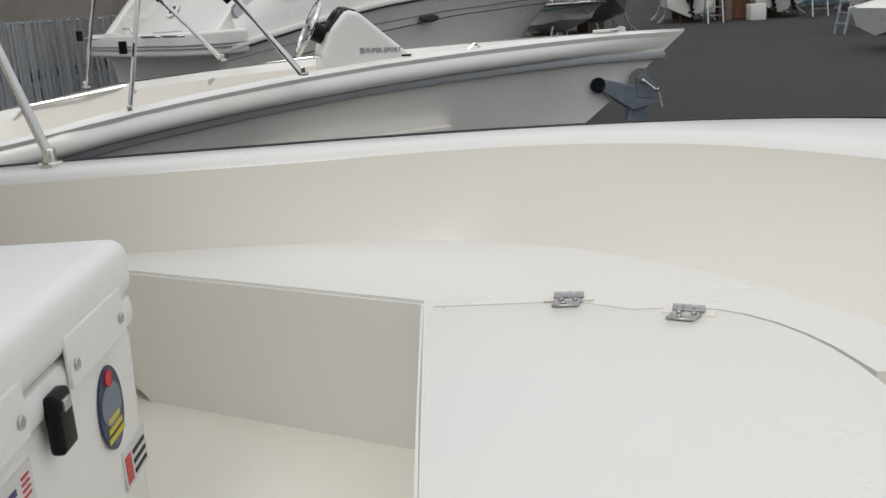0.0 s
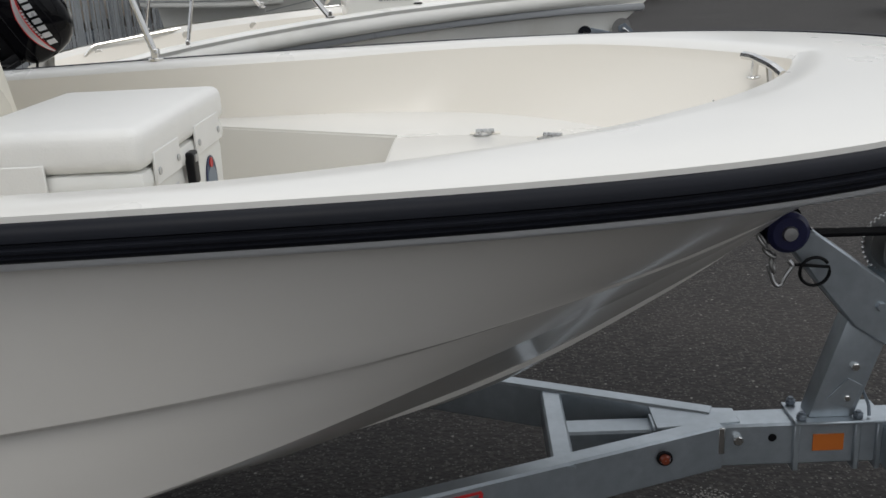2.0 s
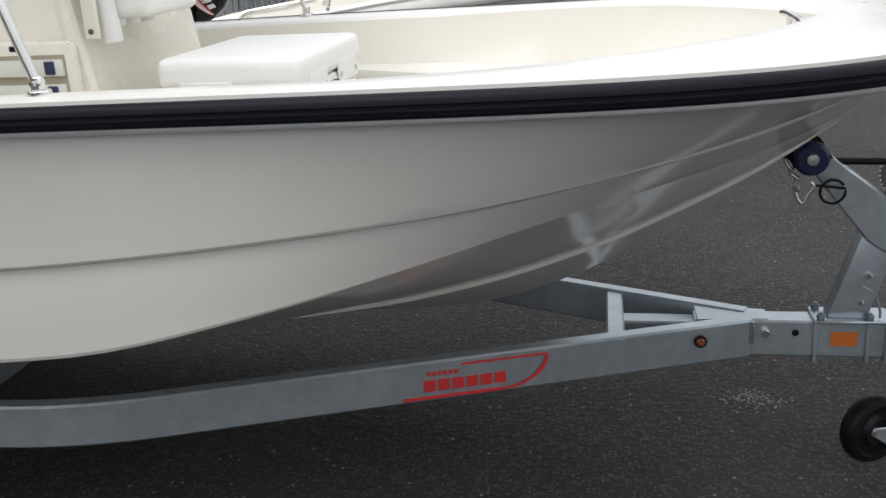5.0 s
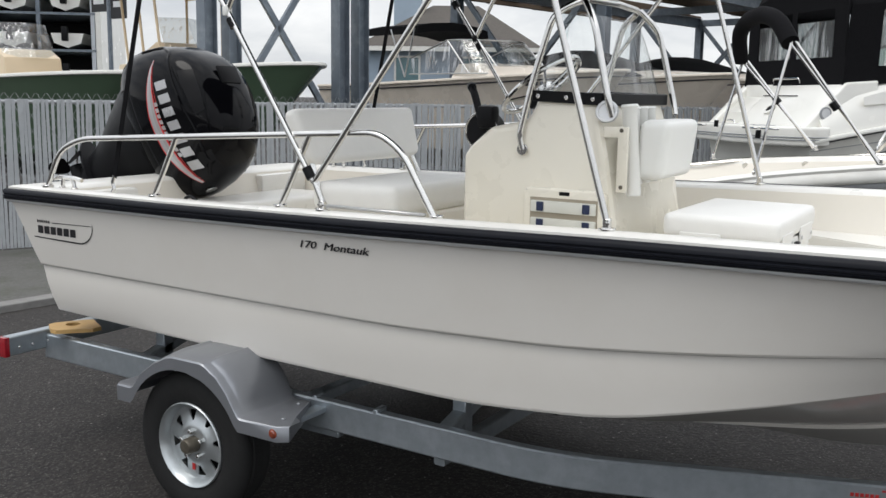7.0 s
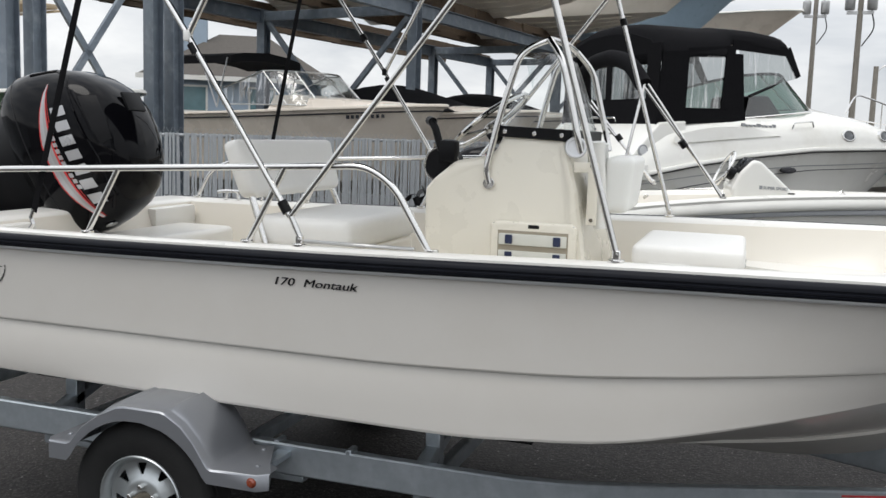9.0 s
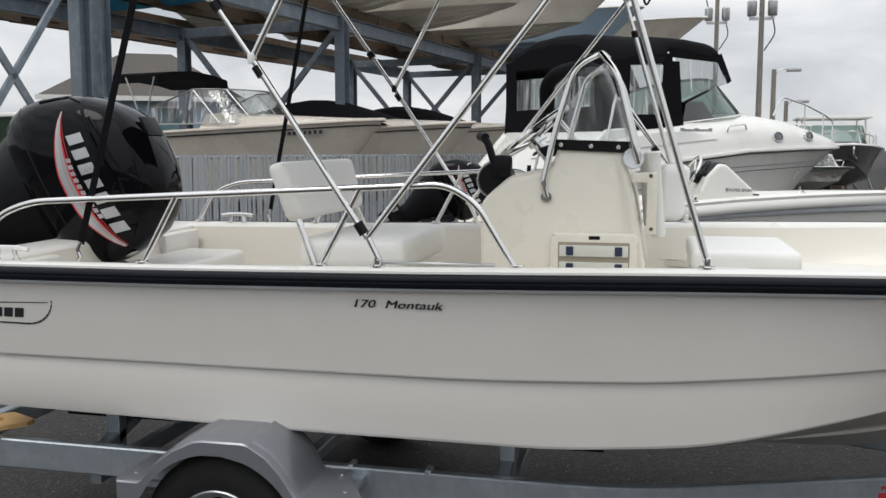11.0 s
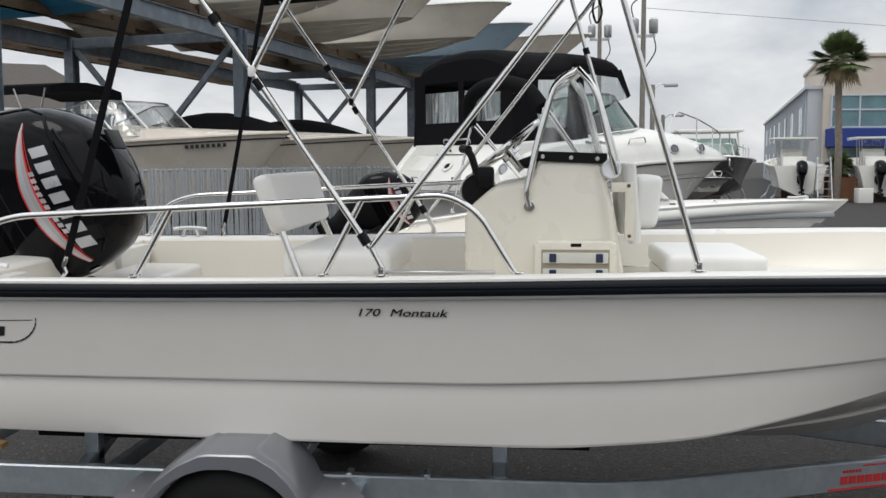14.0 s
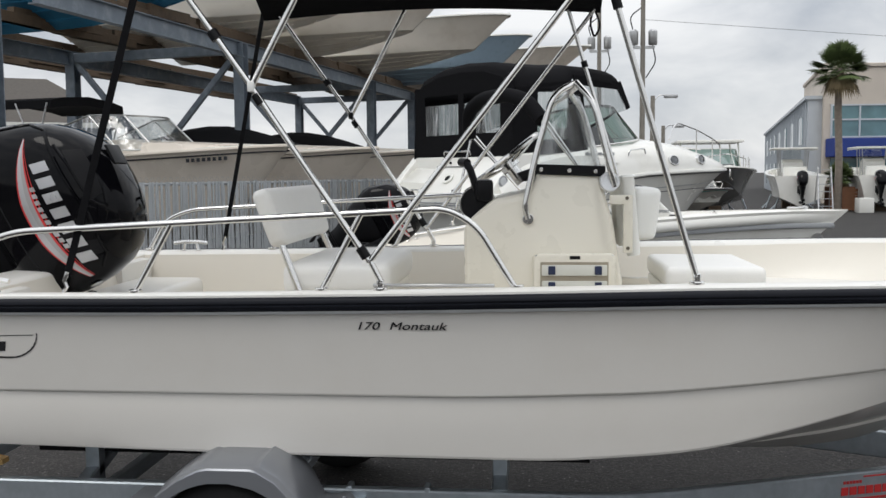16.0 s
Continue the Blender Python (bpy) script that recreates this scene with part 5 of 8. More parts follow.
    tpart("clamp_ear", prism([(2.082, 0.455), (2.094, 0.462), (2.10, 0.36), (2.088, 0.35)], -0.11, -0.07, 0.003, 1), GALV)
    tpart("clamp_top", box(2.06, 2.21, -0.085, -0.045, 0.425, 0.444, 0.004, 1), GALV)
    tpart("u_bolt", tube(rounded([(2.10, -0.06, 0.405), (2.105, -0.158, 0.392), (2.185, -0.158, 0.385), (2.19, -0.06, 0.40)], 0.016), 0.006, 8), STEEL)
    tpart("jack_foot", box(2.108, 2.178, -0.155, -0.085, 0.135, 0.225, 0.012, 3), GALV)
    tpart("jack_fork", prism([(1.99, 0.145), (1.992, 0.165), (2.055, 0.175), (2.10, 0.222), (2.125, 0.222), (2.128, 0.13), (2.10, 0.092), (2.075, 0.09)], -0.158, -0.15, 0.003, 1), GALV)
    tpart("jack_fork", prism([(1.99, 0.145), (1.992, 0.165), (2.055, 0.175), (2.10, 0.222), (2.125, 0.222), (2.128, 0.13), (2.10, 0.092), (2.075, 0.09)], -0.088, -0.08, 0.003, 1), GALV)
    b = lathe([(0.015, -0.03), (0.045, -0.032), (0.055, -0.018), (0.075, -0.016), (0.085, -0.03), (0.100, -0.026), (0.108, -0.012), (0.108, 0.012), (0.100, 0.026), (0.085, 0.03), (0.075, 0.016), (0.055, 0.018), (0.045, 0.032), (0.015, 0.03)], 36, 'Y', (0, 0, 0))
    b.transform(pose(2.005, -0.118, 0.148, 0, 0, 30))
    tpart("jack_wheel", b, BLACK, "black plastic jack wheel")
    tpart("wheel_axle", tube([(2.0, -0.162, 0.152), (2.005, -0.118, 0.148), (2.005, -0.07, 0.148)], 0.008, 8), STEEL)
    # folding tongue: hinge plates, bolts, torn label
    tpart("pivot_bolt", disc(0.018, 0.02, 'Z', (2.268, -0.078, 0.487), 8), mat("zinc_yellow", (0.55, 0.46, 0.22), 0.35, metal=0.8), "yellow zinc pivot bolt")
    tpart("pivot_bolt", disc(0.014, 0.016, 'Z', (2.268, 0.041, 0.485), 6), bpy.data.materials["zinc_yellow"])
    tpart("pin_ring", tube([(2.268 + 0.034 * math.cos(q), -0.078 + 0.034 * math.sin(q), 0.481) for q in [2 * math.pi * k / 20 for k in range(21)]], 0.004, 6), STEEL)
    tpart("torn_label", slab([(2.285, -0.02), (2.30, 0.045), (2.36, 0.03), (2.385, -0.01), (2.35, -0.03)], 0.4775, 0.4785), PLASTIC, "torn white label")
    tpart("pivot_plate", slab([(2.235, -0.055), (2.225, 0.03), (2.262, 0.068), (2.36, 0.05), (2.39, 0.0), (2.30, -0.10), (2.255, -0.105)], 0.468, 0.477, 0.002, 1), GALV)
    tpart("pivot_plate", slab([(2.235, -0.055), (2.225, 0.03), (2.36, 0.05), (2.39, -0.05), (2.30, -0.10), (2.255, -0.105)], 0.325, 0.335, 0.002, 1), GALV)
    tpart("pivot_tube", tube([(2.262, -0.076, 0.325), (2.262, -0.076, 0.475)], 0.029, 16), GALV)
    tpart("pivot_nut", disc(0.011, 0.02, 'Z', (2.262, -0.076, 0.312), 6), BLACK)
    tpart("coupler", box(2.62, 2.95, -0.055, 0.055, 0.40, 0.485, 0.015, 2), bpy.data.materials["zinc_yellow"], "yellow zinc-plated coupler")


build_trailer()
def pine_board():
    """A short board lying across the trailer's end, with a round hole through it."""
    out = [(-3.03, -0.86), (-2.93, -0.67), (-2.73, -0.765), (-2.89, -0.945)]
    cx, cy, r, n = -2.915, -0.80, 0.036, 20
    bm = bmesh.new()
    rows = []
    for z in (0.566, 0.586):
        o = []
        for k in range(n):
            q = 2 * math.pi * k / n
            d = Vector((math.cos(q), math.sin(q)))
            best = 9.0
            for (x0, y0), (x1, y1) in zip(out, out[1:] + out[:1]):
                ex, ey = x1 - x0, y1 - y0
                den = d.x * ey - d.y * ex
                if abs(den) > 1e-9:
                    t = ((x0 - cx) * ey - (y0 - cy) * ex) / den
                    u = ((x0 - cx) * d.y - (y0 - cy) * d.x) / den
                    if t > 0 and -1e-6 <= u <= 1 + 1e-6:
                        best = min(best, t)
            o.append((cx + d.x * best, cy + d.y * best, z))
        rows.append((o, [(cx + r * math.cos(2 * math.pi * k / n), cy + r * math.sin(2 * math.pi * k / n), z) for k in range(n)]))
    loft([rows[0][1], rows[0][0], rows[1][0], rows[1][1]], closed=True, wrap=True, bm=bm)
    tagged(part("pine_board", bm, PINE), "short yellow pine board with a round hole on the trailer's end", "board")


pine_board()


def wheel(s):
    y = s * 1.055
    ty = lathe([(0.175, -0.075), (0.20, -0.088), (0.25, -0.092), (0.285, -0.085), (0.305, -0.068), (0.31, -0.05), (0.304, -0.028), (0.31, -0.024), (0.31, 0.024), (0.304, 0.028),
                (0.31, 0.05), (0.305, 0.068), (0.285, 0.085), (0.25, 0.092), (0.20, 0.088), (0.175, 0.075)], 56, 'Y', (-1.722, y, 0.31))
    w = tpart("wheel", ty, TYRE, "black trailer tyre on galvanised spoked rim")
    o = s
    rim = lathe([(0.165, -0.08 * o), (0.182, 0.086 * o), (0.178, 0.090 * o), (0.168, 0.082 * o), (0.160, 0.05 * o), (0.150, 0.03 * o), (0.149, 0.02 * o), (0.162, 0.0), (0.165, -0.08 * o)], 48, 'Y', (-1.722, y, 0.31))
    tpart("rim", rim, RIM, parent=w)
    # wheel face: a dished disc pierced by eight wedge holes
    b = bmesh.new()
    radii = [(0.03, 0.056), (0.070, 0.062), (0.084, 0.058), (0.098, 0.048), (0.142, 0.040), (0.160, 0.046)]
    NA = 40
    grid = [[b.verts.new((-1.722 + r * math.cos(2 * math.pi * k / NA), y + d * o, 0.31 + r * math.sin(2 * math.pi * k / NA))) for k in range(NA)] for r, d in radii]
    for i in range(len(radii) - 1):
        for k in range(NA):
            if i == 3 and k % 5 in (0, 1):
                continue
            k2 = (k + 1) % NA
            b.faces.new((grid[i][k], grid[i][k2], grid[i + 1][k2], grid[i + 1][k]))
    # holes narrow towards the hub
    for k in range(0, NA, 5):
        mid = 2 * math.pi * (k + 1) / NA
        for kk, sg in ((k, -1), ((k + 2) % NA, 1)):
            a = mid + sg * 0.055
            grid[3][kk].co = Vector((-1.722 + 0.098 * math.cos(a), y + 0.048 * o, 0.31 + 0.098 * math.sin(a)))
    bmesh.ops.recalc_face_normals(b, faces=b.faces)
    bmesh.ops.solidify(b, geom=b.faces, thickness=0.006)
    tpart("wheel_face", b, RIM, parent=w)
    tpart("brake_drum", lathe([(0.001, 0.012 * o), (0.14, 0.012 * o), (0.14, -0.05 * o)], 32, 'Y', (-1.722, y, 0.31)), BLACK, parent=w)
    tpart("hub", lathe([(0.001, 0.115 * o), (0.026, 0.113 * o), (0.032, 0.105 * o), (0.034, 0.055 * o)], 20, 'Y', (-1.722, y, 0.31)), HUBCAP, parent=w)
    for i in range(5):
        a = 2 * math.pi * i / 5 + 0.4
        tpart("lug_nut", disc(0.010, 0.03, 'Y', (-1.722 + 0.056 * math.cos(a), y + 0.068 * o, 0.31 + 0.056 * math.sin(a)), 6), STEEL, parent=w)
    tpart("wheel_sticker", box(-1.745, -1.73, y + 0.050 * o - 0.002, y + 0.050 * o + 0.002, 0.19, 0.225), RED, parent=w)


def fender(s):
    top = [(-2.12, 0.520), (-2.02, 0.520), (-2.00, 0.530), (-1.95, 0.592), (-1.87, 0.650), (-1.79, 0.688), (-1.755, 0.694), (-1.60, 0.694), (-1.575, 0.688), (-1.51, 0.650), (-1.46, 0.598),
           (-1.42, 0.540), (-1.40, 0.512), (-1.385, 0.505), (-1.16, 0.512)]
    rise = [(-2.00, 0.0), (-1.98, 0.016), (-1.80, 0.018), (-1.775, 0.008), (-1.59, 0.008), (-1.57, 0.024), (-1.44, 0.028), (-1.40, 0.004), (-1.385, 0.0)]
    samples = sorted(set([x for x, _ in top] + [x for x, _ in rise] + [-2.10, -1.91, -1.83, -1.68, -1.54, -1.485, -1.20]))
    rings = []
    y_in, y_out = 0.86, 1.19
    for x in samples:
        zt = lerp_table(x, top)
        dx = x + 1.71
        zl = 0.31 + math.sqrt(max(0, 0.332 ** 2 - dx * dx)) if abs(dx) < 0.30 else 0.45
        zl = max(0.45, min(zl, zt - 0.035))
        yo = y_out - (0.03 if x in (samples[0], samples[-1]) else 0.0)
        cr = lerp_table(x, rise)
        xi = x if x < -1.385 else -1.385 + (x + 1.385) * 0.35
        rings.append([(xi, s * y_in, zl), (xi, s * y_in, zt - 0.01 + cr), (xi + (x - xi) * 0.1, s * (y_in + 0.02), zt + cr), (xi + (x - xi) * 0.65, s * (y_out - 0.13), zt + cr), (x, s * (y_out - 0.095), zt + cr * 0.93), (x, s * (y_out - 0.06), zt + cr * 0.62),
                      (x, s * (y_out - 0.042), zt + cr * 0.2), (x, s * (y_out - 0.036), zt), (x, s * (yo - 0.006), zt), (x, s * yo, zt - 0.006), (x, s * yo, zl)])
    b = loft(rings, cap0=True, cap1=True)
    f = tpart("fender", b, FENDER, "silver grey moulded wheel fender", smooth=42)
    tpart("fender_marker", lathe([(0.001, -0.008 * -s), (0.011, -0.007 * -s), (0.015, 0.0), (0.019, 0.001), (0.019, 0.004 * -s)], 16, 'Y', (-1.215, s * 1.192, 0.482)), AMBER, parent=f)
    for bx, by in ((-1.24, 1.10), (-1.31, 0.93), (-2.07, 1.10)):
        tpart("fender_bolt", disc(0.010, 0.008, 'Z', (bx, s * by, 0.511 if bx > -2 else 0.522), 8), FENDER, parent=f)
    # clamps of the fender bracket round the side beam
    for cx in (-1.31, -1.00):
        cz = 0.4535 + 0.0000
        b = box(cx - 0.012, cx + 0.012, s * 0.80 - 0.034, s * 0.80 + 0.034, cz - 0.066, cz + 0.066, 0.004, 1)
        tpart("beam_clamp", b, GALV, parent=f)
    tpart("fender_bracket", box(-1.30, -1.24, min(s * 0.83, s * 1.10), max(s * 0.83, s * 1.10), 0.462, 0.485, 0.003, 1), GALV, parent=f)


for s in (-1, 1):
    wheel(s)
    fender(s)


# ---- yard: kerb, strip, fence ----
FX, FY = 0.454, 0.891          # run of the fence and the rack
tagged(part("gravel_strip", slab([(-5.95, -12), (-5.75, 1.2), (-4.6, 4.5), (-1.5, 10.8), (-2.0, 12.0), (-3.8, 12.0), (-9.5, 0), (-12, -12)], -0.05, 0.012), GRAVEL),
       "gravel and dirt strip along the slatted fence", "ground", kind="structure")
tagged(part("kerb", rect_bar([(-5.95, -12, 0.02), (-5.78, 0.6, 0.02), (-5.7, 1.3, 0.02), (-4.55, 4.5, 0.02), (-1.5, 10.8, 0.02)], 0.16, 0.08), CONCRETE),
       "pale concrete edging of the asphalt", "kerb", kind="structure")

SLAT = mat("fence_slat", (0.36, 0.375, 0.385), 0.6, var=0.08, scale=3, island=0.28)
WIRE = mat("fence_wire", (0.45, 0.46, 0.47), 0.4, metal=0.7, var=0.1)


def fence():
    f = thing("fence", "chain link fence with grey privacy slats", "fence", at=pose(-8.2, 2.4, 0, 0, 0, 0))
    org = Vector((-8.2, 2.4, 0))
    dirv = Vector((FX, FY, 0))
    nrm = Vector((FY, -FX, 0))
    start, length, pitch, H = -9.0, 23.0, 0.037, 1.70
    n = int(length / pitch)
    sl = bmesh.new()
    slat_me = None
    near = range(int(7.5 / pitch), int(7.5 / pitch) + 290)
    bm1 = bmesh.new()
    box(-0.0155, 0.0155, -0.004, 0.004, 0.05, H - 0.03, bm=bm1)
    slat_me = bpy.data.meshes.new("slat")
    bm1.to_mesh(slat_me)
    bm1.free()
    slat_me.materials.append(SLAT)
    ang = math.degrees(math.atan2(FY, FX))
    for i in range(n):
        p = dirv * (start + i * pitch)
        m = Matrix.Translation(p) @ pose(0, 0, 0, 0, random.uniform(-1.3, 1.3), ang + random.uniform(-16, 16))
        if i in near:
            o = new("slat", slat_me)
            o.parent = f
            o.matrix_basis = m
        else:
            box(-0.0155, 0.0155, -0.004, 0.004, 0.05, H - 0.03 + random.uniform(-0.01, 0.01), bm=sl, m=m)
    tagged(part("slats", sl, SLAT, f), kind="stuff")
    # wire mesh in front: diagonal strands
    wb = bmesh.new()
    k = 0.105
    cnt = int(length / k)
    for i in range(cnt):
        for sgn in (-1, 1):
            s0 = start + i * k
            a = dirv * s0 + nrm * 0.012 + Vector((0, 0, 0.04))
            b = dirv * (s0 + sgn * (H - 0.02) * 0.62) + nrm * 0.012 + Vector((0, 0, H + 0.035))
            tube([a, b], 0.0022, 3, bm=wb, cap=False)
    tagged(part("wire_mesh", wb, WIRE, f), kind="stuff")
    part("top_rail", tube([dirv * start - nrm * 0.04 + Vector((0, 0, H - 0.06)), dirv * (start + length) - nrm * 0.04 + Vector((0, 0, H - 0.06))], 0.021, 8), WIRE, f)
    for i in range(9):
        p = dirv * (start + i * 2.8) - nrm * 0.06
        part("fence_post", tube([p, p + Vector((0, 0, H - 0.02))], 0.03, 8), WIRE, f)


fence()

# ---- other boats ----
WHITE = mat("boat_white", (0.80, 0.79, 0.74), 0.25, var=0.03, scale=2, coat=0.3, dirt=(0.66, 0.64, 0.57), dscale=1.0)
CREAM = mat("boat_cream", (0.78, 0.70, 0.60), 0.28, var=0.04, scale=2, coat=0.25, dirt=(0.68, 0.60, 0.50), dscale=1.3)
GREENHULL = mat("green_hull", (0.10, 0.16, 0.10), 0.2, var=0.06, scale=2, coat=0.5)
GREYHULL = mat("grey_hull", (0.27, 0.275, 0.275), 0.2, var=0.05, scale=2, coat=0.5)
TAN = mat("tan_gelcoat", (0.62, 0.50, 0.34), 0.35, var=0.04, scale=3)
STRIPE = mat("dark_stripe", (0.03, 0.03, 0.035), 0.3, var=0.1)
GREYSTRIPE = mat("grey_stripe", (0.30, 0.31, 0.32), 0.3, var=0.06)
BLUECOVER = mat("blue_cover", (0.02, 0.16, 0.30), 0.8, var=0.15, scale=10, bump=0.2)
# White hulls seen on their shaded side: the shade is in this grey.
SHADEWHITE = mat("shaded_white_hull", (0.44, 0.44, 0.43), 0.3, var=0.04, scale=2, coat=0.3, dirt=(0.38, 0.375, 0.36), dscale=1.0)
TEALHULL = mat("teal_hull", (0.10, 0.42, 0.38), 0.3, var=0.05)


SIDE = []


def small_hull(e, L, B, keel, chine, sheer0, sheer1, m_hull, m_deck, rub=RUBBER, flare=0.14, stripe=None, fine=2.2, cockpit=True, rake=0.14, drop=0.0, lift=0.62, band=(0.12, 0.42), sheer=None, plan=(0.35, 0.62), liner=None):
    """Hull, deck and rub rail of another boat, in its own axes: x forward from the transom, ground at z 0."""
    def hs(x):
        u = max(0, (x / L - plan[0]) / (1 - plan[0]))
        return B / 2 * (0.94 + 0.06 * min(1, x / (0.35 * L))) * max(0, 1 - u ** fine) ** plan[1]

    def zsh(x):
        return lerp_table(x, sheer) if sheer else sheer0 + (sheer1 - sheer0) * (x / L) ** 1.7

    rings, rub_pts, top = [], [], []
    N = 30
    for i in range(N + 1):
        u = math.sin(math.pi / 2 * i / N)
        xs, xc, xk = L * u, L * (1 - rake) * u, L * (1 - rake * 1.5) * u
        w = hs(xs)
        wc = w * (1 - flare) * (1 - 0.25 * u ** 4)
        zs, zc = zsh(xs), chine + (zsh(L) - chine) * lift * u ** 4
        zk = keel + (zc - keel) * u ** 5
        half = [(xk, 0, zk), (xc * 0.5 + xk * 0.5, wc * 0.5, zk + (zc - zk) * 0.5), (xc, wc, zc), (xc, wc + 0.015, zc + 0.02)]
        for t in (0.3, 0.55, 0.8, 1.0):
            half.append((xc + (xs - xc) * t, wc + (w - wc) * t ** (1.3 + u), zc + (zs - zc) * t))
        rings.append([(x, -y, z) for x, y, z in half[::-1]] + half[1:])
        tt = 1 - drop / max(0.05, zs - zc)
        rub_pts.append(Vector((xc + (xs - xc) * tt, -(wc + (w - wc) * max(0.0, tt) ** (1.3 + u)) - 0.004, zs - drop)))
        top.append((xs, w, zs))
    SIDE[:] = rings
    part("hull", loft(rings, cap0=True), m_hull, e, smooth=30)
    full = rub_pts + [Vector((p.x, -p.y, p.z)) for p in rub_pts[-2::-1]]
    rr = []
    for i, p in enumerate(full):
        t = full[min(i + 1, len(full) - 1)] - full[max(i - 1, 0)]
        out = Vector((t.y, -t.x, 0)).normalized()
        rr.append([p + out * o + Vector((0, 0, v)) for o, v in ((-0.01, 0.01), (0.012, 0.01), (0.024, -0.01), (0.02, -0.035), (-0.01, -0.045))])
    part("rub_rail", loft(rr, closed=True, cap0=True, cap1=True), rub, e, smooth=50)
    if stripe is not None:
        sb = []
        for r in rings:
            q = [Vector(r[1]), Vector(r[2])]
            sb.append([q[0].lerp(q[1], band[0]) + Vector((0, -0.008, 0)), q[0].lerp(q[1], band[1]) + Vector((0, -0.008, 0))])
        part("hull_stripe", loft(sb), stripe, e)
        sb = []
        for r in rings:
            q = [Vector(r[-2]), Vector(r[-3])]
            sb.append([q[0].lerp(q[1], band[0]) + Vector((0, 0.008, 0)), q[0].lerp(q[1], band[1]) + Vector((0, 0.008, 0))])
        part("hull_stripe", loft(sb), stripe, e)
    # deck with a cockpit well
    inset = 0.13 if cockpit else 0.0
    def loop(k, dz, zabs=None, x1=None):
        pts = []
        for x, w, z in top:
            xx = min(x, x1) if x1 is not None else x
            pts.append((max(xx, 0.08 if k else 0), max(0, (w if x1 is None else min(w, hs(xx))) - k), (zabs if zabs is not None else z) + dz))
        return [(x, -y, z) for x, y, z in pts] + [(x, y, z) for x, y, z in pts[::-1]]
    if cockpit:
        x1 = L * 0.80
        rings2 = [loop(0, 0), loop(0.02, 0.012), loop(inset, 0.012, x1=x1), loop(inset + 0.03, -0.03, x1=x1), loop(inset + 0.08 + 0.5 * B * flare, 0, max(chine + 0.18, sheer0 - 0.6), x1=x1 - 0.1)]
        bm = loft(rings2[:4] if liner else rings2)
        last = rings2[-1]
        n = len(last)
        well = loft([[last[k], last[n - 1 - k]] for k in range(n // 2)])
        if liner:
            merge(well, loft(rings2[3:]))
            part("liner", well, liner, e, smooth=50)
        else:
            merge(bm, well)
    else:
        rings2 = [loop(0, 0), loop(0.03, 0.02), loop(0.3, 0.05)]
        bm = loft(rings2)
        last = rings2[-1]
        n = len(last)
        merge(bm, loft([[last[k], last[n - 1 - k]] for k in range(n // 2)]))
    part("deck", bm, m_deck, e, smooth=50)
    return hs, zsh


def wrap_windshield(e, x0, x1, w, z0, z1, m=None, frame=ALU, name="windshield"):
    """A raked wrap-round windshield, x0 aft, x1 fore, with a frame."""
    def line(k, z, back):
        pts = [(x0, -w, z), (x1 - w * 0.8 - back, -w * (1 - 0.08 * k), z)]
        for i in range(1, 8):
            a = -math.pi / 2 + math.pi * i / 8
            pts.append((x1 - w * 0.8 - back + w * 0.8 * math.cos(a), w * (1 - 0.08 * k) * math.sin(a), z))
        pts += [(x1 - w * 0.8 - back, w * (1 - 0.08 * k), z), (x0, w, z)]
        return pts
    lo, hi = line(0, z0, 0), line(1, z1, (z1 - z0) * 1.1)
    hi[0] = (x0 + 0.05, -w, z0 + (z1 - z0) * 0.5)
    hi[-1] = (x0 + 0.05, w, z0 + (z1 - z0) * 0.5)
    ws = part(name, loft([lo, hi]), m or SMOKE, e, "raked wrap-round windshield", 60)
    ws.visible_shadow = False
    b = tube(hi, 0.016, 6)
    tube(lo, 0.012, 6, bm=b)
    for k in (1, 3, 7, 9):
        tube([lo[k], hi[k]], 0.012, 6, bm=b)
    part("windshield_frame", b, frame, e)


def stands(e, xs, B, z):
    """Timber blocks and steel stands below a hull."""
    for x in xs:
        part("block", box(x - 0.2, x + 0.2, -0.25, 0.25, 0, z, 0.01, 1), WOOD, e)
        for s in (-1, 1):
            b = tube([(x, s * B * 0.42, 0), (x, s * B * 0.32, z + 0.25)], 0.03, 8)
            tube([(x - 0.25, s * B * 0.5, 0), (x, s * B * 0.36, z * 0.8)], 0.02, 6, bm=b)
            tube([(x + 0.25, s * B * 0.5, 0), (x, s * B * 0.36, z * 0.8)], 0.02, 6, bm=b)
            part("stand", b, GALV, e)


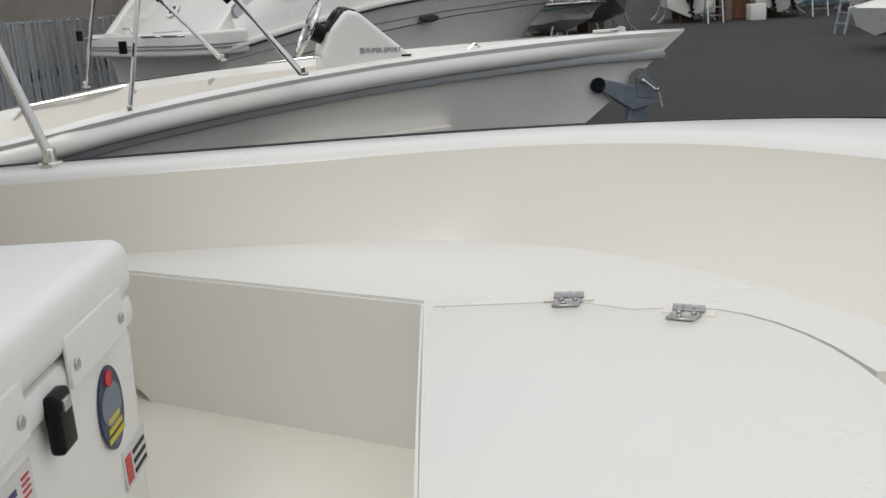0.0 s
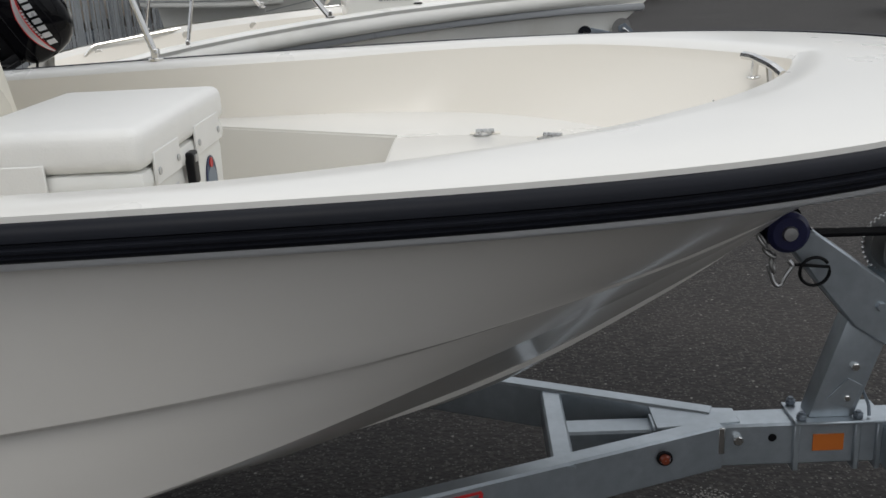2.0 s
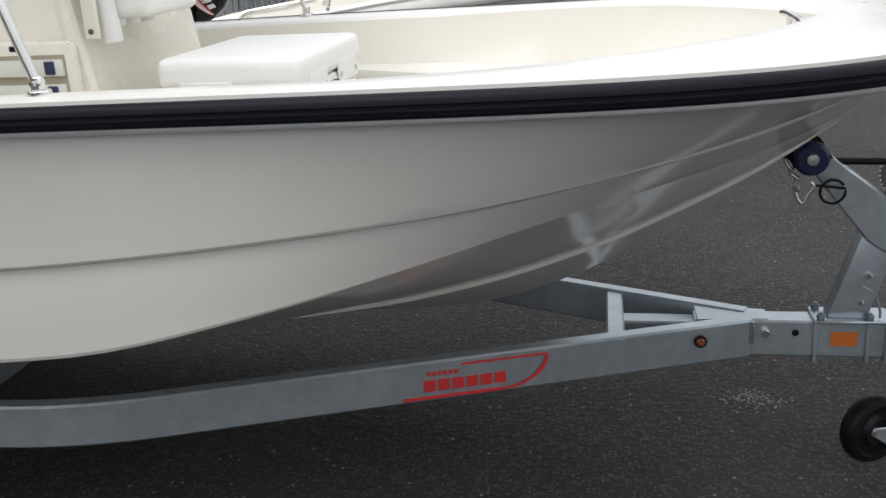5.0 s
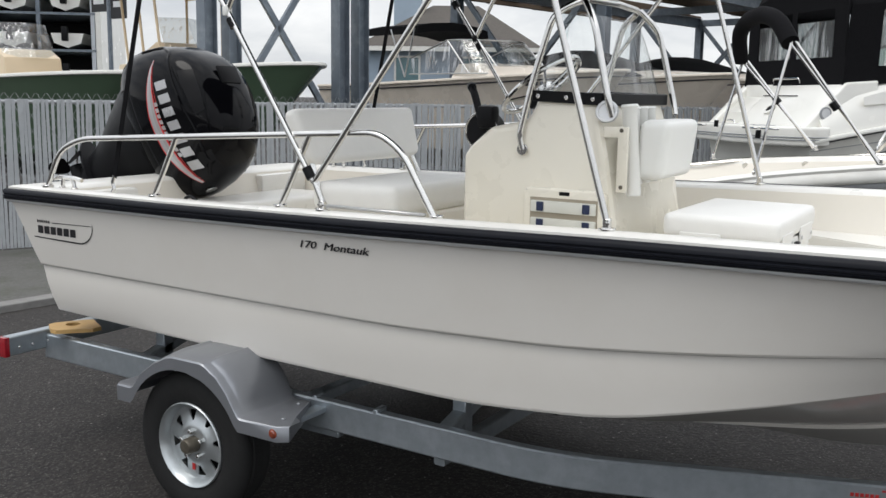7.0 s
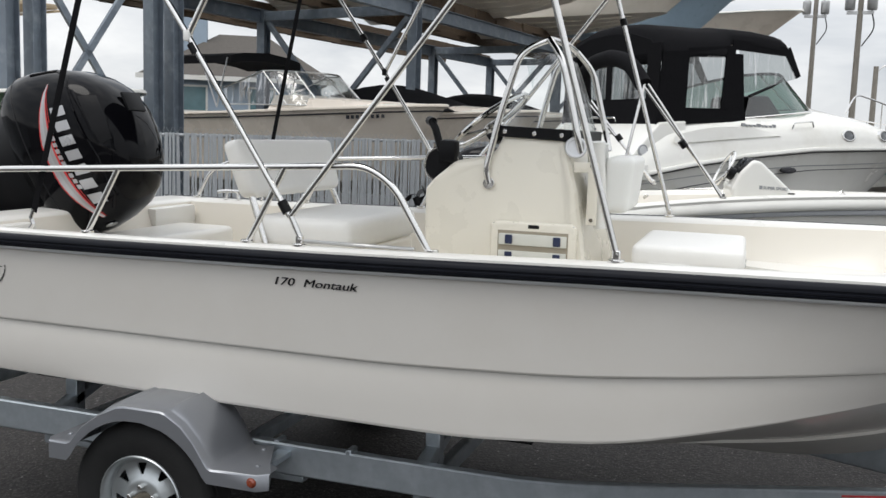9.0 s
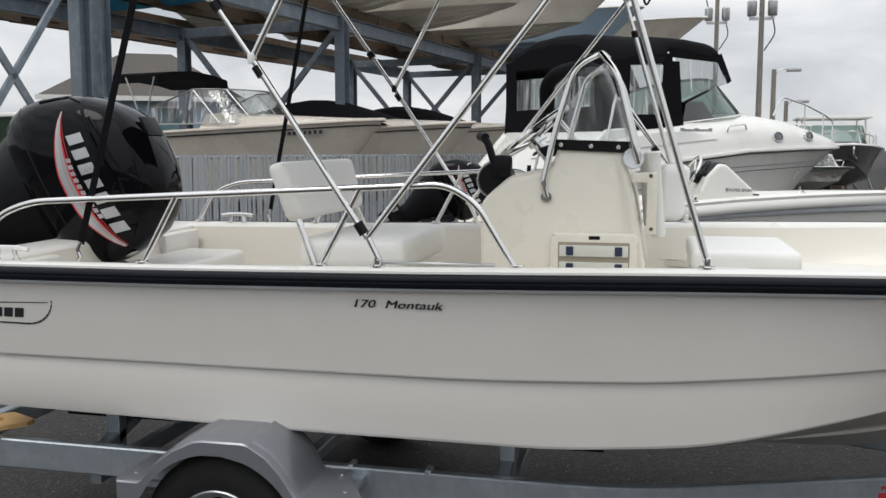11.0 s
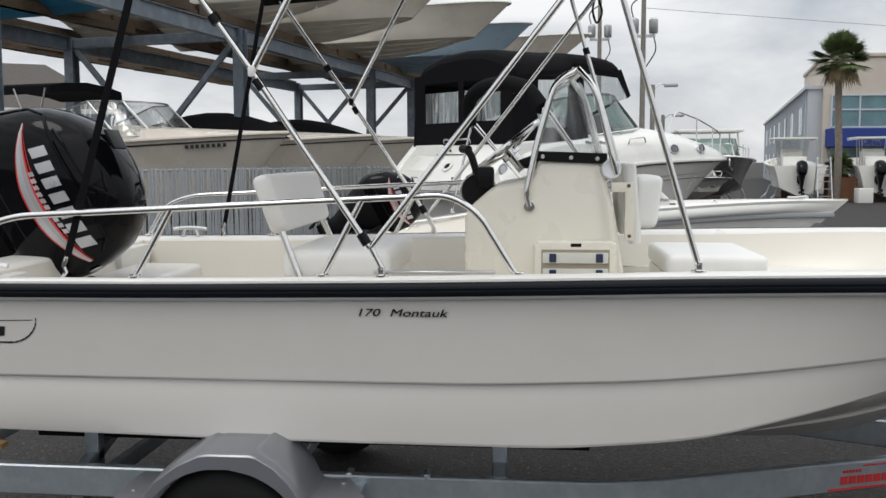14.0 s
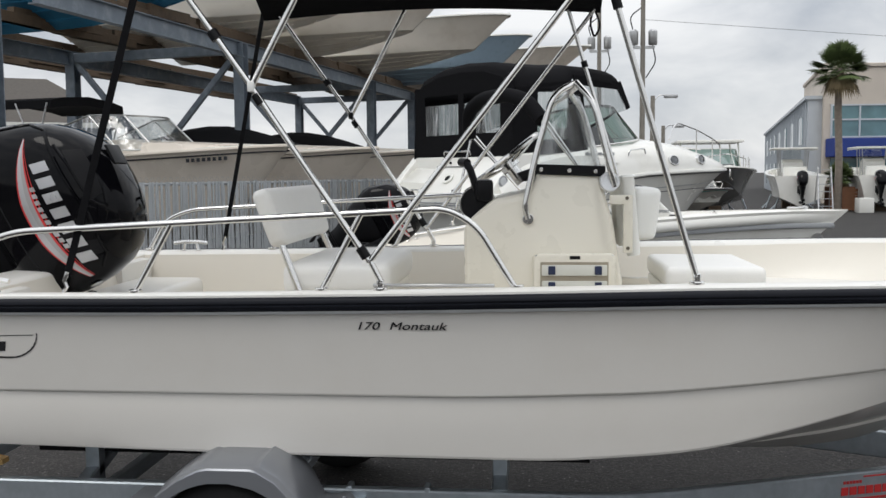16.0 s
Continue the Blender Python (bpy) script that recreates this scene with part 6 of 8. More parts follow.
# small white side-console boat next to the main one
def side_console_boat():
    L, YAW = 4.55, 12.9
    A = pose(2.485 - L * math.cos(radians(YAW)), 5.085 - L * math.sin(radians(YAW)), 0.028, 2.0, 0, YAW)
    e = thing("motor_boat", "small white side console boat with grey rub rail on a trailer", "boat", at=A)
    rise = [(0, 1.03), (0.5, 1.10), (1.0, 1.18), (1.5, 1.23), (2.0, 1.27), (2.5, 1.30), (3.0, 1.318), (3.5, 1.33), (4.0, 1.335), (4.55, 1.325)]
    hs, zsh = small_hull(e, L, 1.876, 0.46, 0.60, 1.10, 1.40, WHITE, DECK, rub=GREYSTRIPE, flare=0.13, fine=0.75, rake=0.155, drop=0.125, lift=0.22, sheer=rise, plan=(0.2, 1.15), liner=LINER)
    # rounded gunwale moulding above the grey rail
    rows = []
    N = 60
    edge = [Vector((L * math.sin(math.pi / 2 * i / N), 0, 0)) for i in range(N + 1)]
    edge = [Vector((p.x, -hs(p.x), zsh(p.x))) for p in edge]
    edge += [Vector((p.x, -p.y, p.z)) for p in edge[-2::-1]]
    for i, p in enumerate(edge):
        d = edge[min(i + 1, len(edge) - 1)] - edge[max(i - 1, 0)]
        out = Vector((d.y, -d.x, 0)).normalized()
        fit = min(1.0, abs(p.y) / 0.14)
        rows.append([p + out * (o * fit if o < 0 else o * (0.3 + 0.7 * fit)) + Vector((1.9 * min(0.0, v) * (p.x / L) ** 4, 0, v)) for o, v in ((-0.01, -0.120), (0.016, -0.112), (0.024, -0.085), (0.014, -0.048), (-0.012, -0.016), (-0.045, 0.006), (-0.085, 0.016))])
    part("gunwale", loft(rows), WHITE, e, "rounded white gunwale", 60)
    part("cockpit_floor", slab([(0.1, -0.66), (2.2, -0.50), (2.9, -0.30), (2.9, 0.30), (2.2, 0.50), (0.1, 0.66)], 0.88, 0.90), LINER, e)
    c = prism([(2.20, 0.95), (2.17, 1.36), (2.235, 1.50), (2.33, 1.605), (2.40, 1.59), (2.52, 1.48), (2.70, 1.32), (2.72, 1.27), (2.55, 1.20), (2.50, 0.95)], -0.27, 0.15, 0.035, 3)
    con = part("console", c, WHITE, e, "white moulded side console")
    part("gauge_pod", prism([(2.215, 1.455), (2.245, 1.52), (2.33, 1.612), (2.40, 1.60), (2.36, 1.53), (2.31, 1.44)], -0.24, 0.12, 0.02, 2), BLACK, con, "dark instrument pod")
    for gy in (-0.10, 0.04):
        g = disc(0.045, 0.01, 'Z', (0, 0, 0), 18)
        g.transform(pose(2.285, gy, 1.565, 0, -50, 0))
        part("gauge", g, DARKGLASS, con)
    M = pose(2.13, -0.08, 1.505, 0, -62, 0)
    rim = lathe([(0.165 + 0.013 * math.cos(a), 0.013 * math.sin(a)) for a in [2 * math.pi * k / 8 for k in range(9)]], 30, 'Z')
    for k in range(3):
        a = 2 * math.pi * k / 3 + 0.5
        tube([(0, 0, -0.04), (0.165 * math.cos(a), 0.165 * math.sin(a), 0)], 0.009, 6, bm=rim)
    rim.transform(M)
    part("steering_wheel", rim, STEEL, con)
    hub = disc(0.055, 0.07, 'Z', (0, 0, -0.06), 16)
    tube([(0, 0, -0.05), (0, 0, -0.14)], 0.04, 10, bm=hub)
    hub.transform(M)
    part("wheel_hub", hub, BLACK, con)
    lettering("script", "SUPER SPORT", 0.034, pose(2.425, -0.273, 1.362, 90, 2, 0), GREYSTRIPE, con, bold=0.001)
    part("script_block", box(2.392, 2.418, -0.275, -0.268, 1.36, 1.39), GREYSTRIPE, con)
    part("switch", box(2.63, 2.69, -0.273, -0.26, 1.325, 1.336, 0.003, 1), BLACK, con)
    part("drink_holder", lathe([(0.001, 0.012), (0.03, 0.012), (0.045, 0.02), (0.05, 0.0)], 16, 'Y', (2.03, 0.47, 1.235)), BLACK, e)
    # folded bimini: a boot bent like a hoop, on tubes
    part("folded_bimini", tube(rounded([(0.95, 0.82, 2.06), (0.92, 0.72, 2.30), (1.0, 0.42, 2.41), (1.13, -0.15, 2.43), (1.25, -0.45, 2.36), (1.34, -0.62, 2.19)], 0.16, 6), 0.068, 12), CANVAS, e, "rolled black bimini cover")
    for s, feet in ((-1, ((1.146, 1.205), (2.03, 1.315))), (1, ((0.76, 1.195), (1.63, 1.31)))):
        ys = 0.75 if s < 0 else 0.74
        top = (1.33 if s < 0 else 0.95, -0.61 if s < 0 else 0.81, 2.20 if s < 0 else 2.08)
        f1, f2 = feet
        part("bimini_tube", tube([(f1[0], s * ys, f1[1]), (top[0] + 0.02, top[1], top[2])], 0.012, 8), STEEL, e)
        for d in (0.0, 0.045):
            part("bimini_tube", tube([(f2[0] - d * 0.4, s * (0.62 + d * 0.3), f2[1]), (top[0] + d, top[1], top[2])], 0.012, 8), STEEL, e)
        part("tube_clamp", tube([(f2[0] - 0.33, s * 0.645, f2[1] + 0.39), (f2[0] - 0.37, s * 0.65, f2[1] + 0.44)], 0.03, 8), BLACK, e)
        part("tube_clamp", tube([(f1[0] + 0.01, s * ys, f1[1] + 0.28), (f1[0] + 0.012, s * ys, f1[1] + 0.34)], 0.02, 8), BLACK, e)
        for fx, fy, fz in ((f1[0], ys, f1[1]), (f2[0], 0.62, f2[1])):
            b = disc(0.03, 0.012, 'Z', (fx, s * fy, fz - 0.008), 12)
            box(fx - 0.013, fx + 0.013, s * fy - 0.012, s * fy + 0.012, fz - 0.01, fz + 0.03, 0.004, 1, bm=b)
            part("tube_foot", b, STEEL, e)
    # rail along the inside of the far gunwale
    b = tube(rounded([(0.30, 0.72, 1.02), (0.36, 0.74, 1.09), (1.2, 0.72, 1.20), (2.2, 0.52, 1.285), (2.3, 0.48, 1.25)], 0.1), 0.012, 8)
    part("hand_rail", b, STEEL, e)
    for x in (0.40, 1.05, 1.55, 3.05):
        part("snap_disc", disc(0.028, 0.02, 'Y', (x, hs(x) - 0.16, zsh(x) - 0.05), 12), STEEL, e)
    part("deck_eye", tube([(3.05, -0.20, 1.33), (3.09, -0.19, 1.36), (3.13, -0.18, 1.33)], 0.007, 6), STEEL, e)
    b = tube([(3.90, -0.04, 1.365), (4.07, -0.04, 1.365)], 0.010, 8)
    part("bow_cleat", b, STEEL, e)
    part("bow_light", lathe([(0.001, 0.045), (0.03, 0.04), (0.035, 0.0)], 12, 'Z', (4.12, 0.03, 1.335)), STEEL, e)
    # trailer
    t = thing("boat_trailer", "galvanised trailer under the small white boat", "trailer", at=A)
    for s in (-1, 1):
        part("side_beam", rect_bar(rounded([(0.1, s * 0.6, 0.42), (2.6, s * 0.6, 0.42), (4.1, s * 0.05, 0.42)], 0.3), 0.05, 0.10), GALV, t)
        part("wheel", lathe([(0.15, -0.07), (0.24, -0.08), (0.26, -0.05), (0.26, 0.05), (0.24, 0.08), (0.15, 0.07)], 28, 'Y', (1.2, s * 0.82, 0.26)), TYRE, t)
        part("bunk", rect_bar([(0.2, s * 0.4, 0.56), (2.6, s * 0.4, 0.58)], 0.1, 0.05), CARPET, t)
        for bx in (0.4, 2.2):
            part("bunk_post", box(bx - 0.03, bx + 0.03, s * 0.4 - 0.03, s * 0.4 + 0.03, 0.40, 0.57), GALV, t)
    part("axle", rect_bar([(1.2, -0.8, 0.28), (1.2, 0.8, 0.28)], 0.06, 0.06), GALV, t)
    part("tongue", rect_bar([(3.6, 0, 0.42), (5.1, 0, 0.45)], 0.07, 0.10), GALV, t)
    part("winch_post", prism([(4.10, 0.46), (4.22, 0.46), (4.28, 0.90), (4.17, 0.92)], -0.04, 0.04, 0.006, 1), STEELPAINT, t)
    part("winch_arm", prism([(3.94, 1.00), (3.99, 1.06), (4.33, 0.97), (4.36, 0.88), (4.17, 0.85)], -0.06, 0.06, 0.006, 1), STEELPAINT, t)
    part("bow_roller", lathe([(0.01, -0.06), (0.05, -0.06), (0.04, 0), (0.05, 0.06), (0.01, 0.06)], 16, 'Y', (3.93, 0, 1.03)), RUBBER, t)
    part("winch_drum", lathe([(0.02, -0.05), (0.072, -0.05), (0.072, -0.042), (0.04, -0.038), (0.04, 0.038), (0.072, 0.042), (0.072, 0.05), (0.02, 0.05)], 22, 'Y', (4.22, 0, 1.045)), DULL, t)
    for s in (-1, 1):
        part("winch_plate", prism([(4.20, 0.93), (4.19, 1.06), (4.24, 1.08), (4.34, 0.99), (4.34, 0.92)], s * 0.06 - 0.004, s * 0.06 + 0.004, 0.002, 1), STEELPAINT, t)
    part("winch_crank", tube(rounded([(4.22, -0.06, 1.045), (4.22, -0.09, 1.045), (4.30, -0.10, 0.98), (4.30, -0.17, 0.98)], 0.02), 0.010, 8), STEEL, t)
    part("winch_strap", rect_bar([(4.36, -0.02, 0.98), (4.39, -0.03, 0.85)], 0.03, 0.005, bevel=0.001), PLASTIC, t)
    m2 = copy_thing(main_engine, A @ pose(0.0, 0, 1.30, 0, 62, 0) @ Matrix.Scale(0.66, 4))
    tagged(m2, "black outboard motor tilted up on the small white boat")
    lettering("script", "60", 0.13, pose(-0.30, -0.20, 0.385, 52, 0, 0), SILVER, m2)


side_console_boat()


# white cabin cruiser with black camper canvas, seen over its starboard quarter
def cruiser():
    A = pose(-2.159, 8.204, 0, 0, 0, 45)
    e = thing("cabin_cruiser", "white cabin cruiser with black camper canvas and green tinted windshield", "boat", at=A)
    AFT, L = 0.42, 6.56
    rub = [(0, 1.335), (0.35, 1.40), (0.9, 1.50), (1.8, 1.63), (3.0, 1.74), (4.4, 1.78), (6.56, 1.80)]
    half0, sheer0 = small_hull(e, L, 2.6, 0.45, 0.86, 1.4, 1.8, WHITE, WHITE, rub=WHITE, flare=0.15, stripe=GREYSTRIPE, fine=2.5, cockpit=False, rake=0.15, lift=0.30, band=(0.30, 0.36), sheer=rub)
    for c in e.children:
        c.location.x += AFT
    hs, zsh = (lambda x: half0(min(L, max(0.0, x - AFT)))), (lambda x: sheer0(min(L, max(0.0, x - AFT))))
    # thin dark lines along the topsides
    for off, r in ((-0.055, 0.007), (-0.30, 0.006)):
        for s in (-1, 1):
            pts = []
            for i in range(25):
                x = 0.5 + 6.1 * i / 24
                k = -off / (zsh(x) - 0.9)
                pts.append((x - 0.5 * k * max(0, x - 4) / 3, s * (hs(x) * (1 - 0.10 * k) + 0.004), zsh(x) + off))
            part("pin_stripe", tube(pts, r, 6), STRIPE, e)
    # swim platform wraps round the transom
    rim = rounded([(0.62, -1.24, 0), (0.30, -1.24, 0), (0.06, -0.95, 0), (0.0, 0, 0), (0.06, 0.95, 0), (0.30, 1.24, 0), (0.62, 1.24, 0)], 0.22, 6)
    plat = part("swim_platform", slab([(p[0], p[1]) for p in rim], 1.26, 1.485, 0.035, 3), WHITE, e, "white swim platform")
    for z in (1.335, 1.365):
        part("platform_edge", tube([(p[0] - 0.003, p[1] * 1.003, z) for p in rim], 0.008, 6), GREYSTRIPE, plat)
    for y0 in (-1.12, -0.72, 0.55):
        b = tube(rounded([(0.02, y0, 1.455), (-0.03, y0, 1.455), (-0.03, y0 + 0.30, 1.455), (0.02, y0 + 0.30, 1.455)], 0.03), 0.011, 6)
        part("grab_handle", b, STEEL, plat)
    part("platform_hatch", box(0.06, 0.30, -0.62, -0.48, 1.48, 1.492, 0.004, 1), GREYSTRIPE, plat)
    part("mooring_cleat", tube(rounded([(0.12, 0.02, 1.49), (0.12, 0.04, 1.53), (0.12, 0.20, 1.53), (0.12, 0.22, 1.49)], 0.02), 0.012, 6), STEEL, plat)
    # transom with a walk-through beside the port side
    face = [(0.36, 1.47), (0.62, 1.74), (0.88, 2.00), (1.30, 2.03), (1.30, 1.40), (0.45, 1.40)]
    tr = part("transom", prism(face, -1.10, 0.40, 0.03, 3), WHITE, e)
    part("transom_wing", prism(face, 1.00, 1.14, 0.03, 3), WHITE, e)
    part("walk_through", box(0.84, 0.92, 0.38, 1.02, 1.44, 1.99, 0.02, 2), WHITE, e)
    part("hatch_line", rect_bar([(0.708, -0.40, 1.845), (0.708, 0.36, 1.845)], 0.008, 0.012, bevel=0.001), STRIPE, tr)
    part("transom_rail", tube(rounded([(0.86, -0.20, 2.0), (0.84, -0.20, 2.06), (0.84, 0.36, 2.06), (0.86, 0.36, 2.0)], 0.03), 0.013, 8), STEEL, tr)
    M = pose(0.545, -0.08, 1.675, 0, -46, 0)
    b = lathe([(0.05, 0.0), (0.085, 0.0), (0.09, 0.012), (0.085, 0.02), (0.05, 0.02)], 20, 'Z')
    b.transform(M)
    part("shower_bezel", b, WHITE, tr)
    b = disc(0.052, 0.012, 'Z', (0, 0, 0.008), 18)
    b.transform(M)
    part("shower_box", b, BLACK, tr)
    part("latch", disc(0.018, 0.02, 'X', (0.745, 0.10, 1.90), 10), BLACK, tr)
    # deck mouldings: cockpit sides running on into the cabin top
    crown = [(0.5, 1.52), (0.9, 1.96), (1.4, 2.02), (2.3, 2.08), (3.2, 2.20), (4.0, 2.27), (4.7, 2.22), (5.4, 2.10), (6.1, 1.97), (6.8, 1.86), (7.08, 1.82)]
    rings = []
    for i in range(29):
        x = 0.55 + 6.41 * i / 28
        w = max(0.03, hs(x) - 0.015)
        z, tp = zsh(x) - 0.005, soft_table(x, crown, 0.25)
        k = min(1.0, max(0.0, (x - 2.4) / 1.2))
        mid = [(0.985, 0.25), (0.955, 0.52), (0.90, 0.80), (0.82, 1.0)]
        mid = [(a * (1 - k) + c * k, b * (1 - k) + d * k) for (a, b), (c, d) in zip(mid, [(0.985, 0.22), (0.95, 0.48), (0.86, 0.74), (0.66, 0.93)])]
        up = 1.0 + 0.02 * k
        half = [(1.0, 0.0)] + mid + [(0.45, up * (1 - 0.05 * (1 - k))), (0.0, up)]
        row = [(x, -y * w, z + (tp - z) * h) for y, h in half]
        rings.append(row + [(a, -b, c) for a, b, c in row[-2::-1]])
    part("deck_moulding", loft(rings, cap0=True, cap1=True), WHITE, e, smooth=40)
    for s in (-1, 1):
        # recessed pale panel along the cockpit side
        rr = []
        for i in range(9):
            x = 1.05 + 1.75 * i / 8
            h = 0.17 * math.sin(math.pi * min(1, 0.12 + i / 8.6)) ** 0.6
            zz = 1.74 + 0.15 * i / 8
            rr.append([(x, s * (hs(x) * 0.965 - 0.01 + 0.008), zz), (x, s * (hs(x) * 0.945 - 0.005 + 0.008), zz + h)])
        part("side_panel", loft(rr), GREYSTRIPE if s > 0 else WHITE, e)
        for px in (4.15, 5.03):
            w = hs(px)
            yaw = math.degrees(math.atan2(hs(px + 0.2) - hs(px - 0.2), 0.4))
            M = pose(px, -w * 0.958, zsh(px) + 0.165, 0, 0, -yaw) @ pose(0, -0.004, 0, -12, 0, 0)
            if s > 0:
                M = Matrix.Scale(-1, 4, (0, 1, 0)) @ M
            b = lathe([(0.072, -0.010), (0.082, -0.014), (0.094, -0.008), (0.096, 0.04), (0.072, 0.04)], 22, 'Y')
            g = disc(0.077, 0.014, 'Y', (0, 0, 0), 22)
            for q in (b, g):
                for v in q.verts:
                    v.co.x *= 1.6
                    v.co.z *= 0.88
                q.transform(M)
            p = part("porthole", b, STEEL, e)
            part("porthole_glass", g, DARKGLASS, p)
        y0 = s * (hs(2.97) * 0.965)
        b = lathe([(0.001, -0.012), (0.03, -0.018), (0.042, -0.012), (0.042, 0.03)], 16, 'Y')
        for v in b.verts:
            v.co.x *= 3.2
        b.transform(pose(2.97, y0 + s * 0.012, 1.43, 0, 0, 0 if s < 0 else 180))
        part("hull_vent", b, STRIPE, e)
        # side deck rail
        pts = [(x, s * (hs(x) * 0.93), zsh(x) + 0.26 + d) for x, d in ((3.05, 0.02), (3.08, 0.10), (3.42, 0.10), (3.45, 0.02))]
        part("grab_handle", tube(rounded(pts, 0.03), 0.012, 6), STEEL, e)
    # tinted windshield with a dark upper frame
    lo, hi = [], []
    for i in range(13):
        u = i / 12
        a = -math.pi / 2 + math.pi * u
        c = math.copysign(abs(math.cos(a)) ** 0.7, math.cos(a))
        lo.append((2.35 + 1.95 * c, 1.02 * math.sin(a), 2.10 + 0.20 * c))
        hi.append((2.45 + 1.12 * c, 0.98 * math.sin(a), 2.40 + 0.40 * c))
    g = part("windshield", loft([lo, hi]), GREENGLASS, e, "raked green tinted windshield", 60)
    g.visible_shadow = False
    part("windshield_frame", tube(hi, 0.022, 6), BLACK, e)
    part("windshield_base", tube(lo, 0.016, 6), STEEL, e)
    for k in (3, 6, 9):
        part("windshield_post", tube([lo[k], hi[k]], 0.014, 6), STEEL, e)
    part("helm", prism([(2.55, 2.0), (2.62, 2.42), (2.95, 2.44), (3.25, 2.15), (3.25, 2.0)], -0.85, -0.05, 0.06, 2), BLACK, e, "dark helm dash behind the windshield")
    # camper canvas: arched roof over hoops, black strips round clear panels
    prof = [(-1.06, 2.88), (-1.02, 3.03), (-0.88, 3.17), (-0.5, 3.27), (0, 3.30), (0.5, 3.27), (0.88, 3.17), (1.02, 3.03), (1.06, 2.88)]
    fore = [(-0.98, 3.06), (-0.97, 3.17), (-0.86, 3.25), (-0.5, 3.31), (0, 3.33), (0.5, 3.31), (0.86, 3.25), (0.97, 3.17), (0.98, 3.06)]
    rings = []
    for x, drop, k, pr in ((0.86, 0.17, 0.95, prof), (0.90, 0.06, 0.985, prof), (1.02, 0.0, 1.0, prof), (1.45, -0.01, 1.0, prof), (1.92, -0.02, 1.0, prof), (2.08, 0.0, 1.0, fore), (2.5, -0.01, 1.0, fore), (2.95, 0.02, 0.98, fore), (3.12, 0.05, 0.95, fore), (3.18, 0.11, 0.92, fore)):
        rings.append([(x, y * k, z - drop) for y, z in pr])
    part("camper_canvas", loft(rings), CANVAS, e, "black camper canvas roof", 60)

    def strip(pts, h=0.02):
        part("curtain_strip", loft([[(p[0], p[1] - h / 2, p[2]) for p in pts], [(p[0], p[1] + h / 2, p[2]) for p in pts]], closed=True, cap0=True, cap1=True), CANVAS, e)

    def pane(pts):
        q = part("clear_curtain", loft([[(p[0], p[1] - 0.003, p[2]) for p in pts], [(p[0], p[1] + 0.003, p[2]) for p in pts]], closed=True, cap0=True, cap1=True), SMOKE, e)
        q.visible_shadow = False
    for s in (-1, 1):
        y = s * 1.05
        strip([(0.84, y, 1.97), (1.30, y, 1.99), (1.32, y, 2.92), (0.90, y, 2.88)])
        strip([(1.30, y, 1.99), (2.34, y, 2.06), (2.30, y, 2.22), (1.30, y, 2.20)])
        strip([(1.90, y, 2.19), (2.30, y, 2.22), (2.22, y, 2.93), (1.94, y, 2.93)])
        strip([(1.31, y, 2.84), (2.12, y * 0.97, 2.88), (2.12, y * 0.97, 3.04), (1.31, y, 2.95)])
        strip([(2.10, y * 0.94, 2.99), (3.13, y * 0.89, 2.97), (3.13, y * 0.89, 3.09), (2.10, y * 0.94, 3.12)])
        strip([(3.08, y * 0.89, 3.02), (3.33, y * 0.89, 2.68), (3.42, y * 0.88, 2.72), (3.19, y * 0.88, 3.10)])
        pane([(1.29, y * 0.995, 2.18), (1.91, y * 0.995, 2.18), (1.95, y * 0.995, 2.88), (1.30, y * 0.995, 2.88)])
        pane([(2.28, y * 0.97, 2.42), (3.32, y * 0.90, 2.68), (3.11, y * 0.89, 3.0), (2.21, y * 0.94, 3.02)])
    for (y0, y1, z0, z1) in ((-1.05, 1.05, 1.97, 2.30), (-1.05, -0.80, 2.29, 3.0), (0.80, 1.05, 2.29, 3.0), (-0.06, 0.06, 2.29, 3.0)):
        part("curtain_strip", box(0.855, 0.88, y0, y1, z0, z1, 0.006, 1), CANVAS, e)
    b = prism([(-1.04, 2.86)] + [(y * 0.96, z - 0.13) for y, z in prof] + [(1.04, 2.86)], -0.882, -0.856, 0.004, 1)
    b.transform(Matrix(((0, -1, 0, 0), (1, 0, 0, 0), (0, 0, 1, 0), (0, 0, 0, 1))))
    part("curtain_header", b, CANVAS, e)
    g = part("clear_curtain", box(0.864, 0.870, -0.82, 0.82, 2.28, 2.92), SMOKE, e)
    g.visible_shadow = False
    # bow rail
    for s in (-1, 1):
        pts = [(x, s * max(0.02, hs(x) * 0.80), soft_table(x, crown, 0.25) + (0.0 if i == 0 else 0.30)) for i, x in enumerate((4.3, 4.5, 5.2, 5.9, 6.4, 6.85))]
        part("bow_rail", tube(rounded(pts, 0.15), 0.013, 6), STEEL, e)
        for x in (5.2, 5.9, 6.5):
            w = max(0.02, hs(x) * 0.80)
            zc = soft_table(x, crown, 0.25)
            part("rail_post", tube([(x, s * w, zc - 0.12), (x, s * w, zc + 0.30)], 0.011, 6), STEEL, e)
    part("bow_roller", box(6.72, 7.02, -0.08, 0.08, 1.80, 1.88, 0.02, 2), STEEL, e)
    part("badge", disc(0.075, 0.02, 'Y', (0.62, -1.108, 1.64), 18), GREYSTRIPE, e)
    part("badge_ring", disc(0.055, 0.024, 'Y', (0.62, -1.110, 1.64), 18), SILVER, e)
    for k in range(9):
        x = 2.20 + k * 0.066
        part("name_bar", box(x, x + 0.045, -hs(x) * 0.90 - 0.004, -hs(x) * 0.90 + 0.03, 1.995, 2.02 + 0.015 * (k % 4 == 0)), GREYSTRIPE, e)
    t = thing("boat_trailer", "dark trailer frame under the white cruiser", "trailer", at=A)
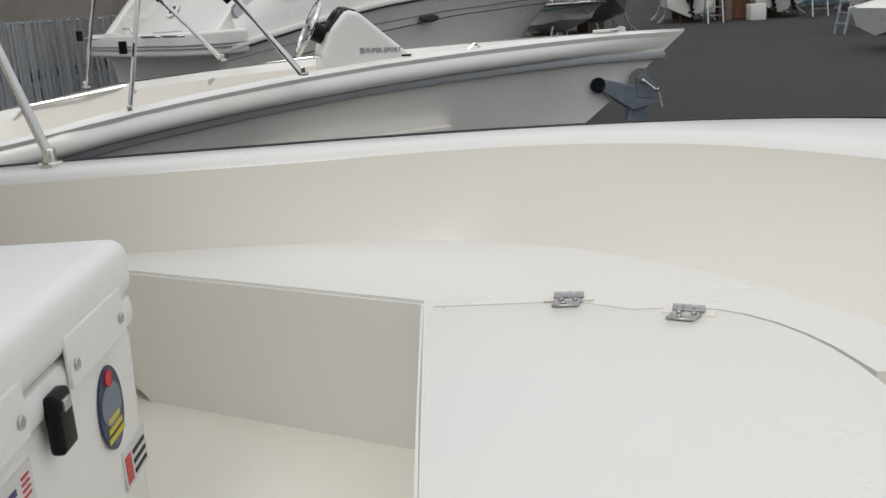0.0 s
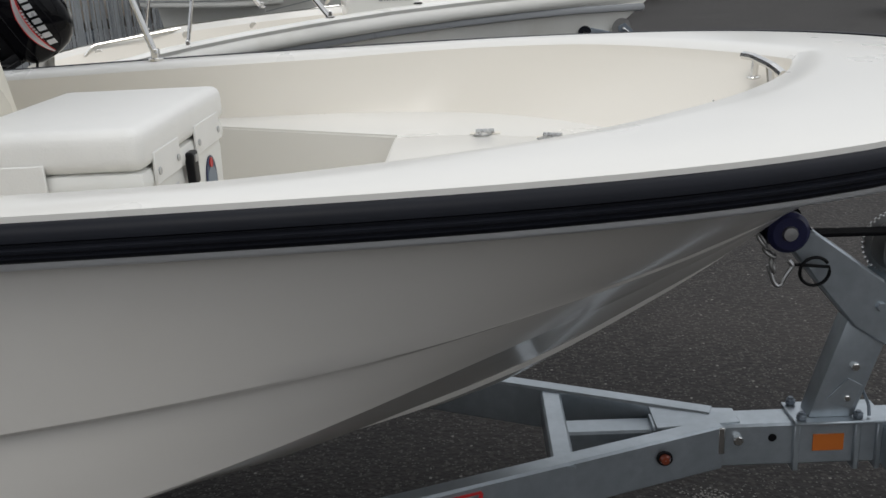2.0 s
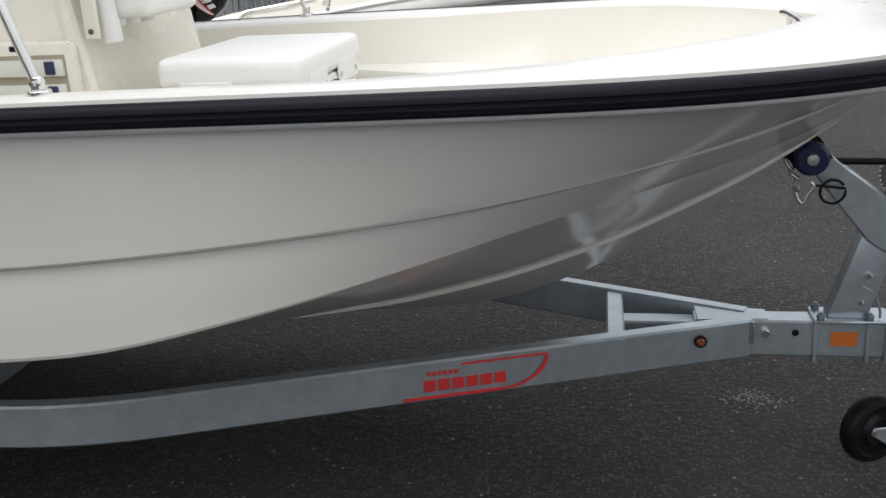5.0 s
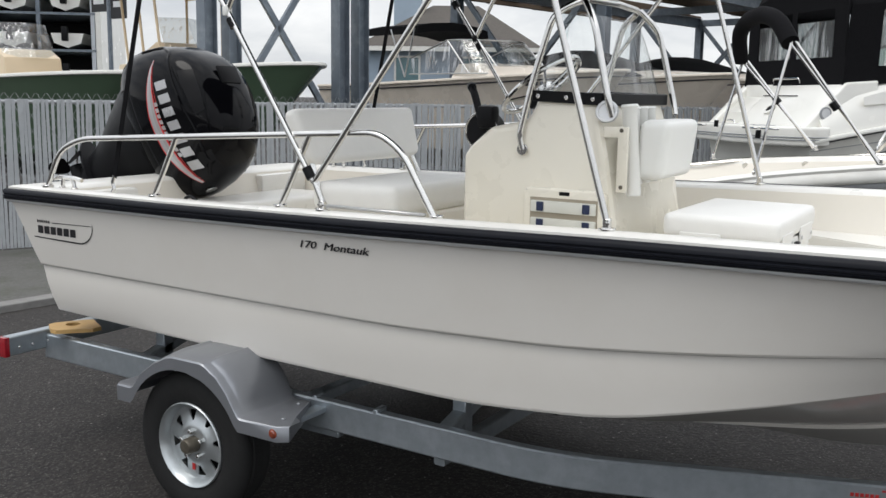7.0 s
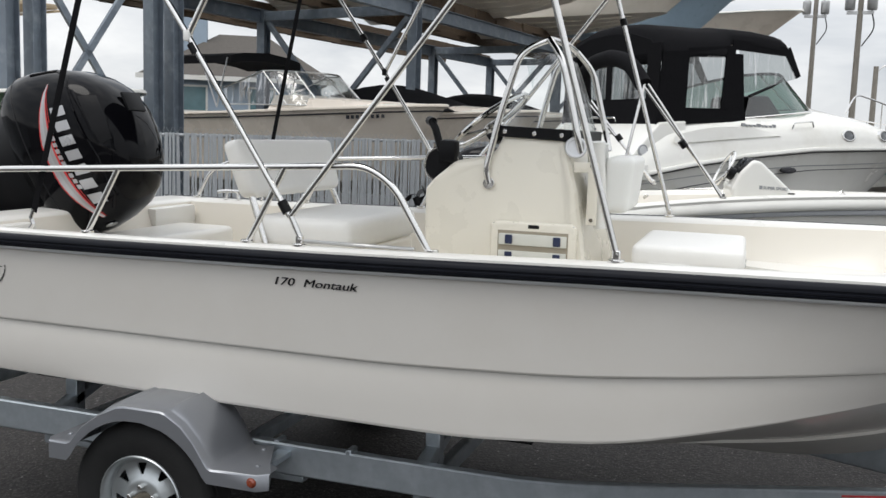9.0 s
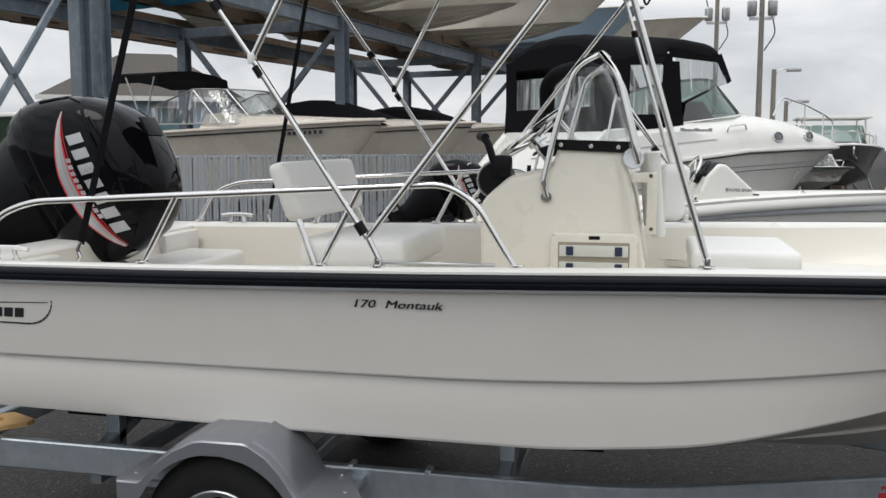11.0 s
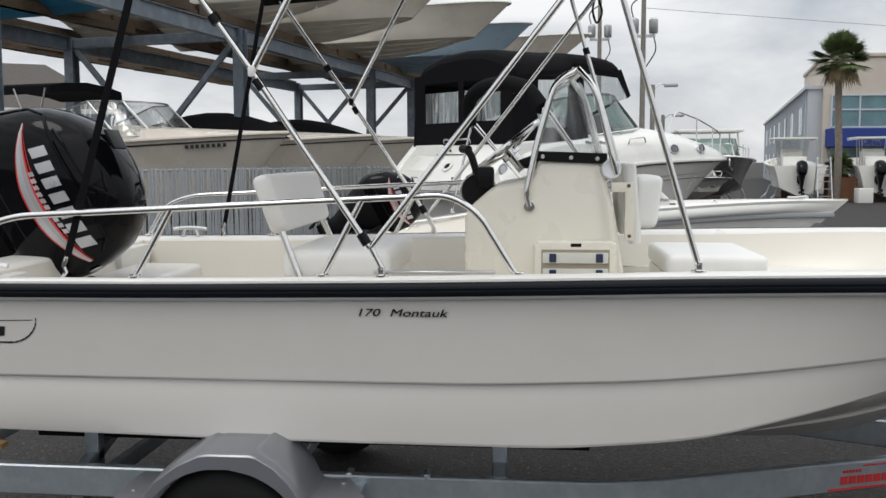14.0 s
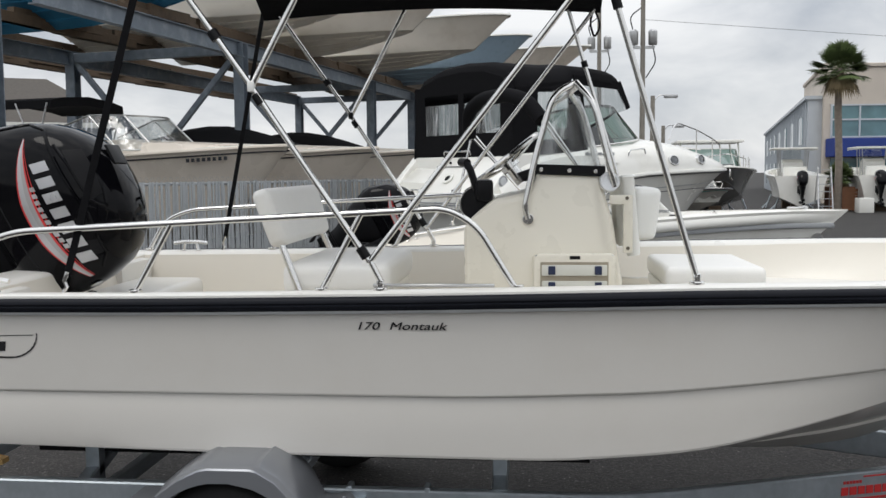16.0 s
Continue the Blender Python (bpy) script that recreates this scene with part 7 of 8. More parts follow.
    for s in (-1, 1):
        part("side_beam", rect_bar([(0.5, s * 0.9, 0.4), (6.0, s * 0.8, 0.4)], 0.08, 0.15), GALV, t)
        for wx in (2.2, 3.05):
            part("wheel", lathe([(0.18, -0.1), (0.33, -0.11), (0.36, -0.07), (0.36, 0.07), (0.33, 0.11), (0.18, 0.1)], 28, 'Y', (wx, s * 1.05, 0.36)), TYRE, t)
        part("bunk", rect_bar([(0.5, s * 0.6, 0.58), (5.0, s * 0.5, 0.58)], 0.12, 0.2), CARPET, t)
    part("axle", rect_bar([(2.6, -1.1, 0.36), (2.6, 1.1, 0.36)], 0.08, 0.08), GALV, t)




cruiser()


def cuddy(at, label, m_hull=None, L=7.0, B=2.5, keel=0.75, top=None, cover=None, glass=True):
    """A cream cuddy-cabin boat on the rack's lower tier."""
    e = thing("motor_boat", label, "boat", "boats on the rack", at=at)
    hs, zsh = small_hull(e, L, B, keel - 0.45, keel - 0.05, keel + 1.15, keel + 1.42, m_hull or CREAM, WHITE, rub=CREAM, flare=0.20, fine=2.3, cockpit=True, rake=0.16, lift=0.12)
    for a, b, y in ((0, 1, -0.006), (-1, -2, 0.006)):
        part("pin_stripe", tube([Vector(r[a]).lerp(Vector(r[b]), 0.42) + Vector((0, y, 0)) for r in SIDE], 0.014, 6), STRIPE, e)
    rings = []
    for i in range(9):
        u = i / 8
        x = L * (0.55 + 0.40 * u)
        w = max(0.03, hs(x) - 0.2)
        z = zsh(x)
        tp = z + 0.03 + 0.30 * (1 - u)
        rings.append([(x, -w, z), (x, -w * 0.8, tp - 0.05), (x, 0, tp), (x, w * 0.8, tp - 0.05), (x, w, z)])
    part("cabin_top", loft(rings, cap0=True, cap1=True), m_hull or CREAM, e, smooth=50)
    if glass:
        wrap_windshield(e, L * 0.38, L * 0.72, B * 0.38, zsh(L * 0.5) + 0.12, zsh(L * 0.5) + 0.72, SMOKE, ALU)
    if cover is not None:
        b = loft([[(x, y * (1 - 0.3 * k), zsh(x) + 0.02 + k * 0.68 * math.sin(math.pi * (x / L - 0.1) / 0.7)) for y, k in ((-B * 0.42, 0), (-B * 0.3, 0.8), (0, 1), (B * 0.3, 0.8), (B * 0.42, 0))] for x in [L * (0.1 + 0.07 * i) for i in range(11)]])
        part("boat_cover", b, cover, e, "dark fitted boat cover", 60)
    if top is not None:
        b = loft([[(x, y, keel + 2.10 + 0.10 * (1 - (y / 0.95) ** 2)) for y in (-0.95, -0.6, 0, 0.6, 0.95)] + [(x, y, keel + 2.24 + 0.12 * (1 - (y / 0.95) ** 2)) for y in (0.93, 0.6, 0, -0.6, -0.93)] for x in (L * 0.20, L * 0.30, L * 0.41)], closed=True, cap0=True, cap1=True)
        part("bimini_top", b, top, e)
        for s in (-1, 1):
            part("bimini_tube", tube([(L * 0.36, s * 0.95, keel + 1.3), (L * 0.30, s * 0.95, keel + 2.2)], 0.015, 6), ALU, e)
            part("bimini_tube", tube([(L * 0.36, s * 0.95, keel + 1.3), (L * 0.40, s * 0.95, keel + 2.2)], 0.015, 6), ALU, e)
    return e, hs, zsh


def bow_pose(bx, by, L, ang, z=0):
    return pose(bx - L * math.cos(radians(ang)), by - L * math.sin(radians(ang)), z, 0, 0, ang)


e1, h1, z1 = cuddy(bow_pose(-4.59, 11.0, 7.0, -15), "cream cuddy boat with windshield and black bimini beside the fence", top=CANVAS, L=7.0, keel=0.84)
for k in range(8):
    x = 5.55 + k * 0.085
    part("number_bar", box(x, x + 0.05, -h1(x) * 0.955 - 0.004, -h1(x) * 0.955 + 0.02, z1(x) - 0.20, z1(x) - 0.14), STRIPE, e1)
for k in range(10):
    part("name_bar", box(0.55 + k * 0.075, 0.60 + k * 0.075, -1.225, -1.212, 1.93, 1.98), STRIPE, e1)
e2, h2, z2 = cuddy(bow_pose(-3.52, 13.6, 7.0, -15), "cream boat with a dark fitted cover on the rack", cover=CANVAS, glass=False, keel=0.86)
e3, h3, z3 = cuddy(bow_pose(-2.99, 18.3, 7.0, -15), "cream boat with a dark cover behind the steel rack", cover=CANVAS, glass=False, keel=0.93)


def centre_console(at, label, m_hull, L=7.0, B=2.5, keel=0.9, ttop=True, motors=1, m_in=TAN, group="boats on the rack", sh0=1.40, th=2.25):
    e = thing("motor_boat", label, "boat", group, at=at)
    hs, zsh = small_hull(e, L, B, keel - 0.15, keel + 0.25, keel + sh0, keel + 1.55, m_hull, WHITE, rub=WHITE, flare=0.22, fine=2.3, rake=0.18, lift=0.15)
    zf = keel + 0.6
    con = part("console", prism([(L * 0.40, zf), (L * 0.40, zf + 1.2), (L * 0.46, zf + 1.35), (L * 0.52, zf + 1.2), (L * 0.55, zf)], -0.45, 0.45, 0.05, 2), m_in, e)
    part("leaning_post", box(L * 0.27, L * 0.34, -0.5, 0.5, zf, zf + 1.0, 0.05, 2), m_in, e)
    part("bow_seat", box(L * 0.6, L * 0.75, -0.5, 0.5, zf, zf + 0.85, 0.08, 2), m_in, e)
    g = part("windshield", loft([[(L * 0.50, -0.42, zf + 1.2), (L * 0.54, 0, zf + 1.2), (L * 0.50, 0.42, zf + 1.2)], [(L * 0.45, -0.38, zf + 1.75), (L * 0.49, 0, zf + 1.75), (L * 0.45, 0.38, zf + 1.75)]]), SMOKE, con)
    g.visible_shadow = False
    if ttop:
        b = box(L * 0.27, L * 0.58, -0.95, 0.95, zf + th, zf + th + 0.08, 0.03, 2)
        part("t_top", b, m_in, e, "moulded hard top")
        for x0, x1 in ((0.36, 0.33), (0.53, 0.50), (0.44, 0.42)):
            for s in (-1, 1):
                part("t_top_leg", tube([(L * x0, s * 0.5, zf), (L * x1, s * 0.62, zf + th + 0.01)], 0.024, 8), m_in if m_in is TAN else ALU, e)
        b = bmesh.new()
        for s in (-1, 1):
            tube([(L * 0.25, s * 0.9, zf + th - 0.03), (L * 0.60, s * 0.9, zf + th - 0.03)], 0.02, 6, bm=b)
        part("t_top_rail", b, m_in, e)
    return e, hs, zsh


centre_console(bow_pose(-7.4, 6.5, 7.5, -16), "green-hulled centre console boat with tan hard top behind the fence", GREENHULL, L=7.5, keel=0.66)
centre_console(bow_pose(-9.2, 4.7, 7.2, -16), "green-hulled open boat with a dark engine behind the fence", GREENHULL, L=7.2, ttop=False, keel=0.49)


# ---- steel boat rack ----
def rack():
    e = thing("boat_rack", "steel boat storage rack with timber bearers carrying boats", "rack", at=pose(-8, 11, 0))
    RI = e.matrix_basis.inverted()

    def rp(name, bm, m, label=""):
        bm.transform(RI)
        return part(name, bm, m, e, label)
    cols = [(-9.5, 6.5), (-9.5, 6.5), (-8.75, 8.75), (-6.42, 14.3), (-5.1, 22.3), (-4.45, 26.4)]
    nx, ny = -0.976, 0.218
    for i, (x, y) in enumerate(cols):
        if i == 0:
            continue
        for d in (0.0, 0.42) if i in (1, 2) else (0.0,):
            for depth in ((0, 4.1) if i > 2 else (0,)):
                zt = 6.6 if i < 3 else 4.42
                px, py = x + nx * depth + 0.22 * d, y + ny * depth + 0.98 * d
                prof = [(-0.11, -0.11), (0.11, -0.11), (0.11, -0.098), (0.006, -0.098), (0.006, 0.098), (0.11, 0.098), (0.11, 0.11), (-0.11, 0.11), (-0.11, 0.098), (-0.006, 0.098), (-0.006, -0.098), (-0.11, -0.098)]
                b = loft([[(x_, y_, z_) for x_, y_ in prof] for z_ in (0, zt)], closed=True, cap0=True, cap1=True)
                b.transform(pose(px, py, 0, 0, 0, -12))
                rp("column", b, STEELPAINT, "blue-grey steel column")
    for depth in (0, 4.1):
        a, c = Vector((-7.45 + nx * depth, 8.2 + ny * depth, 4.30)), Vector((cols[-1][0] + nx * depth, cols[-1][1] + ny * depth, 4.30))
        w = (c - a).normalized()
        b = rect_bar([a, c], 0.012, 0.28)
        for up in (-0.14, 0.14):
            rect_bar([a + Vector((0, 0, up)), c + Vector((0, 0, up))], 0.16, 0.016, bm=b, bevel=0.003)
        rp("beam", b, STEELPAINT, "long blue-grey steel beam")
    for i, (x, y) in enumerate(cols):
        if i < 2:
            continue
        if i > 2:
            rp("cross_beam", rect_bar([(x, y, 4.30), (x + nx * 4.2, y + ny * 4.2, 4.30)], 0.12, 0.2), STEELPAINT)
        if i > 2:
            for d0 in (0.12, 4.0):
                rp("brace", rect_bar([(x + nx * d0, y + ny * d0, 4.2), (x + nx * 2.1, y + ny * 2.1, 2.1)], 0.08, 0.12), STEELPAINT)
    for (xa, ya, za, xb, yb, zb) in ((-9.5, 6.7, 1.2, -8.8, 8.7, 4.4), (-9.5, 6.7, 4.4, -8.8, 8.7, 1.2)):
        rp("brace", rect_bar([(xa, ya, za), (xb, yb, zb)], 0.07, 0.10), STEELPAINT)
    # timber bearers on the beams
    for i in range(4, 34):
        t = i / 25
        x, y = -7.5 + 2.4 * t, 8.6 + 13.7 * t
        for d in (0.3, 2.6, 4.8, 6.8):
            b = box(-0.9, 0.9, -0.08, 0.08, 0, 0.19, 0.006, 1)
            b.transform(pose(x + nx * d, y + ny * d, 4.45 + 0.12 * (i // 2 % 2), 0, 0, 78 + random.uniform(-6, 6)))
            rp("bearer", b, WOOD, "weathered timber bearer")


rack()
# boats on the upper tier, seen from below
CREAMWHITE = mat("cream_white_hull", (0.82, 0.755, 0.66), 0.3, var=0.04, scale=2, coat=0.2, dirt=(0.70, 0.63, 0.53), dscale=1.2)
HULLBLUE = mat("pale_blue_hull", (0.36, 0.48, 0.58), 0.3, var=0.05)
upper = [(-4.9, 11.5, 7.4, BLUECOVER, None), (-3.6, 15.0, 7.4, CREAMWHITE, None), (-2.4, 17.8, 7.4, CREAMWHITE, TEALHULL), (-1.1, 21.4, 7.6, CREAMWHITE, None), (-0.5, 25.2, 7.6, HULLBLUE, None), (1.5, 28.0, 9.0, CREAM, None)]
for bx, by, L, mm, cov in upper:
    e = thing("stored_boat", ("blue" if mm is BLUECOVER else "pale blue" if mm is HULLBLUE else "cream" if mm is CREAM else "white") + " boat stored on the rack's upper tier on timber bearers", "boat", "boats on the rack", at=bow_pose(bx, by, L, -13))
    hs, zsh = small_hull(e, L, 2.6, 4.62 if mm is not BLUECOVER else 4.47, 5.0, 5.75, 6.05, mm, WHITE, rub=WHITE, flare=0.12, fine=3.2, cockpit=False, rake=0.13, lift=0.16, stripe=cov, band=(0.0, 0.9))
    for k in (6, 8):
        part("strake", tube([Vector(q[k]) + Vector((0, 0, -0.004)) for q in SIDE[:24]], 0.022, 5), mm, e)
    for k, f in ((6, 0.5), (7, 0.5), (5, 0.5), (8, 0.5)):
        part("strake", tube([Vector(q[k]).lerp(Vector(q[k + 1]), f) + Vector((0, 0, -0.006)) for q in SIDE[:22]], 0.018, 5), mm, e)


# ---- far side of the yard ----
FARWALL = mat("beige_render", (0.56, 0.50, 0.43), 0.8, var=0.05, scale=0.8, dirt=(0.50, 0.44, 0.38), dscale=0.5)
METALWALL = mat("grey_cladding", (0.50, 0.53, 0.56), 0.5, var=0.05, scale=2)
AWNING = mat("blue_awning", (0.015, 0.04, 0.22), 0.7, var=0.08, scale=5)
ROOF = mat("brown_shingle", (0.09, 0.08, 0.07), 0.9, var=0.2, scale=8)
SIDING = mat("blue_siding", (0.34, 0.42, 0.50), 0.7, var=0.05, scale=3)
TRUNK = mat("palm_trunk", (0.20, 0.17, 0.14), 0.9, var=0.3, scale=6, bump=0.5, bscale=14)
FROND = mat("palm_frond", (0.085, 0.12, 0.04), 0.6, var=0.3, scale=3, island=0.4)
FROND_DRY = mat("dry_frond", (0.17, 0.13, 0.07), 0.8, var=0.3, scale=3, island=0.3)
POLE = mat("timber_pole", (0.24, 0.22, 0.19), 0.9, var=0.15, scale=4)
PLANTER = mat("planter_wood", (0.20, 0.09, 0.045), 0.7, var=0.2, scale=5)
WINDOW = mat("window_glass", (0.10, 0.20, 0.22), 0.06, var=0.3, scale=1.2, coat=0.5)


def building():
    e = thing("showroom_building", "beige rendered showroom with tall windows and a blue awning", "building", at=pose(13.85, 46, 0, 0, 0, 4))
    part("wall", slab([(0.8, 0), (26, 0), (30, 12), (4.1, 12)], 0, 7.1, 0.05, 1), FARWALL, e)
    part("parapet", slab([(0.70, -0.10), (26.1, -0.1), (30.1, 12), (4.0, 12)], 7.1, 7.3, 0.03, 1), FARWALL, e)
    for wx in (1.2, 7.2, 12.6):
        w = part("window", box(wx, wx + 4.4, -0.06, 0.05, 3.5, 5.15), WINDOW, e)
        for k in range(4):
            part("mullion", box(wx + k * 1.45 - 0.04, wx + k * 1.45 + 0.04, -0.12, 0.0, 3.5, 5.15), METALWALL, w)
        for zz in (3.5, 4.4, 5.15):
            part("transom", box(wx - 0.05, wx + 4.4, -0.12, 0.0, zz - 0.04, zz + 0.04), METALWALL, w)
    part("awning", box(0.95, 14, -1.2, 0.1, 2.45, 3.40, 0.03, 1), AWNING, e, "deep blue awning")
    part("shopfront", box(1.2, 13.6, -0.05, 0.02, 0.1, 2.4), WINDOW, e)
    # long cladding wing behind
    wing = lambda x, y: (x + y * 0.275, y)
    part("wing_wall", slab([wing(0.05, 0.6), wing(0.05, 50), wing(6, 50), wing(6, 0.6)], 0, 5.5), METALWALL, e, "grey metal clad wing")
    part("wing_roof", slab([wing(-0.1, 0.5), wing(-0.1, 50.2), wing(6.2, 50.2), wing(6.2, 0.5)], 5.5, 5.68), METALWALL, e)
    for k in range(7):
        for z0, z1 in ((0.6, 2.4), (3.2, 4.7)):
            part("window", slab([wing(-0.03, 3 + k * 6.5), wing(-0.03, 5 + k * 6.5), wing(0.06, 5 + k * 6.5), wing(0.06, 3 + k * 6.5)], z0, z1), WINDOW, e)
    for k in range(34):
        part("cladding_rib", slab([wing(-0.04, 1.0 + k * 1.4), wing(-0.04, 1.08 + k * 1.4), wing(0.05, 1.08 + k * 1.4), wing(0.05, 1.0 + k * 1.4)], 0, 5.5), METALWALL, e)


building()


def palm(at, H, crown=1.25, name="palm_tree", label="tall fan palm with a shaggy round crown"):
    e = thing(name, label, "tree", at=at)
    pts = [(0.04 * math.sin(z), 0.03 * math.cos(z * 1.3), z) for z in [H * i / 10 for i in range(11)]]
    part("trunk", tube(pts, 0.15, 12, radii=[0.20 - 0.05 * min(1, i / 3) for i in range(11)]), TRUNK, e)
    green, dry = bmesh.new(), bmesh.new()
    rng = random.Random(5)
    for i in range(64):
        az = 2.399963 * i + rng.uniform(-0.3, 0.3)
        el = 1.30 - 2.35 * (i + 0.5) / 64 + rng.uniform(-0.12, 0.12)
        old = el < -0.55
        bm = dry if old else green
        stem = crown * rng.uniform(0.42, 0.60) * (0.75 if old else 1.0)
        d = Vector((math.cos(az) * math.cos(el), math.sin(az) * math.cos(el), math.sin(el)))
        p0 = Vector((0, 0, H - 0.05))
        p1 = p0 + d * stem + Vector((0, 0, -0.06 * stem))
        tube([p0, p0.lerp(p1, 0.5) + Vector((0, 0, 0.03)), p1], 0.016, 4, bm=bm, cap=False)
        side = d.cross(Vector((0, 0, 1))).normalized()
        upv = side.cross(d).normalized()
        tip_sag = 0.55 if old else rng.uniform(0.06, 0.22)
        for k in range(21):
            a = radians(-115 + 230 * k / 20)
            ln = crown * rng.uniform(0.38, 0.48) * (0.72 + 0.28 * math.cos(a * 0.8))
            v = (d * math.cos(a) + side * math.sin(a) + upv * 0.12 * math.cos(2 * a)).normalized()
            mid = p1 + v * ln * 0.55
            tip = p1 + v * ln + Vector((0, 0, -ln * tip_sag))
            w = v.cross(upv).normalized() * 0.030 * crown
            q = [bm.verts.new(p1), bm.verts.new(mid + w), bm.verts.new(tip), bm.verts.new(mid - w)]
            bm.faces.new(q)
    part("crown", green, FROND, e, smooth=180)
    part("dry_skirt", dry, FROND_DRY, e, smooth=180)
    return e


palm(pose(12.75, 37.6, 0), 6.15, 1.45)
p = thing("planter", "square reddish timber planter with a small palm", "planter", at=pose(13.05, 38.2, 0))
part("planter_box", box(-0.50, 0.50, -0.5, 0.5, 0, 1.05, 0.02, 1), PLANTER, p)
for k in range(6):
    part("plank", box(-0.58, 0.58, -0.58, -0.555, 0.03 + k * 0.158, 0.172 + k * 0.158), PLANTER, p)
palm(pose(13.05, 38.2, 0.0), 1.55, 0.80, "potted_palm", "small green palm growing in a timber planter")


def pole_lamp(x, y, H, arm):
    e = thing("street_lamp", "timber pole with a cobra-head street lamp", "street lamp", at=pose(x, y, 0))
    part("pole", tube([(0, 0, 0), (0, 0, H)], 0.11, 10, radii=[0.13, 0.09]), POLE, e)
    part("arm", tube(rounded([(0, 0, H - 0.25), (arm * 0.5, 0, H + 0.05), (arm, 0, H)], 0.2), 0.03, 6), ALU, e)
    part("lamp_head", box(arm - 0.1, arm + 0.45, -0.12, 0.12, H - 0.1, H + 0.05, 0.04, 2), ALU, e)


pole_lamp(4.42, 34.5, 4.85, 0.55)
pole_lamp(5.9, 42, 4.0, 0.55)


def utility_pole(x, y, H, lean=0):
    e = thing("utility_pole", "timber utility pole with transformers and cables", "pole", at=pose(x, y, 0, 0, lean, 0))
    part("pole", tube([(0, 0, 0), (0, 0, H)], 0.09, 10, radii=[0.10, 0.07]), POLE, e)
    for sx in (-0.42, 0.42):
        part("transformer", lathe([(0.001, 0), (0.12, 0), (0.14, 0.04), (0.14, 0.42), (0.08, 0.48), (0.001, 0.48)], 14, 'Z', (sx * 0.7, -0.1, H - 1.9)), ALU, e)
    part("bracket", box(-0.36, 0.36, -0.05, 0.05, H - 2.0, H - 1.92), ALU, e)
    b = tube(rounded([(0.3, 0, H - 1.9), (0.42, 0, H - 2.4), (0.1, 0, H - 2.9)], 0.2), 0.02, 5)
    tube(rounded([(-0.3, 0, H - 1.45), (-0.42, 0, H - 1.0), (0, 0, H - 0.7)], 0.2), 0.02, 5, bm=b)
    part("cable", b, BLACK, e)


utility_pole(2.95, 25.6, 7.6)
utility_pole(2.0, 31.0, 8.2)
tagged(part("overhead_wire", tube([(2.95 + 40 * k / 12, 25.6 + 10 * k / 12, 6.5 - 2.2 * math.sin(math.pi * k / 24) + k * 0.12) for k in range(13)], 0.007, 4), BLACK), "thin black overhead cable", "cable")

far_specs = [(11.05, 36.0, 1, 2.3, 0.55), (14.5, 35.6, 2, 2.5, 1.15), (19.2, 35.4, 2, 2.6, 1.6)]
for fx, fy, n, B, lx in far_specs:
    at = pose(fx, fy + 1.0, 0, 0, 0, 82)
    e, hs, zsh = centre_console(at, "white centre console boat with hard top and outboards across the yard", WHITE, L=6.8, B=B, keel=0.35, m_in=WHITE, group="boats across the yard", sh0=1.2, th=1.78)
    stands(e, (1.2, 4.5), B, 0.4)
    for k in range(n):
        off = 0 if n == 1 else (-0.36 + 0.72 * k)
        m2 = copy_thing(main_engine, at @ pose(-0.32, off, 1.22, 0, 4, 0) @ Matrix.Scale(0.95, 4))
        tagged(m2, "black outboard motor lowered on a boat across the yard", group="outboards across the yard")
    lad = thing("step_ladder", "light aluminium boarding ladder beside a boat", "ladder", "ladders", at=pose(fx + lx, fy + (0.2 if n > 1 else -0.4), 0, 0, 0, 82))
    for s in (-1, 1):
        part("stile", rect_bar([(-0.5, s * 0.28, 0), (0.1, s * 0.25, 1.9)], 0.05, 0.06), ALU, lad)
        part("leg", rect_bar([(0.6, s * 0.30, 0), (0.12, s * 0.25, 1.88)], 0.04, 0.04), ALU, lad)
    for k in range(6):
        part("tread", box(-0.52 + 0.095 * k, -0.34 + 0.095 * k, -0.27, 0.27, 0.28 + k * 0.3, 0.31 + k * 0.3), ALU, lad)
tagged(part("white_bin", box(12.95, 13.55, 35.4, 36.0, 0, 0.62, 0.04, 2), WHITE), "small white plastic dock box beside the planter", "box")

# express boat with a grey hull, bow towards the main boat
at = pose(6.55, 36.6, 0, 0, 0, -93)
e = thing("motor_boat", "grey-hulled express boat with white hard top, bow outward", "boat", at=at)
hs, zsh = small_hull(e, 9.0, 3.2, 0.2, 0.6, 1.62, 1.92, GREYHULL, WHITE, rub=WHITE, flare=0.2, fine=2.3, cockpit=False, rake=0.16)
wrap_windshield(e, 2.6, 5.2, 1.2, 1.80, 2.62, GREENGLASS, WHITE)
part("cabin_top", loft([[(x, y * w, 1.70 + h * (1 - abs(y) ** 3)) for y in (-1, -0.8, -0.4, 0, 0.4, 0.8, 1)] for x, w, h in ((2.8, 1.25, 0.12), (5.0, 1.2, 0.28), (6.8, 0.8, 0.26), (8.2, 0.3, 0.24))]), WHITE, e, smooth=60)
part("dash", box(3.0, 3.6, -1.0, 1.0, 1.7, 2.05, 0.06, 2), BLACK, e)
part("hard_top", box(1.8, 4.4, -1.25, 1.25, 2.86, 2.97, 0.05, 2), WHITE, e)
for s in (-1, 1):
    for x in (2.0, 4.0):
        part("top_leg", tube([(x + 0.3, s * 1.15, 1.75), (x - 0.1, s * 1.08, 2.88)], 0.035, 6), WHITE, e)
    for x in (6.4, 7.4, 8.3):
        w = max(0.05, hs(x) * 0.82)
        part("rail_post", tube([(x, s * w, zsh(x)), (x, s * w, zsh(x) + 0.42)], 0.014, 6), STEEL, e)
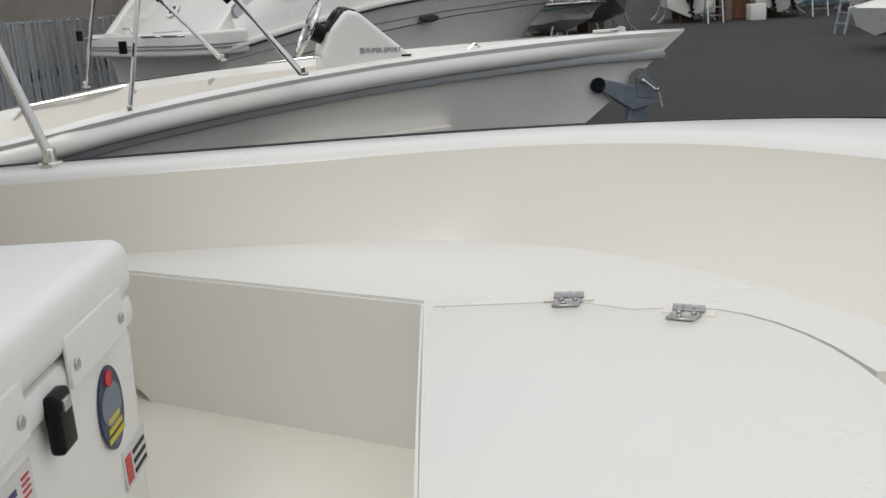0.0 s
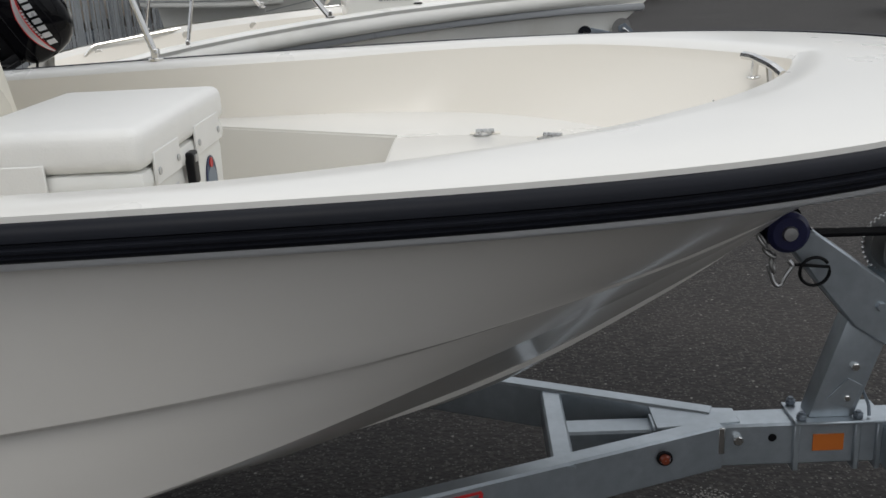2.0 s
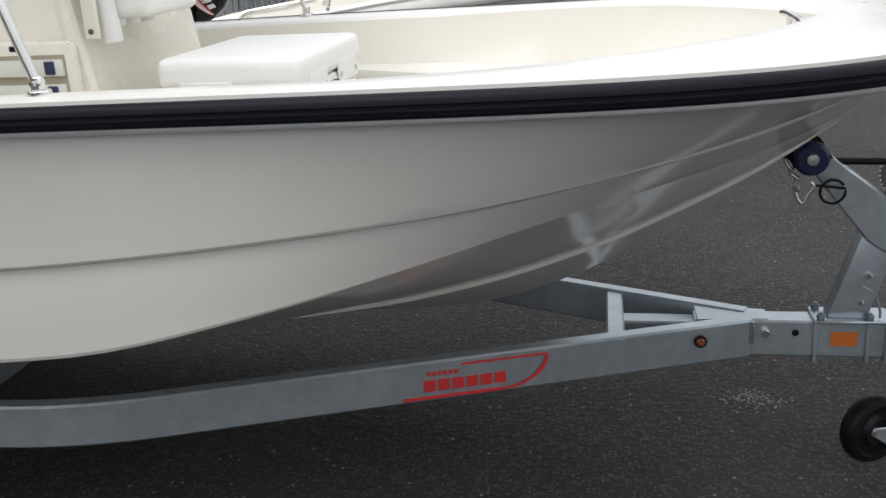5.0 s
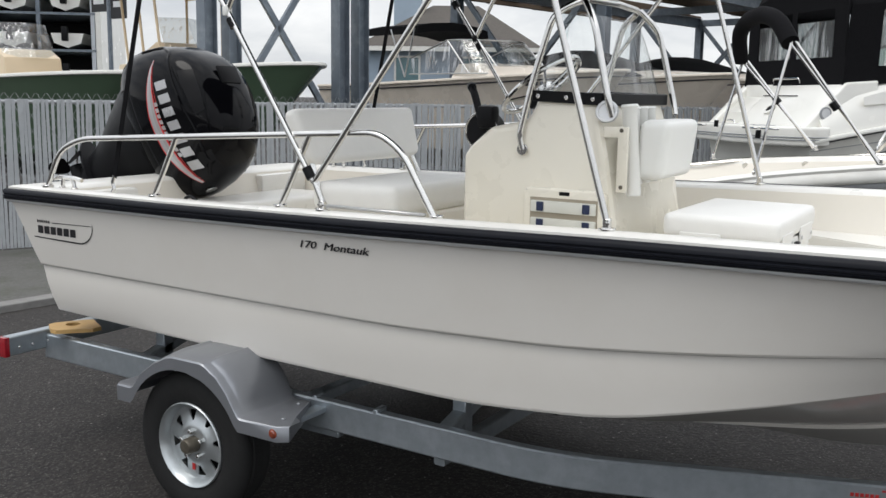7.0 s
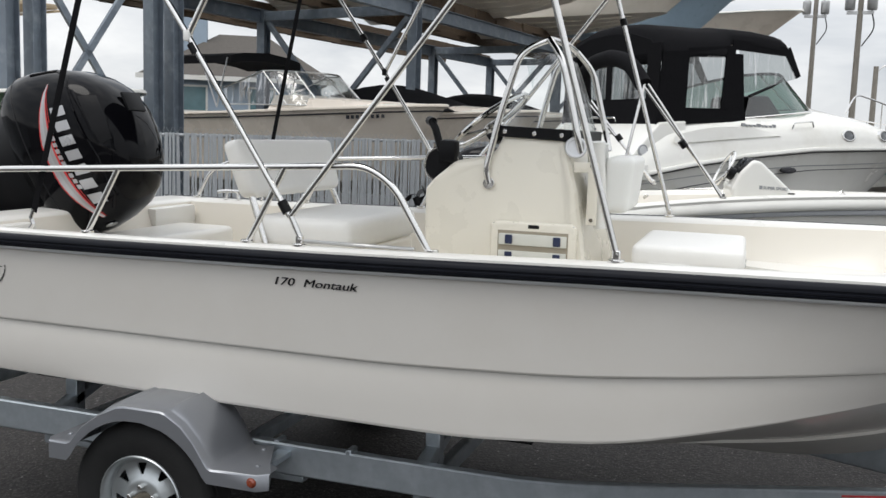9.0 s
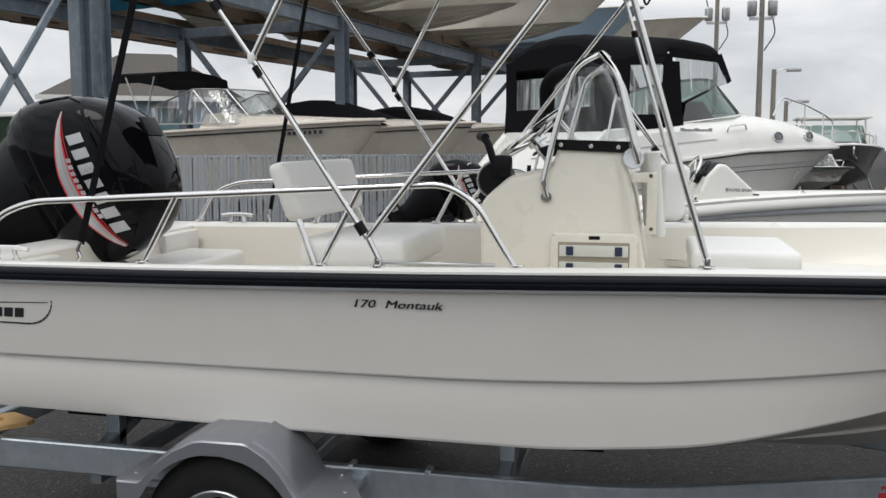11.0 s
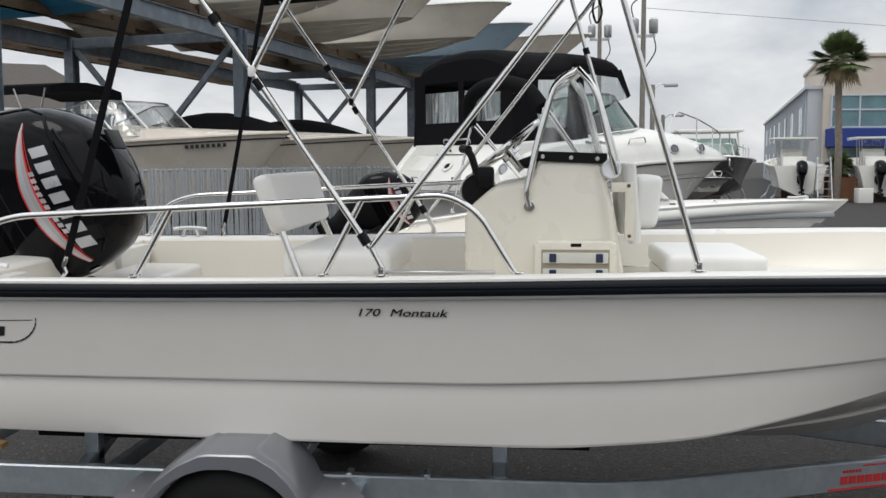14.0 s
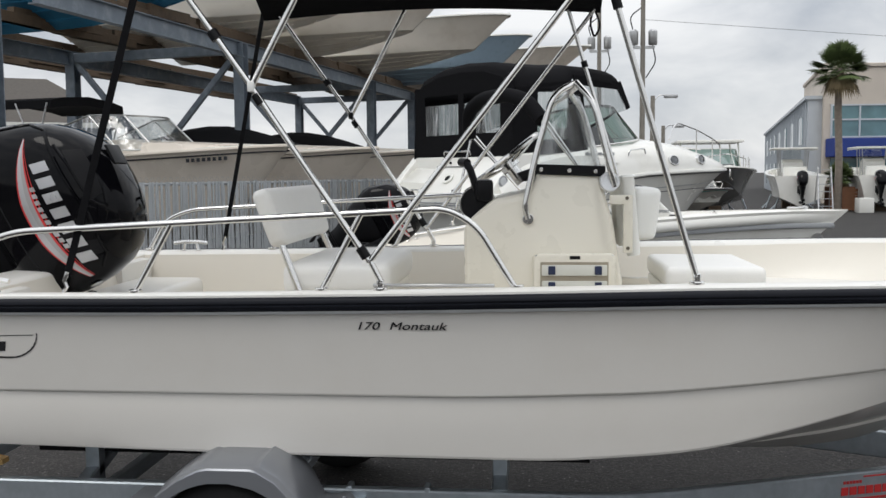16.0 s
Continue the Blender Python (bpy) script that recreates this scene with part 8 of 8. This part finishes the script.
b = tube(rounded([(5.2, -1.15, 1.8), (5.6, -1.12, 2.2), (8.7, 0, 2.35), (5.6, 1.12, 2.2), (5.2, 1.15, 1.8)], 0.4), 0.018, 6)
part("bow_rail", b, STEEL, e)
part("bow_anchor", tube(rounded([(8.9, 0, 1.86), (9.12, 0, 1.80), (9.10, 0, 1.55), (8.98, 0.10, 1.46)], 0.05), 0.03, 8), STEEL, e)
stands(e, (2.0, 6.0), 2.9, 0.5)

# low bow-rider between the cruiser and the far row
at = bow_pose(4.9, 22.5, 4.6, -75)
e = thing("motor_boat", "white and teal runabout with a low windshield on blocks", "boat", at=at)
hs, zsh = small_hull(e, 4.6, 1.75, 0.45, 0.68, 1.20, 1.28, WHITE, WHITE, rub=STRIPE, flare=0.16, stripe=TEALHULL, fine=2.4, rake=0.16)
wrap_windshield(e, 1.9, 3.2, 0.72, 1.26, 1.60, SMOKE, WHITE)
part("bow_rail", tube(rounded([(3.0, -0.66, 1.27), (3.2, -0.62, 1.42), (4.35, 0, 1.46), (3.2, 0.62, 1.42), (3.0, 0.66, 1.27)], 0.2), 0.013, 6), STEEL, e)
stands(e, (1.0, 3.2), 1.9, 0.45)

# boats at the open end of the yard, sterns towards the camera
at = pose(13.05, 26.5, 0, 0, 0, 10)
e = thing("motor_boat", "large white boat on stands, hull greyed for shade, stern towards the yard", "boat", "boats on stands", at=at)
# hull material is greyed to hold the shade of its side
hs, zsh = small_hull(e, 9.0, 2.7, 0.62, 0.95, 1.6, 2.9, SHADEWHITE, WHITE, rub=WHITE, flare=0.30, stripe=STRIPE, band=(0.75, 0.80), fine=2.3, rake=0.17, lift=0.35, sheer=[(0, 1.62), (0.9, 1.88), (1.8, 2.25), (3.0, 2.48), (9.0, 2.95)])
part("rail", tube(rounded([(1.6, -1.25, 2.2), (1.7, -1.25, 2.75), (3.4, -1.25, 2.95), (3.5, -1.25, 2.5)], 0.15), 0.02, 6), STEEL, e)
stands(e, (1.5, 5.8), 2.6, 0.7)
part("support_block", box(0.3, 0.9, -0.9, -0.3, 0, 0.66, 0.02, 1), BLACK, e)
lad = thing("step_ladder", "tall leaning steel boarding ladder at a boat's stern", "ladder", "ladders", at=pose(11.75, 24.6, 0, 0, 0, 12))
for s in (-1, 1):
    part("stile", rect_bar([(0.05, s * 0.22, 0), (0.45, s * 0.22, 2.0)], 0.04, 0.06), GALV, lad)
for k in range(6):
    part("tread", box(0.02 + 0.06 * k, 0.16 + 0.06 * k, -0.21, 0.21, 0.25 + k * 0.29, 0.28 + k * 0.29), GALV, lad)

at = pose(10.05, 18.7, 0, 0, 0, 10)
e = thing("motor_boat", "white boat on black blocks, hull greyed for shade, with a white tilted engine", "boat", "boats on stands", at=at)
hs, zsh = small_hull(e, 6.2, 2.1, 0.30, 0.48, 0.95, 1.5, SHADEWHITE, WHITE, rub=WHITE, flare=0.30, stripe=GREYSTRIPE, band=(0.5, 0.62), fine=2.3, rake=0.17, lift=0.35, sheer=[(0, 0.86), (0.8, 1.02), (1.8, 1.22), (3.2, 1.38), (6.2, 1.5)])
cowl = [[(x, y * w, z0 + h * k) for y, k in ((-1, 0), (-1, 0.45), (-0.85, 0.8), (-0.45, 0.98), (0, 1), (0.45, 0.98), (0.85, 0.8), (1, 0.45), (1, 0))] for x, w, z0, h in ((0.95, 0.16, 1.2, 0.30), (1.05, 0.24, 1.12, 0.52), (1.3, 0.27, 1.08, 0.64), (1.6, 0.25, 1.08, 0.60), (1.72, 0.17, 1.12, 0.42))]
part("motor_cowl", loft(cowl, cap0=True, cap1=True), WHITE, e, "white outboard cowl", 60)
part("motor_leg", prism([(1.1, 0.62), (1.15, 1.15), (1.55, 1.15), (1.45, 0.62)], -0.10, 0.10, 0.03, 2), WHITE, e)
part("rail", tube(rounded([(0.7, -0.98, 1.0), (0.75, -0.97, 1.32), (2.4, -0.95, 1.62), (2.5, -0.95, 1.3)], 0.15), 0.016, 6), STEEL, e)
for x in (0.45, 2.4):
    part("support_block", box(x - 0.25, x + 0.25, -0.75, -0.15, 0, 0.34, 0.02, 1), BLACK, e)
    part("stand", tube([(x, -1.15, 0), (x + 0.1, -0.85, 0.62)], 0.025, 8), GALV, e)


# house and dry-stack shed beyond the fence
def house():
    e = thing("house", "blue-grey sided house with a brown hip roof", "house", at=pose(-27, 34, 0, 0, 0, 30))
    part("wall", box(0, 8, 0, 8, 0, 4.2), SIDING, e)
    b = bmesh.new()
    lo = [(-0.6, -0.6, 4.2), (8.6, -0.6, 4.2), (8.6, 8.6, 4.2), (-0.6, 8.6, 4.2)]
    vs = [b.verts.new(p) for p in lo]
    r0, r1 = b.verts.new((3, 4, 6.6)), b.verts.new((5.4, 4, 6.6))
    b.faces.new((vs[0], vs[1], r1, r0))
    b.faces.new((vs[1], vs[2], r1))
    b.faces.new((vs[2], vs[3], r0, r1))
    b.faces.new((vs[3], vs[0], r0))
    b.faces.new(vs[::-1])
    part("roof", b, ROOF, e)
    part("chimney", box(1.0, 2.4, 3, 4.4, 4.4, 7.4), SIDING, e)
    part("fascia", box(-0.65, 8.65, -0.68, -0.6, 4.0, 4.22), WHITE, e)
    for k in range(2):
        w = part("window", box(1.4 + k * 3.2, 2.5 + k * 3.2, -0.06, 0.02, 2.6, 3.7), WINDOW, e)
        part("window_frame", box(1.3 + k * 3.2, 2.6 + k * 3.2, -0.04, 0.01, 2.5, 3.8), WHITE, w)


house()


def dry_stack():
    e = thing("dry_stack_shed", "dark open dry-stack shed with shelved boats", "shed", at=pose(-68.6, 24.4, 0, 0, 0, 40))
    part("back_wall", box(0, 21, 8, 8.4, 0, 13), BLACK, e)
    part("roof", box(-0.3, 21.3, -0.4, 8.6, 13, 13.4), METALWALL, e)
    for k in range(7):
        part("post", box(k * 3.45, k * 3.45 + 0.25, -0.1, 0.15, 0, 13), METALWALL if k in (0, 6) else STEELPAINT, e)
    for zz in (2.2, 4.6, 7.0, 9.4):
        part("shelf", box(0, 21, -0.1, 8, zz - 0.16, zz), STEELPAINT, e)
        for k in range(6):
            b = loft([[(x, -0.4 + 0.0, z) for x, z in ((-1.05, 1.05), (-0.85, 0.4), (0, 0.1), (0.85, 0.4), (1.05, 1.05))], [(x, 6, z) for x, z in ((-1.1, 1.1), (-0.85, 0.35), (0, 0.1), (0.85, 0.35), (1.1, 1.1))]], cap0=True, cap1=True)
            b.transform(pose(1.9 + k * 3.45, random.uniform(0, 0.5), zz))
            part("stored_boat", b, WHITE, e)
            b = box(-0.2, 0.2, -0.85, -0.42, 0.5, 1.45, 0.08, 2)
            b.transform(pose(1.9 + k * 3.45, 0, zz))
            part("stored_engine", b, BLACK if k % 3 else ALU, e)
    part("eaves_wall", box(21.0, 21.35, -0.1, 8, 0, 13), WHITE, e)


dry_stack()
ban = thing("banner_sign", "black banners on a steel pole", "sign", at=pose(-20.05, 13.15, 0))
part("pole", tube([(0, 0, 0), (0, 0, 5.6)], 0.06, 8), STEELPAINT, ban)
for s in (-1, 1):
    part("banner", box(-0.7, -0.08, -0.01, 0.01, 3.9, 5.4) if s < 0 else box(0.08, 0.7, -0.01, 0.01, 3.7, 5.4), INK, ban)
    for k in range(4):
        part("banner_bar", box(-0.6, -0.18, -0.02, -0.012, 4.1 + 0.3 * k, 4.25 + 0.3 * k) if s < 0 else box(0.2, 0.55, -0.02, -0.012, 4.0 + 0.3 * k, 4.15 + 0.3 * k), SILVER, ban)
